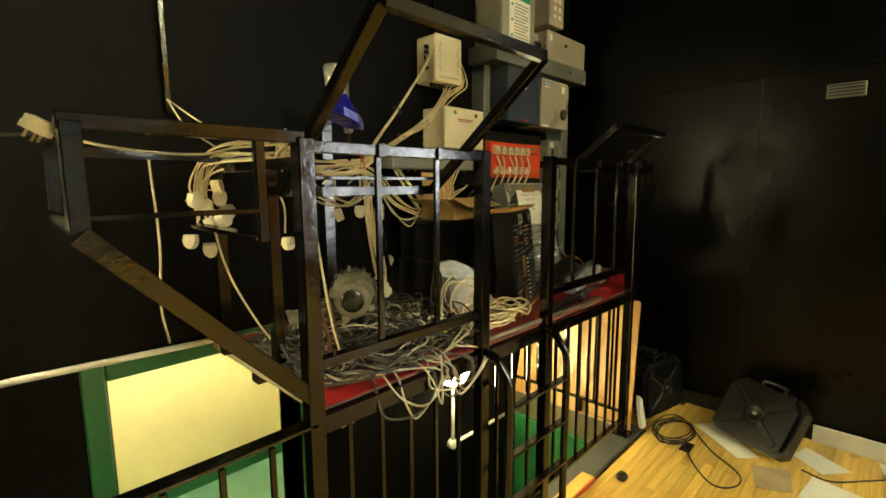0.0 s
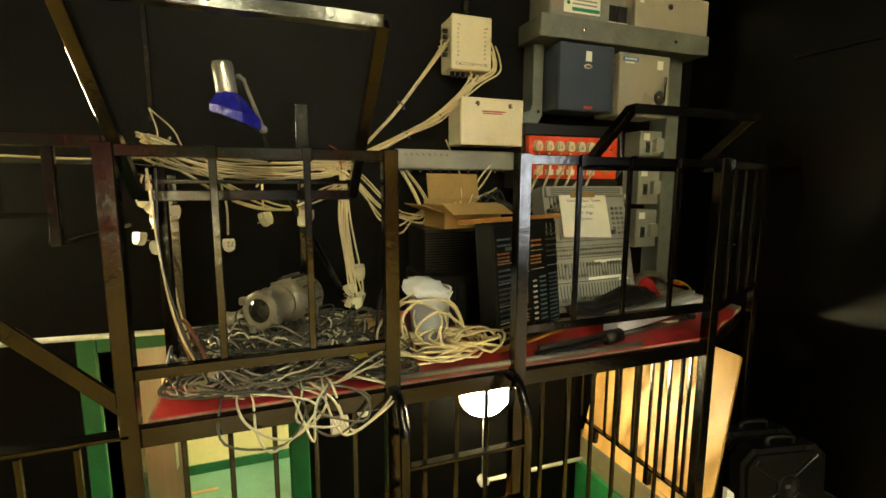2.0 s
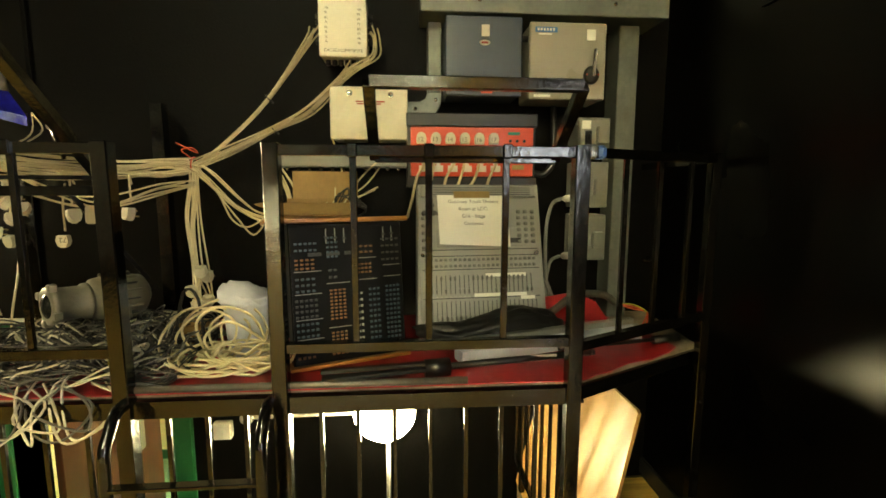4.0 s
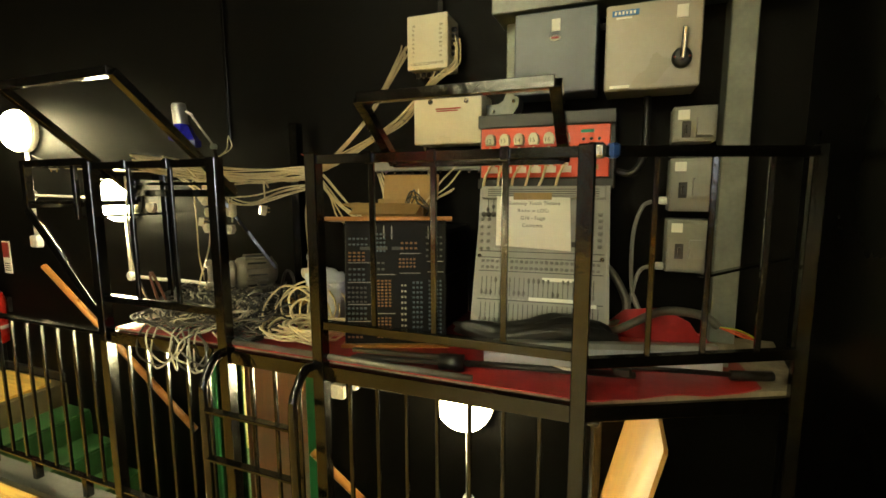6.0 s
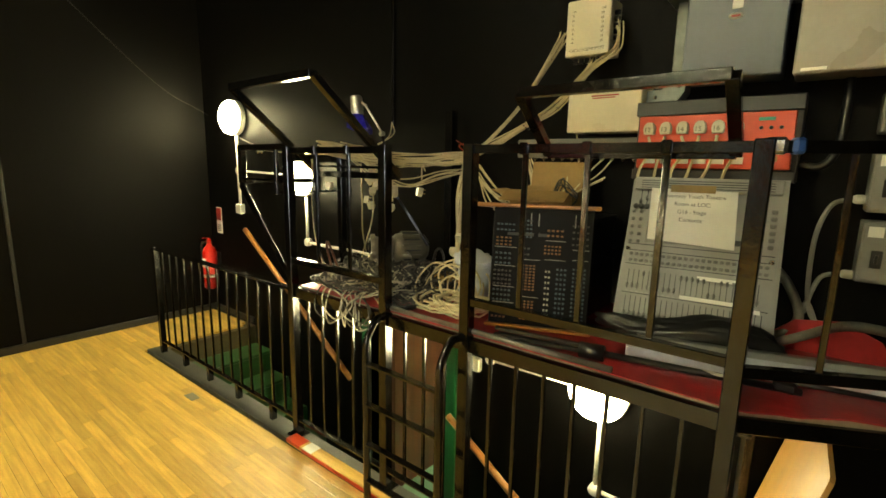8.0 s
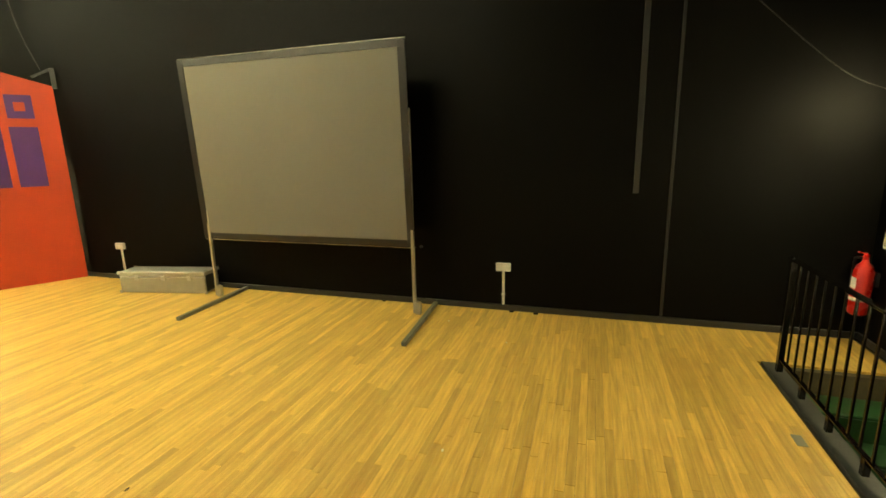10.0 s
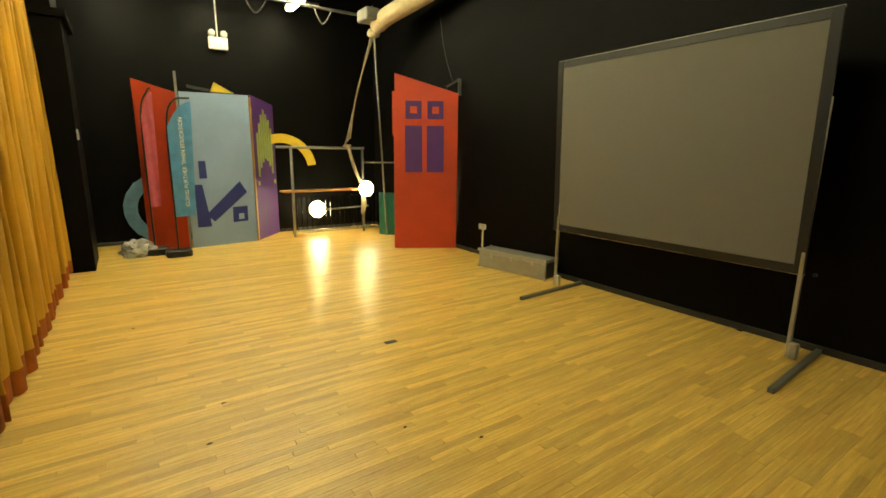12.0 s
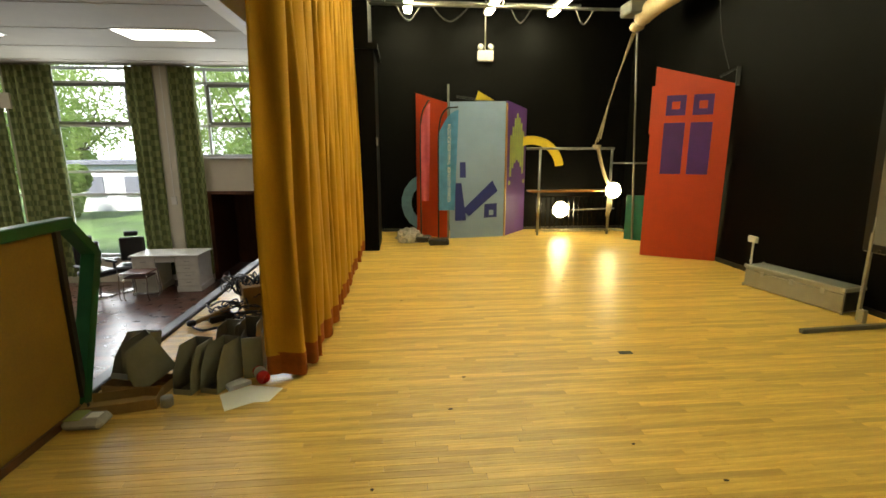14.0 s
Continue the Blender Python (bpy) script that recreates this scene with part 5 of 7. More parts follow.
strand([KN, (3.02, 2.1, 1.45), (3.08, 2.08, 1.35), (3.15, 2.06, 1.30), (3.22, 2.06, 1.36), (3.3, 2.1, 1.40)], [0.01, 0.02, 0.02, 0.03, 0.02, 0.02], 2)
strand([(2.40, 1.8, 1.56), (2.55, 1.85, 1.46), (2.70, 1.9, 1.42), (2.85, 1.98, 1.47), (2.93, 2.08, 1.5)], [0.03, 0.03, 0.03, 0.03, 0.02], 5)
for k, (x, y, z) in enumerate(((2.493, 1.99, 1.30), (2.62, 1.85, 1.40), (2.78, 1.92, 1.41))):
    strand([(x - 0.02, y + 0.05, 1.5), (x, y, z + 0.12), (x, y, z + 0.02)], [0.004, 0.002, 0.0], 1)
part("tie", MB().tube([KN + Vector((0.0, 0.035 * math.cos(a), 0.035 * math.sin(a))) for a in np.linspace(0, 2 * math.pi, 13)[:-1]], 0.003, 5, True), M_rack_red, t, "red wire tie")
part("tie", MB().tube(smooth_path([KN + Vector((0, -0.03, 0.03)), KN + Vector((-0.03, -0.04, 0.06)), KN + Vector((0.01, -0.04, 0.07)), KN + Vector((0.03, -0.04, 0.05)), KN + Vector((-0.05, -0.04, 0.09))], 5), 0.0025, 5), M_rack_red, t)
for a, b_ in (((3.22, 2.2, 1.86), (0.75, 0.65)), ((3.40, 2.19, 1.82), (0.7, 0.7)), ((3.24, 2.19, 1.73), (0.7, 0.7))):
    part("tie", MB().tube([Vector(a) + 0.022 * Vector((math.cos(q) * -b_[1], math.sin(q), math.cos(q) * b_[0])) for q in np.linspace(0, 2 * math.pi, 11)[:-1]], 0.003, 5, True), M_black_cable, t)


def loose_plug(x, y, z, rx, rz, number=""):
    p = thing("mains_plug", "cream three-pin mains plug hanging on its cable", "plug", "loose mains plugs")
    p.matrix_basis = Matrix.Translation((x, y, z)) @ Matrix.Rotation(radians(rz), 4, "Z") @ Matrix.Rotation(radians(rx), 4, "X")
    plug(p, Matrix.Rotation(radians(180), 4, "Z"), "plug_body", number)
    for q in ((-0.011, -0.008), (0.011, -0.008), (0.0, 0.012)):
        part("pin", MB().box((q[0], q[1], -0.009), (0.006, 0.004, 0.02), 0.001), M_brass, p)


loose_plug(2.493, 1.985, 1.285, 90, 10, "72")
loose_plug(2.62, 1.85, 1.385, 70, 50)
loose_plug(2.78, 1.92, 1.39, 80, -30)
for k in range(6):
    loose_plug(2.94 + rng.uniform(-0.05, 0.05), 2.03 + rng.uniform(-0.03, 0.02), 1.05 + rng.uniform(-0.04, 0.13), rng.uniform(50, 120), rng.uniform(-60, 60))
# the bunch hanging in the west bracket
strand([(2.36, 1.75, 1.60), (2.31, 1.95, 1.60), (2.27, 2.06, 1.57), (2.25, 2.10, 1.48), (2.25, 2.10, 1.40)], [0.03, 0.03, 0.03, 0.035, 0.04], 11)
strand([(1.80, 1.60, 1.60), (1.95, 1.75, 1.585), (2.15, 1.9, 1.585), (2.33, 1.95, 1.60)], [0.004, 0.004, 0.004, 0.01], 1)
for k, (x, y, z) in enumerate(((2.25, 2.06, 1.42), (2.29, 2.05, 1.45), (2.21, 2.07, 1.45), (2.25, 2.06, 1.36), (2.20, 2.07, 1.31), (2.25, 2.06, 1.28), (2.31, 2.05, 1.40), (2.27, 2.04, 1.49))):
    loose_plug(x, y, z, 80 + 20 * (k % 3 - 1), -40 + 30 * (k % 4))
loose_plug(1.785, 1.585, 1.60, 30, 60)
loose_plug(2.19, 1.78, 1.40, 80, 25)
strand([(2.10, 2.1, 1.58), (2.11, 2.1, 1.3), (2.10, 2.11, 1.1), (2.12, 2.12, 0.96)], [0.0] * 4, 1)
strand([(2.26, 2.06, 1.40), (2.29, 2.02, 1.2), (2.34, 1.9, 1.02), (2.40, 1.8, 0.90)], [0.0] * 4, 1)
part("thin_wire", MB().tube(smooth_path([(2.215, NY - 0.03, 1.80), (2.30, 2.2, 1.72), (2.36, 2.0, 1.64)], 5), 0.003, 5).tube(smooth_path([(2.215, NY - 0.03, 1.80), (2.25, 2.2, 1.70), (2.27, 2.0, 1.62)], 5), 0.003, 5), M_cream_cable, t)
for k in range(2):
    solid("grey_lead", MB().tube(smooth_path([(2.34 + 0.02 * k, 1.55, 1.55), (2.36, 1.53, 1.3), (2.39 + 0.01 * k, 1.53, 1.1), (2.45, 1.56, 0.93)], 6), 0.0035, 5), M_black_cable if k else M_cream_cable, "thin lead hanging beside the cage post", "cable", group="hanging leads")
# rods propped in the heap
solid("bent_rod", MB().tube(smooth_path([(2.42, 1.62, 0.90), (2.38, 1.60, 1.08), (2.40, 1.60, 1.10), (2.46, 1.63, 0.92)], 4), 0.006, 6), M_wood_dark, "rusty bent rod stuck in the cable heap", "rod", group="bent rods")
solid("bent_rod", MB().tube(smooth_path([(2.98, 1.74, 0.90), (3.02, 1.75, 1.12), (3.07, 1.75, 1.10), (3.08, 1.76, 0.90)], 4), 0.006, 6), M_dark, "dark bent rod stuck in the cable heap", "rod", group="bent rods")
solid("small_carton", MB().box((2.98, 1.9, SZ + 0.045), (0.12, 0.1, 0.09), 0.003), M_card, "small brown carton behind the cable heap", "carton")
t = thing("adapter_arm", "dark clamp arm with white connector hanging from the cage", "clamp arm")
part("arm", MB().bar((2.70, 1.72, 1.47), (2.88, 1.86, 1.12), 0.016), M_steel, t)
part("connector", MB().box((2.745, 1.75, 1.395), (0.03, 0.03, 0.06), 0.006), M_plug, t)

# ---- floor things by the cage ----
M_hard_case = mat("black_moulded_plastic", (0.0045, 0.0045, 0.0045), 0.36, spec=0.35, var=0.15, bump=0.06, bscale=150)


def hard_case(m, label):
    t = thing("tool_case", label, "case", "black moulded cases")
    t.matrix_basis = m
    part("shell", MB().prism([(-0.27, 0.04), (-0.22, 0), (0.22, 0), (0.27, 0.04), (0.27, 0.36), (0.2, 0.43), (-0.2, 0.43), (-0.27, 0.36)], 0.08).prism([(-0.24, 0.05), (-0.2, 0.03), (0.2, 0.03), (0.24, 0.05), (0.24, 0.34), (0.18, 0.4), (-0.18, 0.4), (-0.24, 0.34)], 0.105), M_hard_case, t)
    for p0, p1 in (((-0.2, 0.06), (-0.05, 0.17)), ((0.2, 0.06), (0.05, 0.17)), ((-0.2, 0.37), (-0.05, 0.26)), ((0.2, 0.37), (0.05, 0.26))):
        part("rib", MB().bar((*p0, 0.108), (*p1, 0.112), 0.05, 0.02, 0.006), M_hard_case, t)
    part("boss", MB().lathe([(0.07, 0.1), (0.07, 0.118), (0.05, 0.122), (0.04, 0.112)], Matrix.Translation((0, 0.215, 0)), 24), M_hard_case, t)
    part("badge", MB().box((0.0, 0.215, 0.114), (0.03, 0.02, 0.003)), M_silver, t)
    part("handle", MB().tube(smooth_path([(-0.08, 0.43, 0.05), (-0.07, 0.47, 0.05), (0.07, 0.47, 0.05), (0.08, 0.43, 0.05)], 4), 0.013, 8), M_hard_case, t)
    for s_ in (-0.15, 0.15):
        part("latch", MB().box((s_, 0.42, 0.085), (0.05, 0.03, 0.02), 0.004), M_hard_case, t)
    return t


hard_case(Matrix.Translation((4.68, 0.87, 0.004)) @ Matrix.Rotation(radians(-116), 4, "Z") @ Matrix.Rotation(radians(56), 4, "X") @ Matrix.Scale(0.8, 4), "black moulded plastic case leaning on the wing wall")
hard_case(Matrix.Translation((4.77, 1.43, 0.0)) @ Matrix.Rotation(radians(-12), 4, "Z") @ Matrix.Rotation(radians(90 - 4), 4, "X") @ Matrix.Scale(0.8, 4), "black moulded plastic case standing beside the cage")
hard_case(Matrix.Translation((4.79, 1.57, 0.0)) @ Matrix.Rotation(radians(-12), 4, "Z") @ Matrix.Rotation(radians(90 - 4), 4, "X") @ Matrix.Scale(0.8, 4), "black moulded plastic case standing in the corner")
for k in range(3):
    coil("cable_loop", 4.55, 1.23, 0.0 + 0.006 * k, 0.15 + 0.006 * k, 2, 0.004, M_black_cable, 80 + k, "coil of thin black cable on the floor", 0.6, 0.006, "black floor cables")
solid("cable_loop", MB().tube(smooth_path([(4.43, 1.14, 0.005), (4.25, 1.03, 0.005), (4.14, 0.91, 0.005), (4.21, 0.83, 0.005), (4.33, 0.845, 0.005), (4.46, 1.0, 0.005), (4.62, 1.13, 0.005)], 6), 0.004, 6), M_black_cable, "long loop of thin black cable on the floor", "cable", group="black floor cables")
solid("cable_loop", MB().tube(smooth_path([(4.60, 0.62, 0.005), (4.58, 0.5, 0.005), (4.72, 0.36, 0.005), (4.9, 0.2, 0.005)], 6), 0.004, 6), M_black_cable, "thin black cable lying by the case", "cable", group="black floor cables")
for pts, lab in (([(4.72, 1.17), (4.85, 1.08), (4.58, 0.80), (4.49, 0.885), (4.60, 1.02)], "white paper sheet under the case"), ([(4.74, 0.68), (4.88, 0.63), (4.753, 0.427), (4.627, 0.536)], "printed paper notice on the floor"),
                 ([(4.32, 0.60), (4.57, 0.57), (4.52, 0.30), (4.26, 0.34)], "white paper sheet on the floor"), ([(4.80, 0.30), (4.96, 0.33), (4.95, 0.10), (4.80, 0.08)], "white paper sheet by the wall")):
    solid("paper_sheet", MB().prism(pts[::-1] if pts[0][0] < 0 else pts, 0.0015, pose(0, 0, 0.002)), M_paper, lab, "paper", group="papers on the floor")
solid("clear_sleeve", MB().prism([(4.48, 0.82), (4.55, 0.66), (4.34, 0.62), (4.27, 0.76)], 0.001, pose(0, 0, 0.002)), mat("clear_film", (0.55, 0.42, 0.25), 0.15), "clear plastic sleeve on the floor", "plastic sleeve")
t = thing("black_plug", "small black mains plug on the floor", "plug", at=(3.87, 1.26, 0.0))
part("plug_body", MB().box((0, 0, 0.022), (0.055, 0.05, 0.044), 0.014), M_dark, t)
part("pin", MB().box((0.04, 0.0, 0.02), (0.02, 0.006, 0.005)), M_brass, t)
t = thing("painted_plank", "narrow pale plank with red and white painted end", "plank")
part("plank_body", B(2.30, 3.76, 1.355, 1.42, 0.0045, 0.03, 0.003), M_floor, t)
part("red_end", B(2.298, 2.42, 1.3545, 1.4205, 0.012, 0.0315, 0.001), M_rack_red, t)
part("white_band", B(2.44, 2.52, 1.3545, 1.4205, 0.012, 0.0315, 0.001), M_paper, t)
part("red_edge", B(2.44, 3.76, 1.352, 1.355, 0.008, 0.026), M_rack_red, t)
for x, y in ((1.375, 1.258), (2.54, -3.655), (4.42, 1.12)):
    t = solid("floor_socket_lid", MB().box((x, y, 0.002), (0.11, 0.055, 0.004), 0.001), M_dark if y < 1.15 else M_grey_metal, "small dark metal lid let into the floor", "floor plate", group="floor plates")
M_chip = mat("dark_floor_speck", (0.05, 0.03, 0.012), 0.7)
for k, (x, y) in enumerate([(4.39, -5.21), (3.93, -3.35), (3.07, -2.46), (2.75, -2.13), (4.53, -2.22), (4.07, -2.92), (2.32, -5.83), (2.01, -0.67), (0.06, -1.22), (0.44, -0.58), (2.19, 1.42), (-0.36, -0.58)]):
    rr = random.Random(400 + k)
    a = rr.uniform(0, 3)
    solid("floor_chip", MB().prism([(x + 0.012 * rr.uniform(0.6, 1.6) * math.cos(a + q), y + 0.008 * math.sin(a + q)) for q in (0, 1.4, 2.6, 4.0, 5.1)], 0.003, pose(0, 0, 0.0008)), M_paper if k in (7, 8, 9, 11) else M_chip, "small chip of debris on the wooden floor", "debris", group="floor debris")
t = thing("paper_cup", "crumpled white paper scrap by the post", "paper scrap", at=(4.47, 1.40, 0))
part("scrap", MB().prism([(-0.03, 0), (0.03, 0), (0.025, 0.17), (-0.01, 0.2), (-0.03, 0.12)], 0.02, Matrix.Rotation(radians(80), 4, "X")), M_paper, t)
# east wall: panels and vent
t = thing("wall_vent", "small slotted grey vent high in the black wall", "vent")
part("frame", B(EX - 0.012, EX, 0.555, 0.72, 1.945, 2.02, 0.003), M_grey_metal, t)
for k in range(4):
    part("slat", B(EX - 0.018, EX - 0.012, 0.565, 0.71, 1.955 + 0.017 * k, 1.963 + 0.017 * k), M_skirt, t)
solid("trim_wing_panel", B(EX - 0.012, EX - 0.002, 1.015, 1.035, 0.1, 2.10, 0.002), M_black_satin, "black batten between wall panels", "trim", "structure")
solid("trim_wing_rail", B(EX - 0.012, EX - 0.002, -0.6, 1.7, 2.105, 2.13, 0.002), M_black_satin, "black batten along the wall panels", "trim", "structure")
solid("trim_white_skirt", B(EX - 0.04, EX - 0.019, -0.6, 0.62, 0.0, 0.1, 0.004), M_white_plastic, "white skirting board length", "trim", "structure")

# ---- stage: screen, case, flats ----
M_alu = mat("dull_aluminium", (0.42, 0.40, 0.34), 0.4, 0.7, var=0.1)
M_foot = mat("grey_foot_paint", (0.16, 0.16, 0.15), 0.45, 0.3)
M_red_flat = mat("red_painted_board", (0.54, 0.052, 0.008), 0.6, var=0.08, scale=2.5, bump=0.06)
M_purple = mat("purple_paint", (0.09, 0.022, 0.20), 0.6, var=0.12, scale=2)
M_paleblue = mat("pale_blue_paint", (0.26, 0.37, 0.57), 0.6, var=0.06, scale=1.5, bump=0.05)
M_navy = mat("navy_paint", (0.018, 0.03, 0.22), 0.6, var=0.08)
M_lime = mat("lime_paint", (0.33, 0.40, 0.10), 0.6, var=0.1)
M_yellow = mat("yellow_paint", (0.70, 0.48, 0.02), 0.55, var=0.08)
M_teal_board = mat("teal_board", (0.005, 0.13, 0.10), 0.5, var=0.1)
M_pink = mat("pink_fabric", (0.62, 0.12, 0.17), 0.7, var=0.1)
M_sky_fab = mat("sky_blue_fabric", (0.09, 0.32, 0.66), 0.7, var=0.1)
M_rope = mat("hemp_rope", (0.52, 0.42, 0.27), 0.85, var=0.2, bump=0.3, bscale=150)
M_canvas = mat("cream_canvas", (0.62, 0.50, 0.30), 0.8, var=0.08)
M_galv = mat("galvanised_pipe", (0.30, 0.29, 0.26), 0.42, 0.7, var=0.15)
M_worn_black = mat("chipped_black_paint", (0.016, 0.015, 0.012), 0.55, var=0.4, scale=14, col2=(0.004, 0.004, 0.003), bump=0.15)
M_plastic_bag = mat("clear_plastic_bag", (0.5, 0.48, 0.45), 0.2, var=0.1)
M_case = mat("aluminium_case_panel", (0.36, 0.34, 0.28), 0.35, 0.35, var=0.06)

t = thing("projection_screen", "grey projection screen in a black-edged folding frame", "projection screen")
SXB, SXT, SY0, SY1, SZ0, SZ1 = 0.0, 0.075, -1.58, -4.17, 0.715, 2.645


def onscreen(y, z, off=0.0):
    return (SXB + (SXT - SXB) * (z - SZ0) / (SZ1 - SZ0) + off, y, z)


part("fabric", MB().add([onscreen(SY0 - 0.06, SZ0 + 0.06), onscreen(SY1 + 0.06, SZ0 + 0.06), onscreen(SY1 + 0.06, SZ1 - 0.06), onscreen(SY0 - 0.06, SZ1 - 0.06)]
     + [onscreen(SY0 - 0.06, SZ0 + 0.06, -0.004), onscreen(SY1 + 0.06, SZ0 + 0.06, -0.004), onscreen(SY1 + 0.06, SZ1 - 0.06, -0.004), onscreen(SY0 - 0.06, SZ1 - 0.06, -0.004)],
     [(3, 2, 1, 0), (4, 5, 6, 7), (0, 1, 5, 4), (1, 2, 6, 5), (2, 3, 7, 6), (3, 0, 4, 7)]), M_screen, t, "grey screen fabric")
for a, b_ in (((SY0 - 0.035, SZ0), (SY0 - 0.035, SZ1)), ((SY1 + 0.035, SZ0), (SY1 + 0.035, SZ1)), ((SY0, SZ0 + 0.035), (SY1, SZ0 + 0.035)), ((SY0, SZ1 - 0.035), (SY1, SZ1 - 0.035))):
    part("border", MB().bar(onscreen(*a), onscreen(*b_), 0.008, 0.075, 0.002, up=(0, 0, 1) if a[1] == b_[1] else (1, 0, 0)) if a[1] == b_[1] else MB().bar(onscreen(*a), onscreen(*b_), 0.075, 0.012, 0.002, up=(1, 0, 0)), M_dark, t, "black fabric border")
for a, b_ in (((SY0, SZ1), (SY1, SZ1)), ((SY0, SZ0), (SY1, SZ0))):
    part("edge_tube", MB().bar(onscreen(*a, -0.015), onscreen(*b_, -0.015), 0.02), M_alu, t)
for s_, yl, yu in ((SY0, -1.50, -1.6), (SY1, -3.995, -4.10)):
    part("upright", MB().bar((0.0, yu, 0.03), (-0.005, yu, 2.05), 0.03, 0.03, 0.003, up=(1, 0, 0)), M_alu, t)
    part("foot", MB().bar((0.745, yl + 0.075, 0.0205), (-0.37, yl, 0.0205), 0.045, 0.04, 0.004), M_foot, t)
    part("hinge", MB().box((0.005, yl - 0.06, 0.09), (0.05, 0.06, 0.13), 0.006), M_alu, t)
    part("knob", MB().lathe([(0.014, 0), (0.014, 0.02)], Matrix.Translation((0.02, yl, 0.735)) @ Matrix.Rotation(radians(90), 4, "Y"), 10), M_dark, t)
# aluminium case
t = thing("flight_case", "long aluminium case on the floor by the wall", "case")
t.matrix_basis = Matrix.Translation((0.035, -4.895, 0.0)) @ Matrix.Rotation(radians(101), 4, "Z")
part("box", MB().box((0, 0.14, 0.11), (1.13, 0.28, 0.20), 0.008), M_case, t)
part("lid", MB().box((0, 0.14, 0.243), (1.13, 0.28, 0.06), 0.008), M_case, t)
part("top_panel", MB().box((0, 0.14, 0.276), (1.08, 0.24, 0.006), 0.002), M_grey_metal, t)
for x in (-0.565, 0.565):
    for y in (0.0, 0.28):
        part("corner", MB().box((x, y, 0.26), (0.03, 0.03, 0.04), 0.008).box((x, y, 0.022), (0.03, 0.03, 0.04), 0.008), M_silver, t)
for x in (-0.33, 0.02, 0.36):
    part("latch", MB().box((x, -0.006, 0.2), (0.045, 0.012, 0.06), 0.003), M_silver, t)
part("end_panel", MB().box((0.567, 0.14, 0.13), (0.006, 0.24, 0.2), 0.002), M_dark, t)


def wall_socket(y, label):
    t = thing("wall_socket", label, "socket", "wall sockets")
    part("plate", B(WX, WX + 0.04, y - 0.075, y + 0.075, 0.425, 0.51, 0.006), M_white_plastic, t)
    part("pipe", B(WX, WX + 0.018, y - 0.012, y + 0.012, 0.06, 0.425, 0.003), M_white_plastic, t)
    part("clip", B(WX, WX + 0.022, y - 0.02, y + 0.02, 0.16, 0.18, 0.003), M_white_plastic, t)
    for s_ in (-0.036, 0.036):
        part("outlet", B(WX + 0.04, WX + 0.042, y + s_ - 0.02, y + s_ + 0.02, 0.445, 0.48), M_white_plastic, t)
    return t


wall_socket(-0.76, "white double wall socket above plastic conduit")
wall_socket(-6.03, "white double wall socket above plastic conduit")
for y, w_ in ((0.46, 0.05), (0.75, 0.025)):
    solid("wall_batten", B(WX, WX + 0.012, y - w_ / 2, y + w_ / 2, 0.06 if w_ < 0.04 else 1.23, 3.3, 0.003), M_worn_black, "black painted batten on the wall", "batten", group="wall battens")

# red door flat leaning against the west wall
t = thing("door_flat", "tall red painted scenery door with purple panels", "scenery flat")
A0, A1 = Vector((0.54, -7.28, 0.0)), Vector((-0.37, -6.74, 0.0))
m = Matrix.Translation(A0) @ Matrix.Rotation(math.atan2((A1 - A0).y, (A1 - A0).x), 4, "Z") @ Matrix.Rotation(radians(90), 4, "X")
t.matrix_basis = m
DW = (A1 - A0).length
part("board", MB().prism([(0, 0), (DW, 0), (DW, 2.58), (0.02, 2.88), (0.02, 2.6), (-0.02, 2.6), (-0.02, 1.9), (0, 1.9)], 0.03, Matrix.Translation((0, 0, -0.015))), M_red_flat, t)
part("bottom_rail", MB().box((DW / 2, 0.06, -0.03), (DW, 0.1, 0.04), 0.003), M_red_flat, t)
for side in (-0.0185, 0.0185):
    for u0 in (0.18, 0.52):
        x0, x1 = u0 * DW, (u0 + 0.26) * DW
        part("panel", MB().box(((x0 + x1) / 2, 1.68, side), (x1 - x0 + 0.01, 0.76, 0.006), 0.001), M_purple, t, "purple painted panel")
        sq = part("pane_frame", MB().box(((x0 + x1) / 2, 2.31, side), (x1 - x0 - 0.01, 0.29, 0.006), 0.001), M_purple, t, "purple painted square")
        part("pane_centre", MB().box(((x0 + x1) / 2, 2.31, side * 1.2), (0.11, 0.11, 0.006), 0.001), M_red_flat, sq)
part("strut", MB().bar((DW + 0.02, 2.55, 0.05), (DW + 0.02, 2.8, 0.03), 0.05).bar((DW - 0.2, 2.68, 0.02), (DW + 0.02, 2.8, 0.03), 0.03), M_skirt, t)
# teal board behind it
solid("teal_board", MB().box((0.02, -8.55, 0.42), (0.35, 0.03, 0.84), 0.003, Matrix.Rotation(radians(-50), 4, "Z")), M_teal_board, "dark teal painted board standing behind the red flat", "board")

# pale blue and purple scenery tower
t = thing("scenery_tower", "pale blue painted scenery tower with purple and red sides", "scenery flat")
FB = Matrix.Translation((3.46, -9.05, 0)) @ Matrix.Rotation(math.atan2(-0.15, -1.08), 4, "Z") @ Matrix.Rotation(radians(90), 4, "X")
ff = part("front_panel", MB().prism([(0, 0), (1.085, 0), (1.085, 2.57), (0.0, 2.54)], 0.02, FB @ Matrix.Translation((0, 0, 0))), M_paleblue, t)
OFF = 0.023


def shape(poly, material, name, mm, off=OFF):
    return part(name, MB().prism(poly, 0.004, mm @ Matrix.Translation((0, 0, off))), material, t)


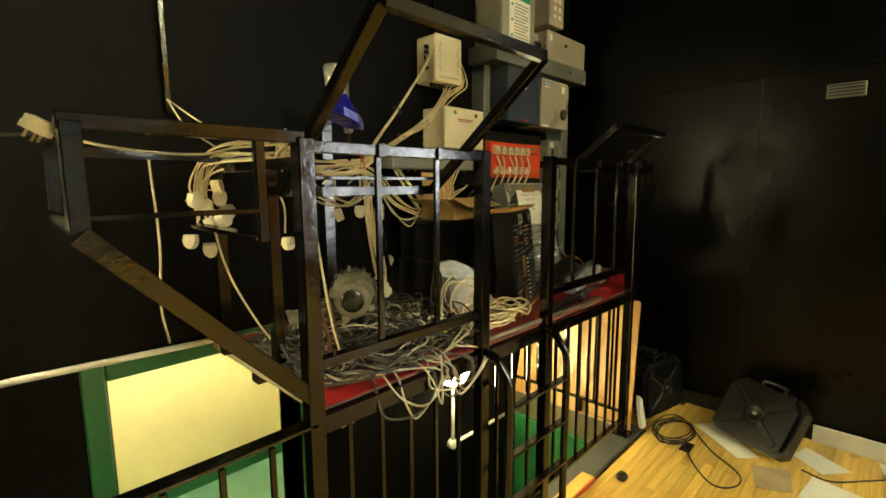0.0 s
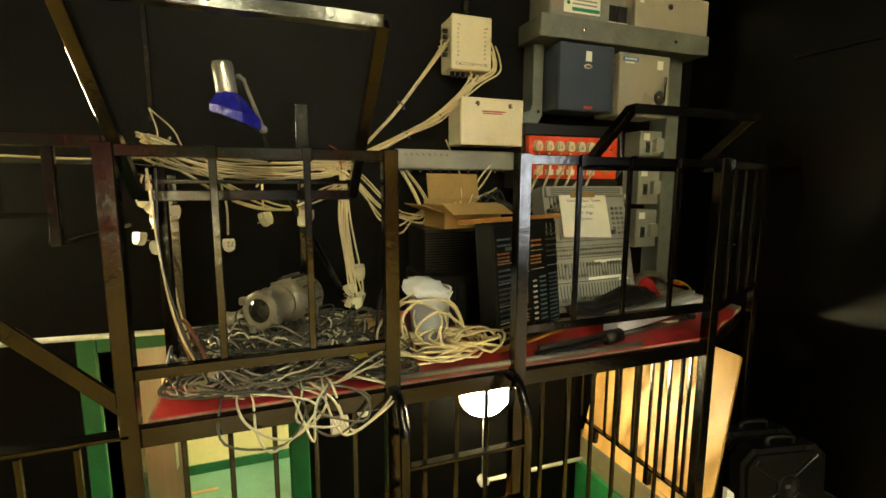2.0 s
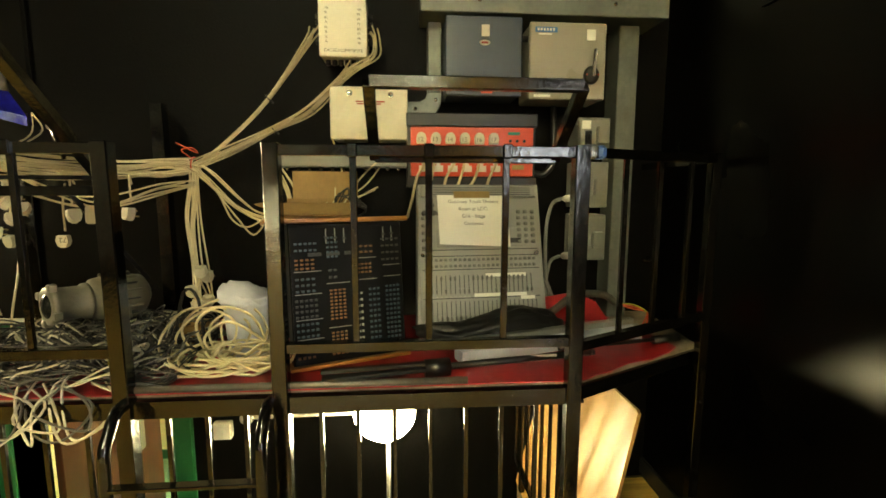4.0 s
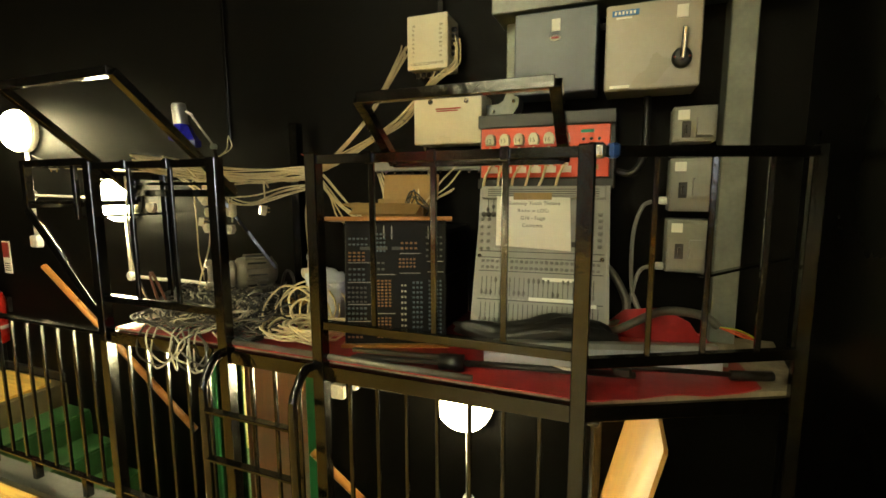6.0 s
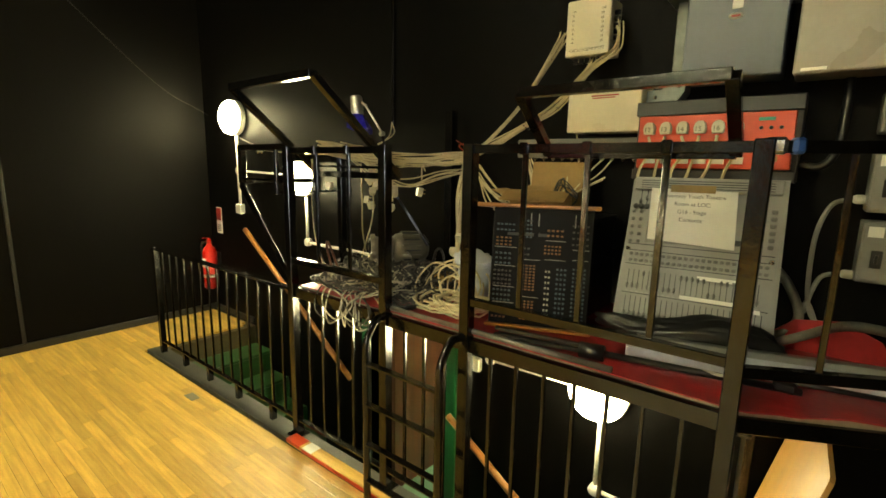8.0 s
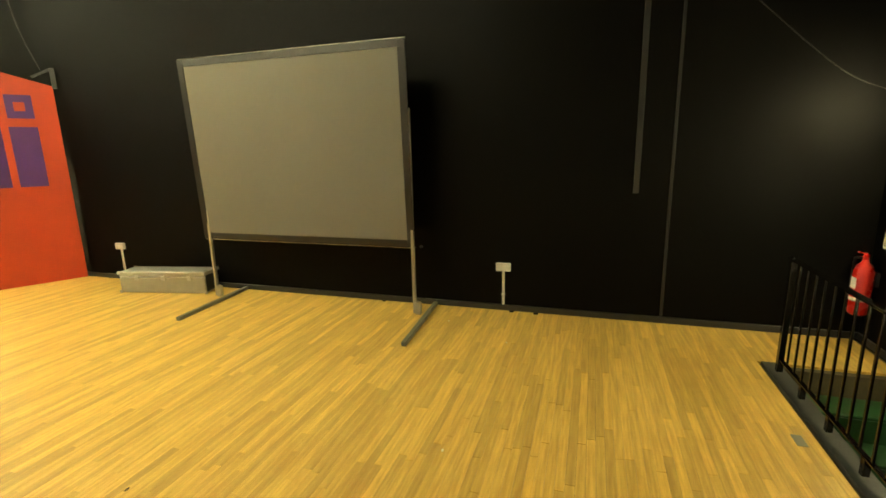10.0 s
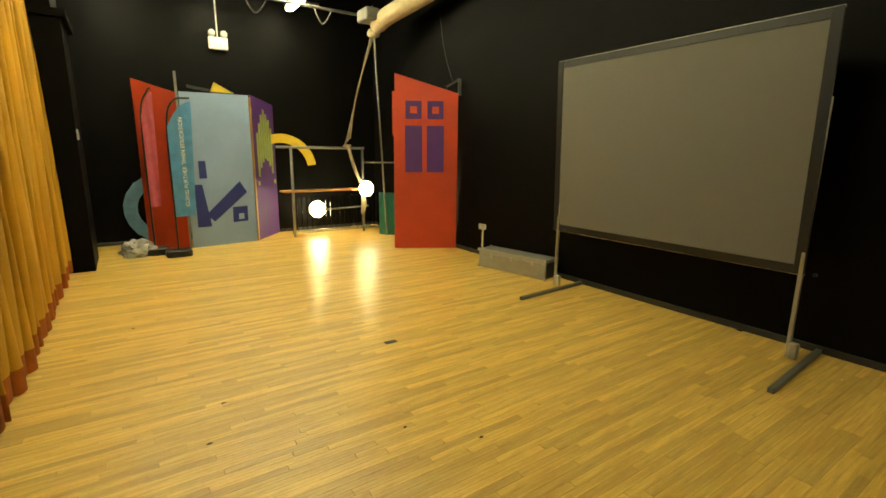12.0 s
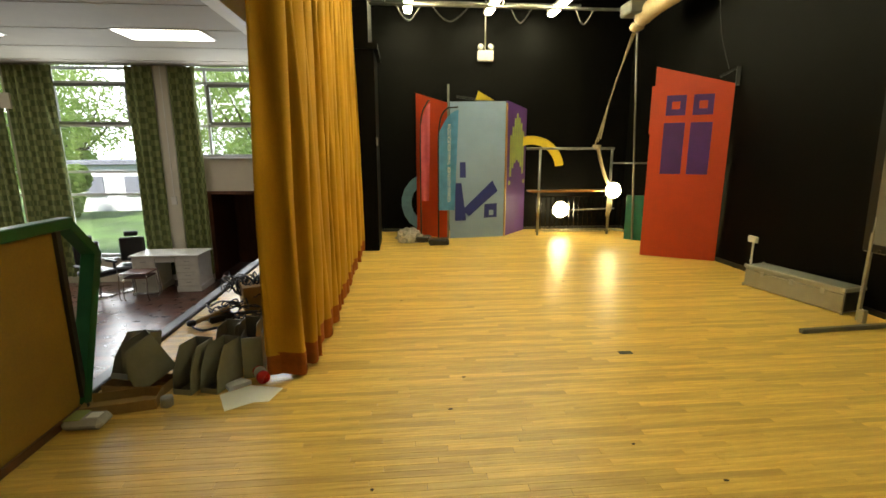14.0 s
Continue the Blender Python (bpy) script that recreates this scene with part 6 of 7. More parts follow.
shape([(0.10, 0.34), (0.32, 0.34), (0.30, 0.52), (0.22, 1.06), (0.10, 1.06)], M_navy, "letter_shape", FB)
shape([(0.24, 0.54), (0.38, 0.42), (0.95, 0.90), (0.84, 1.10)], M_navy, "letter_shape", FB)
shape([(0.68, 0.38), (0.94, 0.39), (0.94, 0.66), (0.69, 0.65)], M_navy, "letter_shape", FB)
shape([(0.78, 0.43), (0.87, 0.43), (0.87, 0.53), (0.78, 0.53)], M_paleblue, "letter_hole", FB, 0.028)
shape([(0.19, 1.16), (0.31, 1.16), (0.30, 1.45), (0.19, 1.45)], M_navy, "letter_shape", FB)
PB = Matrix.Translation((2.37, -9.215, 0)) @ Matrix.Rotation(math.atan2(-0.74, -0.58), 4, "Z") @ Matrix.Rotation(radians(90), 4, "X")
part("side_panel", MB().prism([(0, 0), (0.93, 0.0), (0.93, 2.50), (0, 2.59)], 0.02, PB), M_purple, t, "purple painted side")
part("corner_strip", MB().prism([(-0.025, 0), (0.025, 0), (0.025, 2.54), (-0.025, 2.54)], 0.03, PB), M_ply, t)
for k in range(7):
    x = 0.16 + k * 0.095
    top_ = (1.95, 2.12, 2.28, 2.38, 2.30, 2.2, 2.05)[k]
    low_ = (1.16, 1.32, 1.42, 1.48, 1.44, 1.34, 1.2)[k]
    shape([(x, low_), (x + 0.075, low_), (x + 0.075, top_), (x, top_)], M_lime, "lime_bar", PB)
for x in (0.12, 0.8):
    shape([(x, 1.0), (x + 0.08, 1.0), (x + 0.08, 1.08), (x, 1.08)], M_lime, "lime_dot", PB)
RB = Matrix.Translation((4.06, -9.50, 0)) @ Matrix.Rotation(math.atan2(0.43, -0.58), 4, "Z") @ Matrix.Rotation(radians(90), 4, "X")
part("red_panel", MB().prism([(0, 0), (0.72, 0.0), (0.72, 2.52), (0, 2.74)], 0.02, RB), M_red_flat, t, "red painted side")
part("post", MB().bar((3.49, -9.03, 0), (3.49, -9.03, 2.84), 0.035), M_galv, t)
part("top_brace", MB().bar((3.30, -9.3, 2.66), (2.9, -9.4, 2.62), 0.04).bar((2.9, -9.4, 2.60), (2.3, -9.5, 2.56), 0.05), M_skirt, t)
part("yellow_wedge", MB().prism([(0, 0), (0.36, 0), (0.06, 0.16)], 0.05, Matrix.Translation((2.95, -9.35, 2.6)) @ Matrix.Rotation(radians(180), 4, "Z") @ Matrix.Rotation(radians(90), 4, "X")), M_yellow, t)


def arc(cx, y, cz, r0, r1, a0, a1, m_=18):
    pts = [(r1 * math.cos(a), r1 * math.sin(a)) for a in np.linspace(a0, a1, m_)] + [(r0 * math.cos(a), r0 * math.sin(a)) for a in np.linspace(a1, a0, m_)]
    return MB().prism(pts, 0.025, Matrix.Translation((cx, y, cz)) @ FRONT)


solid("letter_cutout", arc(1.69, -9.80, 1.27, 0.52, 0.69, radians(60), radians(172)), M_yellow, "yellow painted curved cut-out leaning on the wall", "cut-out", group="painted cut-outs")
solid("letter_cutout", arc(3.78, -9.58, 0.64, 0.40, 0.60, radians(-60), radians(235)), mat("blue_cutout_paint", (0.14, 0.30, 0.46), 0.5), "pale blue ring cut-out leaning on the wall", "cut-out", group="painted cut-outs")
# feather flags


def flag(x, y, w_, h, z0, fab, label, lean, text=""):
    t = thing("feather_flag", label, "flag", at=(x, y, 0))
    part("base", MB().box((0, 0, 0.055), (0.36, 0.24, 0.11), 0.02), M_dark, t)
    pts = smooth_path([(0, 0, 0.1), (0.0, 0, 0.9), (-0.01 * lean, 0, z0 + h * 0.8), (-0.12 * lean, 0, z0 + h), (-w_ * lean, 0, z0 + h * 1.03)], 5)
    part("pole", MB().tube(pts, 0.014, 8), M_dark, t)
    n_, rows_ = 6, 14
    vs = []
    for j in range(rows_ + 1):
        f_ = j / rows_
        for i in range(n_ + 1):
            g_ = i / n_
            topz = h * (1 - 0.22 * (1 - g_) ** 2)
            vs.append((-lean * (0.01 + g_ * w_ * (0.8 + 0.2 * f_)), 0.02 + 0.02 * math.sin(g_ * 7 + f_ * 3), z0 + f_ * topz))
    q = len(vs)
    vs += [(a, b_ - 0.004, c_) for a, b_, c_ in vs]
    fs = []
    for j in range(rows_):
        for i in range(n_):
            a = j * (n_ + 1) + i
            fs += [(a, a + 1, a + n_ + 2, a + n_ + 1), (q + a + n_ + 1, q + a + n_ + 2, q + a + 1, q + a)]
    part("fabric", MB().add(vs, fs, True), fab, t)
    zt = z0 + 0.15
    for word in text.split():
        wd = words(word, 0.078, Matrix.Translation((-lean * (w_ * 0.62), 0.05, zt)) @ Matrix.Rotation(radians(180), 4, "Z") @ FRONT @ Matrix.Rotation(radians(90), 4, "Z"), M_paper, t)
        zt += max(v.co.x for v in wd.data.vertices) + 0.03
    return t


flag(3.72, -8.45, 0.34, 1.72, 0.62, M_sky_fab, "sky blue feather flag on a black base", 1.0, "GOING FURTHER THAN EDUCATION")
fl = flag(4.02, -8.75, 0.17, 1.72, 0.76, M_pink, "pink feather flag on a black base", 1.0)
bag = bmesh.new()
bmesh.ops.create_icosphere(bag, subdivisions=4, radius=1)
for v in bag.verts:
    q = noise.noise(v.co * 3.2) + 0.5 * noise.noise(v.co * 8)
    v.co = Vector((v.co.x * 0.22 * (1 + 0.35 * q), v.co.y * 0.15 * (1 + 0.35 * q), max(-0.5, v.co.z) * 0.17 * (1 + 0.3 * q) + 0.085))
me = bpy.data.meshes.new("plastic_bag")
bag.to_mesh(me)
bag.free()
me.materials.append(M_plastic_bag)
pb = tagged(new("plastic_bag", me), "crumpled clear plastic bag on the floor", "plastic bag")
pb.location = (4.25, -8.75, 0.0)

# south stair well rails, lamps, shelf and ropes
t = thing("stair_railing", "black steel railing round the far stair well", "railing")
part("top_rail", MB().bar((-0.2, -9.3, 0.76), (1.72, -9.3, 0.76), 0.04, 0.012), M_steel, t)
part("bottom_rail", MB().bar((-0.2, -9.3, 0.05), (1.72, -9.3, 0.05), 0.03, 0.012), M_galv, t)
for k in range(20):
    x = -0.15 + k * 0.097
    part("baluster", MB().bar((x, -9.3, 0.05), (x, -9.3, 0.76), 0.014), M_steel, t)
t = thing("pipe_frame", "grey scaffold pipe frame with a wooden shelf", "pipe frame")
for x in (1.68, 0.24):
    part("post", MB().tube([(x, -9.21, 0), (x, -9.21, 1.70)], 0.024, 10), M_galv, t)
part("post", MB().tube([(-0.05, -8.6, 0), (-0.05, -8.6, 0.5)], 0.02, 8), M_galv, t)
part("top_pipe", MB().tube([(1.95, -9.21, 1.70), (0.2, -9.21, 1.70)], 0.024, 10), M_galv, t)
part("side_pipe", MB().tube([(0.24, -9.21, 1.42), (-0.5, -8.9, 1.42)], 0.016, 8), M_galv, t)
part("low_pipe", MB().tube([(1.68, -9.21, 0.1), (0.24, -9.21, 0.1)], 0.018, 8), M_galv, t)
part("low_pipe", MB().tube([(0.24, -9.21, 0.12), (-0.1, -8.6, 0.12)], 0.018, 8), M_galv, t)
part("shelf", MB().box((1.06, -9.3, 0.875), (1.62, 0.28, 0.03), 0.004), M_oak, t, "narrow wooden shelf")
part("mid_pipe", MB().tube([(1.4, -9.26, 0.48), (0.1, -9.26, 0.52)], 0.014, 8), M_galv, t)


def globe_lamp(x, y, z, r):
    t = thing("bulkhead_lamp", "round glass bulkhead lamp, lit, by the far stairs", "wall lamp", "far bulkhead lamps", at=(x, y, z))
    part("glass", MB().lathe([(0.01, -r), (r * 0.5, -r * 0.87), (r * 0.87, -r * 0.5), (r, 0), (r * 0.87, r * 0.5), (r * 0.5, r * 0.87), (0.01, r)], Matrix.Diagonal((1, 0.6, 1, 1)), 24), M_lamp, t, "glowing opal glass")
    part("base", MB().lathe([(r * 0.6, 0), (r * 0.6, 0.1)], Matrix.Translation((0, -r * 0.35, 0)) @ Matrix.Rotation(radians(90), 4, "X"), 16), M_white_plastic, t)
    return t


globe_lamp(1.10, -9.56, 0.47, 0.165)
globe_lamp(0.26, -9.0, 0.90, 0.15)
solid("lamp_bracket", MB().bar((1.10, SY, 0.47), (1.10, -9.66, 0.47), 0.06), M_steel, "black bracket carrying the lamp from the wall", "bracket")
solid("lamp_bracket", MB().bar((0.26, -9.23, 0.90), (0.26, -9.08, 0.90), 0.05), M_steel, "black bracket carrying the lamp on the pipe", "bracket")
for k, dx in enumerate((0.0, 0.05, 0.1)):
    solid("hoist_rope", MB().tube(smooth_path([(0.32 - dx * 0.6, -8.5, 3.75), (0.47 + dx * 0.1, -8.82, 2.77), (0.62 - dx, -9.15, 1.78 + dx)], 6), 0.010, 6), M_rope, "slack hoisting rope running up to the ceiling", "rope", group="hoisting ropes")
solid("hoist_rope", MB().tube(smooth_path([(0.55, -9.18, 1.75), (0.50, -9.15, 1.5), (0.40, -9.14, 1.2), (0.30, -9.12, 0.98)], 6), 0.035, 8), M_rope, "thick rope end hanging from the pipe", "rope", group="hoisting ropes")
for k in range(4):
    solid("rope_tail", MB().tube(smooth_path([(0.24 + 0.02 * k, -9.14, 0.9), (0.22 + 0.03 * k, -9.12, 0.6), (0.26 + 0.02 * k, -9.13, 0.38)], 5), 0.01, 6), M_rope, "rope tail hanging below the lamp", "rope", group="hoisting ropes")
coil("rope_knot", 0.56, -9.2, 1.68, 0.06, 3, 0.014, M_rope, 3, "rope knotted round the pipe", 1.0, 0.06)
solid("drop_pole", MB().tube([(0.30, -8.5, 4.2), (0.06, -8.5, 0.0)], 0.018, 8), M_galv, "thin grey pole from ceiling to floor", "pole")
cr = thing("canvas_roll", "rolled cream canvas slung under the ceiling", "canvas roll")
part("roll", MB().tube(smooth_path([(0.28, -8.45, 3.78), (0.24, -8.2, 3.92), (0.1, -7.4, 4.05), (-0.05, -6.0, 4.2), (-0.15, -4.5, 4.3)], 6), [0.06] + [0.11] * 2 + [0.15] * 20 + [0.14] * 2, 16), M_canvas, cr)
part("knot", MB().lathe([(0.04, -0.08), (0.11, -0.05), (0.12, 0.0), (0.09, 0.06), (0.03, 0.09)], Matrix.Translation((0.29, -8.48, 3.74)), 14), M_rope, cr)
for y_ in (-7.0, -5.2):
    part("sling", MB().bar((0.0, y_, 4.15), (0.0, y_, TOP), 0.02), M_steel, cr)
solid("hanging_wire", MB().tube(smooth_path([(-0.3, -7.2, 3.9), (-0.33, -7.1, 3.3), (-0.36, -6.9, 2.8)], 5), 0.006, 5), M_black_cable, "thin dark wire hanging to the red flat", "wire")
# emergency light
t = thing("emergency_light", "white twin-spot emergency light on the end wall", "emergency light", at=(2.67, SY, 3.50))
part("box", MB().box((0, 0.06, 0), (0.31, 0.1, 0.2), 0.01), M_white_plastic, t)
for s_ in (-0.1, 0.1):
    part("spot", MB().lathe([(0.03, -0.02), (0.055, 0.0), (0.06, 0.04), (0.05, 0.05), (0.01, 0.052)], Matrix.Translation((s_, 0.06, 0.16)) @ Matrix.Rotation(radians(-90), 4, "X"), 18), M_silver, t)
part("conduit", MB().tube([(0, 0.03, 0.1), (0, 0.03, 1.3)], 0.012, 8), M_white_plastic, t)
# ceiling pipes and slung cables
t = thing("lighting_bar", "grey lighting pipe below the ceiling", "lighting bar")
part("pipe", MB().tube([(0.2, -8.55, 4.02), (4.9, -8.55, 4.02)], 0.024, 10), M_galv, t)
part("pipe", MB().tube([(1.0, -9.3, 4.28), (4.9, -9.3, 4.28)], 0.03, 10), M_galv, t)
for x in (0.5, 2.6, 4.6):
    part("hanger", MB().bar((x, -8.55, 4.02), (x, -8.55, TOP), 0.02), M_steel, t)
for x, w_ in ((4.2, 0.4), (3.5, 0.6), (2.3, 0.35), (1.2, 0.3)):
    solid("slung_cable", MB().tube(smooth_path([(x + w_ / 2, -8.55, 4.0), (x + w_ / 4, -8.56, 3.84), (x, -8.57, 3.78), (x - w_ / 4, -8.56, 3.86), (x - w_ / 2, -8.55, 4.0)], 5), 0.012, 6), M_grey_cable, "cable slung in loops from the lighting bar", "cable", group="slung cables")
t = thing("stage_projector", "pale grey boxed lantern under the lighting bar", "stage light", at=(0.45, -8.35, 3.93))
part("body", MB().box((0, 0, 0.05), (0.26, 0.4, 0.2), 0.02), M_grey_metal, t)
part("clamp", MB().bar((0, -0.2, 0.12), (0, -0.2, 0.2), 0.04), M_steel, t)
t = thing("wall_switch", "white switch plate on the black pier", "light switch")
part("plate", B(4.74, 4.762, -8.085, -8.0, 1.74, 1.87, 0.004), M_white_plastic, t)
part("rocker", B(4.735, 4.74, -8.06, -8.025, 1.78, 1.83), M_white_plastic, t)

# ---- gold stage curtain ----
def curtain(y0, y1, z0, z1, x0, folds, amp, seed):
    rr = random.Random(seed)
    n_, rows_ = folds * 14, 22
    ph = [rr.uniform(0.6, 1.3) for _ in range(folds + 1)]
    sheet_ = MB()
    hem = MB()
    grid = []
    for j in range(rows_ + 1):
        f_ = j / rows_
        row = []
        for i in range(n_ + 1):
            g_ = i / n_ * folds
            k_ = int(min(g_, folds - 1e-6))
            a_ = amp * (ph[k_] * (1 - (g_ - k_)) + ph[k_ + 1] * (g_ - k_)) * (0.55 + 0.45 * (1 - f_))
            y_ = y0 + (y1 - y0) * i / n_ + 0.03 * math.sin(g_ * 2 * math.pi * 2) + 0.02 * math.sin(g_ * 3 + f_ * 2)
            wv = math.sin(2 * math.pi * g_ + 0.5 * math.sin(f_ * 4 + k_))
            x_ = x0 + a_ * (abs(wv) ** 0.75 * (1 if wv > 0 else -1)) + 0.02 * math.sin(g_ * 9 + f_ * 6)
            z_ = z0 + (z1 - z0) * f_ + (0.015 * math.sin(g_ * 6.28 + 1) if j == 0 else 0)
            row.append((x_, y_, z_))
        grid.append(row)
    return grid


def cloth(grid, j0, j1, th=0.006):
    mb, w_ = MB(), len(grid[0])
    vs = [p for row in grid[j0:j1 + 1] for p in row]
    q = len(vs)
    vs += [(x + th, y, z) for x, y, z in vs]
    fs = []
    for j in range(j1 - j0):
        for i in range(w_ - 1):
            a = j * w_ + i
            fs += [(a, a + w_, a + w_ + 1, a + 1), (q + a + 1, q + a + w_ + 1, q + a + w_, q + a)]
        for i in (0, w_ - 1):
            a = j * w_ + i
            fs.append((a, a + w_, q + a + w_, q + a))
    return mb.add(vs, fs, True)


t = thing("stage_curtain", "heavy gold velvet stage curtain drawn half open", "curtain")
g = curtain(-3.36, -7.9, 0.03, 4.1, 5.10, 25, 0.085, 6)
for row in g:
    for i, (x, y, z) in enumerate(row):
        e_ = max(0.0, 1 - i / 24)
        row[i] = (x + 0.13 * e_ ** 1.6 + 0.03 * max(0, 1 - (-y - 3.4) / 0.8), y - 0.08 * e_ ** 2, z)
low = [[(x, y, 0.03 + (z - 0.03) * 0.0 + 0.16 * k) for (x, y, z) in g[0]] for k in (0, 1)]
low[0] = g[0]
part("hem", cloth(low, 0, 1), M_curtain_hem, t, "rust brown hem")
g[0] = low[1]
part("drape", cloth(g, 0, 22), M_curtain, t)
t2 = thing("curtain_track", "grey curtain track with rings", "curtain track")
part("track", B(4.9, 4.96, -7.9, -0.7, 4.14, 4.2, 0.005), M_galv, t2)
for k in range(30):
    y = -3.5 - k * 0.15
    part("ring", MB().tube([(4.93, y + 0.03 * math.cos(a), 4.12 + 0.03 * math.sin(a)) for a in np.linspace(0, 6.28, 9)[:-1]], 0.006, 5, True), M_galv, t2)
for y in (-7.8, -4.3, -0.8):
    part("hanger", MB().bar((4.93, y, 4.2), (4.93, y, TOP), 0.02), M_steel, t2)

# ---- things at the stage edge ----
M_gold_board = mat("gold_brown_fabric_board", (0.34, 0.19, 0.02), 0.65, var=0.12, scale=2)
M_file = mat("olive_grey_card", (0.25, 0.24, 0.17), 0.6, var=0.08, bump=0.04)
t = thing("stage_barrier", "gold panel in a green painted frame along the stage edge", "scenery flat")
part("panel", B(6.43, 6.46, -3.12, -0.64, 0.02, 1.17, 0.003), M_gold_board, t)
part("top_rail", B(6.40, 6.49, -3.26, -0.64, 1.17, 1.24, 0.006), M_green, t)
part("end_rail", MB().bar((6.445, -3.23, 1.20), (6.445, -3.45, 0.97), 0.09, 0.06).bar((6.445, -3.45, 0.99), (6.445, -3.12, 0.05), 0.09, 0.07), M_green, t)
part("inner_edge", MB().bar((6.43, -3.12, 1.17), (6.43, -3.12, 0.02), 0.05, 0.04), M_skirt, t)
part("bottom_rail", B(6.41, 6.48, -3.12, -0.64, 0.0, 0.05, 0.004), M_wood_dark, t)


def magazine_file(x, y, rz, tilt=0, z=0.0):
    t = thing("magazine_file", "olive grey card magazine file standing empty", "magazine file", "magazine files")
    t.matrix_basis = Matrix.Translation((x, y, z)) @ Matrix.Rotation(radians(rz), 4, "Z") @ Matrix.Rotation(radians(tilt), 4, "Y")
    side = [(-0.14, 0), (0.14, 0), (0.125, 0.15), (0.035, 0.315), (-0.14, 0.315)]
    for yy in (-0.068, 0.065):
        part("side", MB().prism(side, 0.003, Matrix.Translation((0, yy, 0)) @ FRONT), M_file, t)
    part("back", MB().box((-0.1385, -0.003, 0.157), (0.003, 0.132, 0.315)), M_file, t)
    part("front", MB().box((0.1385, -0.003, 0.02), (0.003, 0.132, 0.04)), M_file, t)
    part("base", MB().box((0, -0.003, 0.0025), (0.274, 0.130, 0.004)), M_file, t)


for x, y, rz, tl in ((5.85, -3.40, 76, 0), (5.665, -3.40, 72, 0), (5.50, -3.62, -80, 0), (5.72, -3.74, 88, 0), (5.58, -3.80, 92, 0)):
    magazine_file(x, y, rz, tl)
magazine_file(6.13, -3.43, 40, 26, 0.065)
magazine_file(6.31, -3.50, 75, -16, 0.045)
t = thing("card_tray", "shallow brown cardboard tray on the floor", "cardboard tray", "cardboard trays")
t.matrix_basis = pose(6.21, -3.38, 0.0, 0, 0, -8)
for c_, s_ in (((0, 0, 0.004), (0.42, 0.2, 0.006)), ((0, -0.1, 0.035), (0.42, 0.004, 0.07)), ((0, 0.1, 0.035), (0.42, 0.004, 0.07)), ((-0.21, 0, 0.035), (0.004, 0.2, 0.07)), ((0.21, 0, 0.035), (0.004, 0.2, 0.07))):
    part("wall" if s_[2] > 0.01 else "base", MB().box(c_, s_), M_card, t)
copy_thing(t, pose(6.20, -3.15, 0.0, 0, 0, 12))
t = thing("wrapped_pack", "green and clear plastic wrapped pack on the floor", "pack", at=(6.29, -2.93, 0))
part("wrap", MB().box((0, 0, 0.035), (0.24, 0.15, 0.07), 0.028), M_plastic_bag, t)
part("green_print", MB().box((0.05, 0.0, 0.0715), (0.09, 0.12, 0.004), 0.001), M_lime, t)
part("label", MB().box((-0.05, 0.0, 0.0715), (0.07, 0.06, 0.003)), M_paper, t)
t = thing("cleaner_bottle", "white bottle with a red cap lying on the floor", "bottle")
t.matrix_basis = Matrix.Translation((5.43, -3.48, 0.045)) @ Matrix.Rotation(radians(-60), 4, "Z") @ Matrix.Rotation(radians(90), 4, "Y")
part("body", MB().lathe([(0.03, -0.08), (0.042, -0.07), (0.044, 0.05), (0.035, 0.07)], None, 20), M_paper, t)
part("cap", MB().lathe([(0.045, -0.12), (0.045, -0.08), (0.04, -0.075)], None, 20), M_ext_red, t)
part("band", MB().lathe([(0.0445, 0.0), (0.0445, 0.03)], None, 20), M_ext_red, t)
solid("tissue", MB().prism([(5.46, -3.38), (5.58, -3.28), (5.63, -3.34), (5.55, -3.43)], 0.03, pose(0, 0, 0.001)), M_cloth_white, "crumpled white tissue on the floor", "tissue")
solid("paper_sheet", MB().prism([(5.63, -3.24), (5.52, -3.02), (5.37, -3.12), (5.27, -3.12), (5.22, -3.30), (5.46, -3.36)][::-1], 0.002, pose(0, 0, 0.001)), M_paper, "torn white paper on the stage floor", "paper")
t = thing("tin", "small silver foil tin on the floor", "tin", at=(5.92, -3.13, 0))
part("body", MB().lathe([(0.035, 0), (0.038, 0.002), (0.038, 0.06), (0.035, 0.065)], None, 16), M_silver, t)
t = thing("equipment_heap", "heap of black cables, adapters and a carton", "cable heap")
for k in range(34):
    rr = random.Random(200 + k)
    cx, cy = rr.uniform(5.65, 6.28), rr.uniform(-5.5, -4.55)
    hill = 0.32 * max(0.0, 1 - ((cy + 5.25) / 0.45) ** 2)
    rad = rr.uniform(0.05, 0.2)
    pts = [(cx + rad * math.cos(i * 0.62 + k), cy + 0.8 * rad * math.sin(i * 0.62 + k), 0.008 + hill * rr.uniform(0.4, 1) + rr.uniform(0, 0.03)) for i in range(int(rr.uniform(9, 22)))]
    part("cable", MB().tube(smooth_path(pts, 3), 0.007, 5), M_black_cable if k % 4 else M_grey_cable, t)
part("carton", MB().box((5.9, -5.22, 0.13), (0.42, 0.36, 0.26), 0.004, Matrix.Rotation(radians(25), 4, "Z")), M_card, t)
part("adapter", MB().box((6.17, -4.76, 0.03), (0.24, 0.13, 0.06), 0.012, Matrix.Rotation(radians(35), 4, "Z")), M_dark, t)
part("adapter", MB().box((5.72, -4.95, 0.06), (0.22, 0.16, 0.1), 0.03), M_dark, t)
t = thing("microphone", "pale handheld microphone with a dark head", "microphone")
part("handle", MB().tube([(6.38, -4.6, 0.03), (6.12, -4.84, 0.09)], [0.02, 0.026], 12), M_card, t)
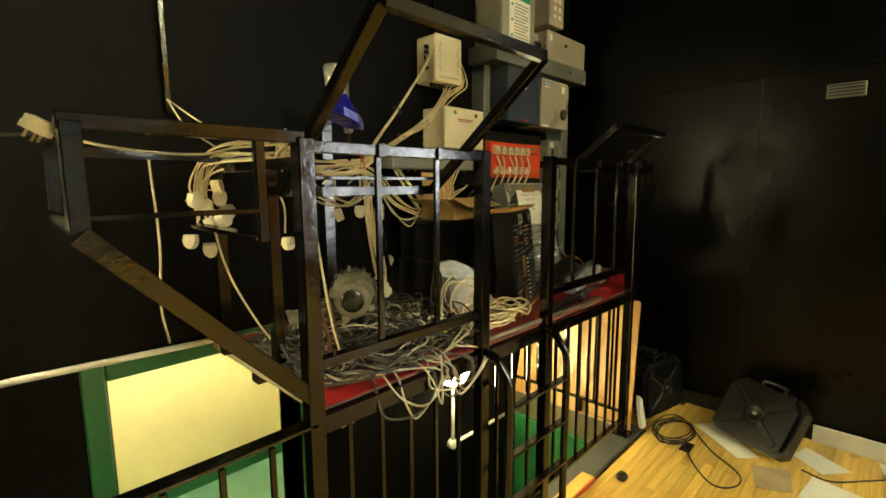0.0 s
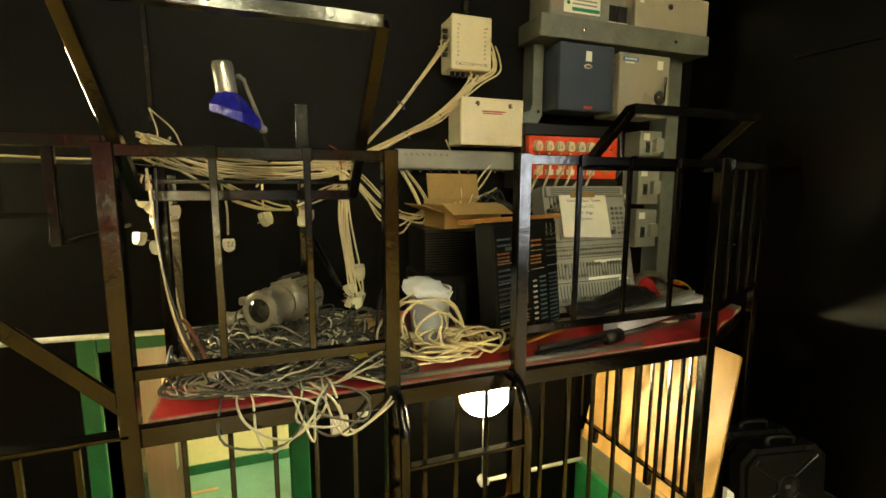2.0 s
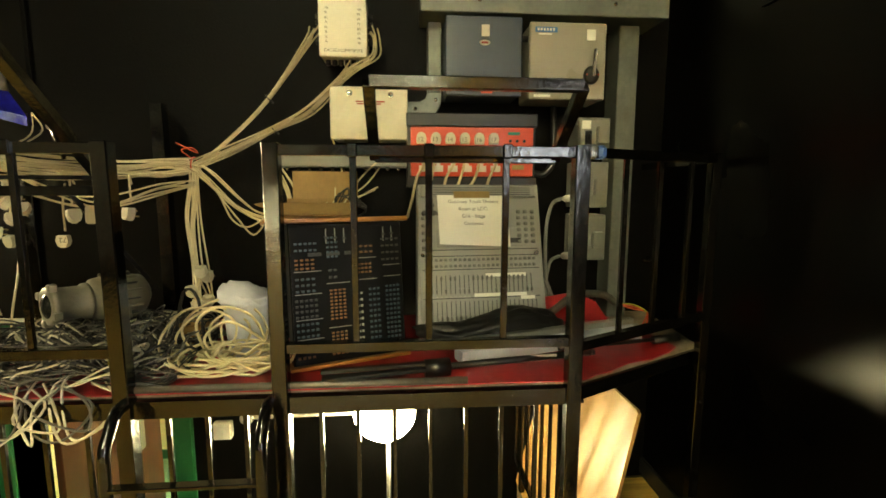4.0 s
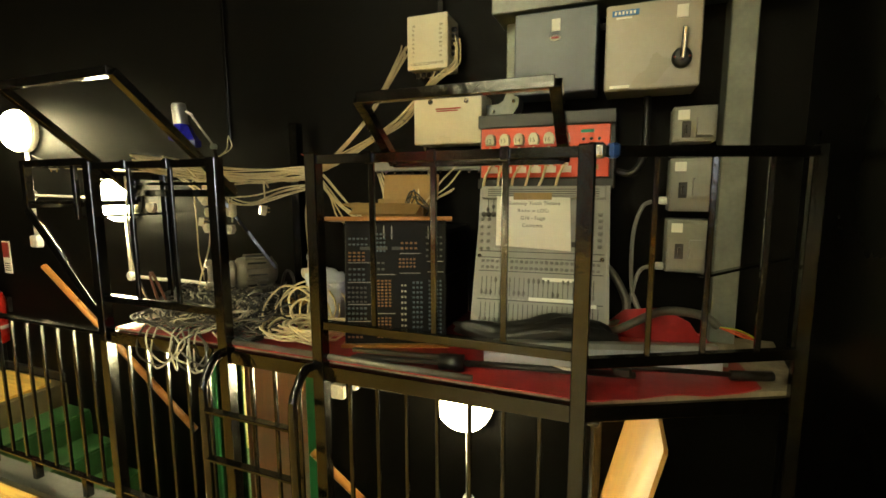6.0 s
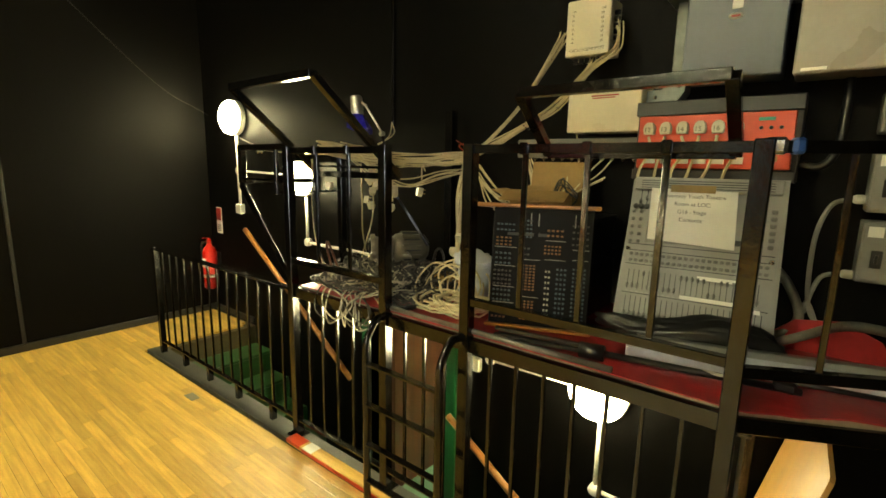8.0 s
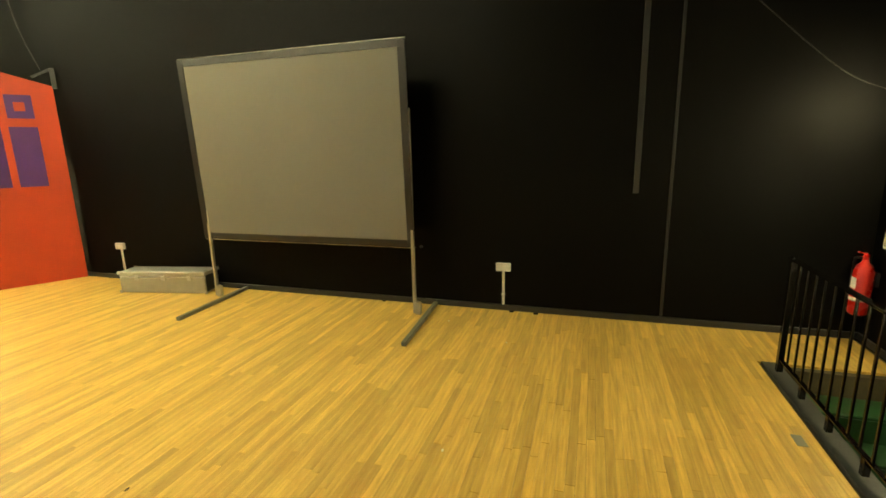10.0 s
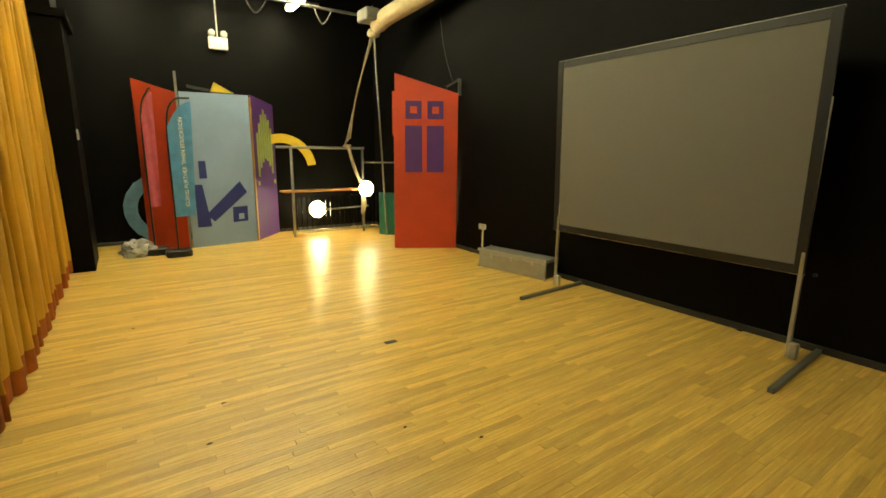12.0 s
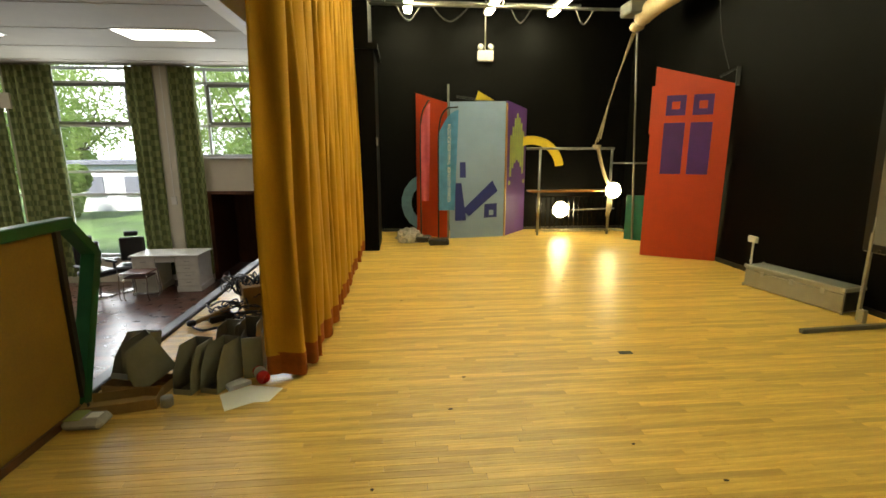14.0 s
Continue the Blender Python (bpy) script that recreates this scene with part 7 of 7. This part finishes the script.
part("head", MB().lathe([(0.02, -0.03), (0.032, -0.01), (0.032, 0.02), (0.02, 0.045), (0.002, 0.05)], Matrix.Translation((6.39, -4.59, 0.035)) @ Matrix.Rotation(radians(-80), 4, "Y"), 14), M_dark, t)

# ---- hall furniture and windows ----
t = thing("desk", "white painted desk with drawers", "desk", at=(9.15, -10.1, LOW))
part("top", MB().box((0, 0, 0.75), (1.35, 0.72, 0.035), 0.006), M_white_plastic, t)
for x in (-0.42, 0.42):
    ped = part("pedestal", MB().box((x, 0, 0.40), (0.44, 0.64, 0.66), 0.006), M_white_plastic, t)
    part("plinth", MB().box((x, 0, 0.06), (0.48, 0.68, 0.12), 0.006), M_white_plastic, t)
    for k in range(4):
        d_ = part("drawer", MB().box((x, 0.325, 0.2 + k * 0.145), (0.40, 0.012, 0.125), 0.004), M_white_plastic, t)
        part("pull", MB().bar((x - 0.05, 0.34, 0.2 + k * 0.145), (x + 0.05, 0.34, 0.2 + k * 0.145), 0.012), M_silver, d_)
part("middle_drawer", MB().box((0, 0.32, 0.67), (0.38, 0.012, 0.1), 0.004), M_white_plastic, t)
solid("paper_sheet", MB().box((9.1, -10.0, LOW + 0.771), (0.45, 0.3, 0.003)), M_paper, "paper sheets on the desk", "paper")
for k in range(2):
    t = thing("nest_table", "small wooden topped nest table on chrome legs", "table", "nest tables", at=(9.5 - 0.05 * k, -9.45 + 0.06 * k, LOW))
    h, w_ = 0.52 - 0.07 * k, 0.5 - 0.08 * k
    part("top", MB().box((0, 0, h), (w_, w_ * 0.9, 0.022), 0.004), M_wood_dark, t)
    for sx in (-1, 1):
        part("leg_frame", MB().tube(smooth_path([(sx * w_ / 2, -w_ * 0.42, h - 0.02), (sx * w_ * 0.52, -w_ * 0.45, 0.02), (sx * w_ * 0.52, w_ * 0.45, 0.02), (sx * w_ / 2, w_ * 0.42, h - 0.02)], 5), 0.011, 8), M_chrome, t)
    part("cross_bar", MB().tube([(-w_ / 2, -w_ * 0.4, 0.03), (w_ / 2, -w_ * 0.4, 0.03)], 0.011, 8), M_chrome, t)
M_leather = mat("black_leatherette", (0.012, 0.012, 0.012), 0.35, var=0.2, bump=0.05)
for cx, cy, rz in ((9.95, -10.05, 15), (10.35, -9.6, 60)):
    t = thing("salon_chair", "black upholstered salon chair on a chrome base", "chair", "salon chairs", at=(cx, cy, LOW))
    t.rotation_euler = (0, 0, radians(rz))
    part("base", MB().lathe([(0.27, 0.0), (0.27, 0.01), (0.1, 0.035), (0.03, 0.05)], None, 24), M_chrome, t)
    part("column", MB().tube([(0, 0, 0.04), (0, 0, 0.42)], 0.03, 12), M_chrome, t)
    part("seat", MB().box((0, 0, 0.48), (0.5, 0.48, 0.12), 0.03), M_leather, t)
    part("backrest", MB().box((0, -0.24, 0.82), (0.46, 0.08, 0.5), 0.03), M_leather, t)
    part("headrest", MB().box((0, -0.25, 1.14), (0.26, 0.07, 0.11), 0.025), M_leather, t)
    for sx in (-0.28, 0.28):
        part("armrest", MB().box((sx, 0.0, 0.66), (0.06, 0.36, 0.05), 0.015).bar((sx, 0.1, 0.5), (sx, 0.1, 0.66), 0.025), M_leather, t)


def window(name, x0, x1, z0, z1, mull, trans):
    t = thing(name, "tall white framed window", "window", kind="structure")
    y0 = HY - 0.12
    part("frame", MB().bar((x0, y0, z0), (x0, y0, z1), 0.06).bar((x1, y0, z0), (x1, y0, z1), 0.06).bar((x0, y0, z0 + 0.03), (x1, y0, z0 + 0.03), 0.06).bar((x0, y0, z1 - 0.03), (x1, y0, z1 - 0.03), 0.06), M_frame_alu, t)
    for x in mull:
        part("mullion", MB().bar((x, y0, z0), (x, y0, z1), 0.05), M_frame_alu, t)
    for z in trans:
        part("transom", MB().bar((x0, y0, z), (x1, y0, z), 0.05), M_frame_alu, t)
    part("sill", B(x0 - 0.03, x1 + 0.03, HY - 0.1, HY + 0.06, z0 - 0.04, z0, 0.005), M_frame_alu, t)
    xs, zs = [x0, *sorted(mull), x1], [z0, *sorted(trans), z1]
    g_ = bpy.data.materials.get("window_glass")
    if not g_:
        g_ = bpy.data.materials.new("window_glass")
        g_.use_nodes = True
        n_ = g_.node_tree.nodes
        tr, gl, mx = n_.new("ShaderNodeBsdfTransparent"), n_.new("ShaderNodeBsdfGlossy"), n_.new("ShaderNodeMixShader")
        gl.inputs["Roughness"].default_value = 0.02
        mx.inputs[0].default_value = 0.06
        g_.node_tree.links.new(tr.outputs[0], mx.inputs[1])
        g_.node_tree.links.new(gl.outputs[0], mx.inputs[2])
        g_.node_tree.links.new(mx.outputs[0], n_["Material Output"].inputs[0])
    for i in range(len(xs) - 1):
        for j in range(len(zs) - 1):
            p = part("pane", B(xs[i] + 0.02, xs[i + 1] - 0.02, y0 - 0.003, y0 + 0.003, zs[j] + 0.02, zs[j + 1] - 0.02), g_, t)
            p.visible_shadow = False


window("window_1", 9.75, 11.45, -0.6, HTOP, (9.95,), (3.05, 2.19, 1.24, 0.76))
window("window_2", 5.6, 8.72, 1.54, HTOP, (8.42, 7.1), (3.05, 2.19))
window("window_3", 12.3, 15.9, -0.6, HTOP, (14.0,), (3.05, 2.19, 1.24, 0.76))
t = part("casement", MB().bar((9.99, HY - 0.1, 2.24), (9.99, HY - 0.1, 3.0), 0.06).bar((11.4, HY - 0.1, 2.24), (11.4, HY - 0.1, 3.0), 0.06).bar((9.99, HY - 0.1, 2.24), (11.4, HY - 0.1, 2.24), 0.06).bar((9.99, HY - 0.1, 3.0), (11.4, HY - 0.1, 3.0), 0.06), M_grey_metal, bpy.data.objects["window_1"])
t = part("casement", MB().bar((7.14, HY - 0.1, 2.24), (7.14, HY - 0.1, 3.0), 0.06).bar((8.37, HY - 0.1, 2.24), (8.37, HY - 0.1, 3.0), 0.06).bar((7.14, HY - 0.1, 2.24), (8.37, HY - 0.1, 2.24), 0.06).bar((7.14, HY - 0.1, 3.0), (8.37, HY - 0.1, 3.0), 0.06), M_grey_metal, bpy.data.objects["window_2"])
t = thing("door_frame", "dark wooden frame round the open hall doorway", "door frame", kind="structure")
part("jamb", B(8.48, 8.56, HY - 0.2, HY + 0.02, LOW, 0.82, 0.004), M_wood_dark, t)
part("head", B(7.3, 8.48, HY - 0.2, HY + 0.02, 0.75, 0.82, 0.004), M_wood_dark, t)
# checked green curtains
mcheck = M_green_curtain.node_tree
chk = mcheck.nodes.new("ShaderNodeTexChecker")
tcc = mcheck.nodes.new("ShaderNodeTexCoord")
mcheck.links.new(tcc.outputs["Object"], chk.inputs["Vector"])
chk.inputs["Scale"].default_value = 9.0
chk.inputs["Color1"].default_value, chk.inputs["Color2"].default_value = (0.23, 0.26, 0.10, 1), (0.13, 0.16, 0.06, 1)
mcheck.links.new(chk.outputs[0], mcheck.nodes["Principled BSDF"].inputs["Base Color"])
for x0, x1 in ((11.25, 12.15), (12.25, 12.75), (9.35, 9.85), (8.52, 9.05)):
    n_ = 40
    grid = [[(x0 + (x1 - x0) * i / n_, HY + 0.12 + 0.05 * math.sin(i / n_ * (x1 - x0) * 42) + 0.01 * math.sin(i * 1.7 + j), -0.98 + (HTOP - 0.02 + 0.98) * j / 10) for i in range(n_ + 1)] for j in range(11)]
    solid("window_curtain", cloth([[(x, y, z) for x, y, z in row] for row in grid], 0, 10), M_green_curtain, "green checked curtain hanging beside the hall window", "curtain", group="checked curtains")
t = thing("hall_column", "cream painted column between the windows", "column", kind="structure")
part("shaft", B(9.08, 9.33, HY, HY + 0.1, LOW, HTOP), M_hall_wall, t)
part("thermostat", B(9.15, 9.26, HY + 0.1, HY + 0.13, 0.55, 0.72, 0.004), M_white_plastic, t)
part("cable", B(9.19, 9.21, HY + 0.1, HY + 0.108, 0.72, HTOP), M_white_plastic, t)
solid("wall_speaker", B(12.05, 12.25, HY + 0.02, HY + 0.2, 2.5, 2.8, 0.01), M_hall_wall, "small cream loudspeaker on the hall wall", "loudspeaker")
solid("white_floor_line", B(6.6, 9.5, -5.6, -5.55, LOW + 0.001, LOW + 0.003), M_paper, "white line painted on the hall floor", "floor line")
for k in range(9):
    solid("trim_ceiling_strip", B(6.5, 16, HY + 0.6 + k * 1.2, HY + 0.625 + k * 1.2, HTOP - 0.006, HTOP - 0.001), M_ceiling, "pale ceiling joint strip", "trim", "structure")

# ---- outside ----
M_lawn = mat("lawn", (0.12, 0.22, 0.04), 0.9, var=0.25, scale=0.6)
M_leaf = mat("tree_leaves", (0.2, 0.27, 0.07), 0.5, var=0.2, scale=1.0, random_v=0.4, col2=(0.12, 0.2, 0.05))
lf, ll = M_leaf.node_tree.nodes, M_leaf.node_tree.links
lt, lm = lf.new("ShaderNodeBsdfTranslucent"), lf.new("ShaderNodeMixShader")
lt.inputs[0].default_value = (0.3, 0.42, 0.1, 1)
ll.new(lf["Principled BSDF"].outputs[0], lm.inputs[1])
ll.new(lt.outputs[0], lm.inputs[2])
ll.new(lm.outputs[0], lf["Material Output"].inputs[0])
M_bark = mat("tree_bark", (0.10, 0.07, 0.045), 0.9, var=0.3)
M_render = mat("white_render", (0.70, 0.70, 0.68), 0.8, var=0.05)
M_slate = mat("slate_roof", (0.20, 0.21, 0.24), 0.6, var=0.15)
solid("ground", B(-400, 400, -800, HY - 2.0, LOW - 0.3, LOW - 0.1), M_lawn, "green lawn outside the hall", "ground", "structure")
# added sheet behind the trees; its emission stands in for the bright sky
M_sky_glow = mat("glowing_sky_sheet", (0.8, 0.82, 0.85), 1.0, emit=(0.92, 0.96, 1.0, 1.9))
solid("backdrop", B(-150, 200, -91, -90, LOW - 0.3, 60), M_sky_glow, "pale glowing backdrop standing in for the bright sky", "backdrop", "structure")
rng = random.Random(77)


def leaf_tree(x, y, h, w_, n_):
    t = thing("tree", "leafy broad tree beyond the lawn", "tree", "garden trees", at=(x, y, LOW - 0.1))
    part("trunk", MB().tube([(0, 0, 0), (0.1, 0, h * 0.3), (0.0, 0.1, h * 0.6)], [0.22, 0.16, 0.08], 8), M_bark, t)
    for k in range(5):
        a = k * 1.3
        part("limb", MB().tube([(0.05, 0, h * 0.3), (0.5 * w_ * math.cos(a) * 0.5, 0.5 * w_ * math.sin(a) * 0.5, h * 0.55), (w_ * 0.42 * math.cos(a), w_ * 0.42 * math.sin(a), h * 0.75)], [0.1, 0.06, 0.02], 6), M_bark, t)
    cr_ = MB()
    lumps = [(rng.uniform(-0.4, 0.4) * w_, rng.uniform(-0.35, 0.35) * w_, h * rng.uniform(0.3, 0.92), rng.uniform(0.14, 0.26) * w_) for _ in range(16)]
    for k in range(n_):
        lx, ly, lz, lr = rng.choice(lumps)
        v = Vector((rng.gauss(0, 1), rng.gauss(0, 1), rng.gauss(0, 1))).normalized() * lr * rng.uniform(0.7, 1.05)
        c_ = Vector((lx, ly, lz)) + v
        a, b_ = v.orthogonal().normalized(), Vector((rng.uniform(-1, 1), rng.uniform(-1, 1), rng.uniform(-1, 1))).normalized()
        s_ = rng.uniform(0.08, 0.17)
        cr_.add([c_ - a * s_, c_ + b_ * s_ * 0.5, c_ + a * s_, c_ - b_ * s_ * 0.5], [(0, 1, 2, 3)])
    tagged(part("crown", cr_, M_leaf, t), kind="stuff")


for x, y, h, w_ in ((14, -34, 9, 8), (20, -38, 10, 9), (27, -36, 9, 8), (33, -42, 11, 9), (9, -36, 8, 8), (4, -40, 10, 9), (40, -38, 10, 9), (17, -44, 12, 10), (24, -27, 5, 5), (-2, -35, 9, 8), (11.5, -25, 3.2, 3.4), (19.5, -22, 2.2, 2.5)):
    leaf_tree(x, y, h, w_, 9000)
t = thing("garden_building", "low white rendered outbuilding with a pale roof", "building", at=(17.5, -27.0, LOW - 0.1))
part("wall", MB().box((0, 0, 1.15), (7, 4, 2.3), 0.02), M_render, t)
part("roof", MB().box((0, 0, 2.42), (7.5, 4.6, 0.24), 0.04), M_slate, t)
for x in (-2.2, 0.2, 2.2):
    wdw = part("window", MB().box((x, 2.01, 1.3), (1.0, 0.06, 0.9), 0.01), M_slate, t)
    part("sill", MB().box((x, 2.06, 0.82), (1.1, 0.12, 0.06), 0.01), M_render, wdw)

# ---- floor strips ----
rng = random.Random(11)
STRIP = 0.05
plank_mesh = {}


def plank(length):
    key = round(length, 2)
    if key not in plank_mesh:
        plank_mesh[key] = MB().box((0, 0, 0), (key - 0.0015, STRIP - 0.001, 0.02), 0.0008).mesh("plank", M_floor)
    return plank_mesh[key]


def in_well(x0, x1, y):
    return y > 1.37 and x1 > 0.3 and x0 < WELL_E + 0.12


rest, near = MB(), 0
y = SY + 0.03
while y < NY - 0.02:
    x = WX + 0.02 - rng.uniform(0, 0.9)
    right = 6.49 if y < -0.8 else EX - 0.02
    while x < right:
        ln = rng.choice((0.45, 0.6, 0.75, 0.9, 1.05, 1.3))
        a, b2 = max(x, WX + 0.02), min(x + ln, right)
        x += ln
        spans = [(a, b2)]
        if y > 1.36:
            spans = [(a, min(b2, 0.30)), (max(a, WELL_E + 0.12), b2)]
        for s0, s1 in spans:
            if s1 - s0 < 0.06:
                continue
            full = abs((s1 - s0) - ln) < 1e-6
            if full and -3.9 < y < -0.9 and 0.6 < s0 and s1 < 5.2 and near < 295:
                ob = new("plank", plank(ln))
                ob.location, ob.parent = ((s0 + s1) / 2, y, -0.01), floor
                near += 1
            else:
                rest.box(((s0 + s1) / 2, y, -0.01), (s1 - s0 - 0.0015, STRIP - 0.001, 0.02), 0.0008)
    y += STRIP
tagged(part("planks", rest, M_floor, floor), kind="stuff")
blocks = MB()
y = HY + 0.05
while y < -2.0:
    x = 6.5
    while x < 13.5:
        blocks.box((x + 0.15, y, LOW - 0.01), (0.298, 0.0735, 0.02), 0.0)
        x += 0.3
    y += 0.075
tagged(solid("floor_blocks", blocks, M_parquet, "dark polished wood block floor", "floor"), kind="stuff")
solid("floor_hall_rest", B(6.5, HE, -2.0, 6.0, LOW - 0.02, LOW - 0.002), M_parquet, "dark polished hall floor", "floor", "structure")
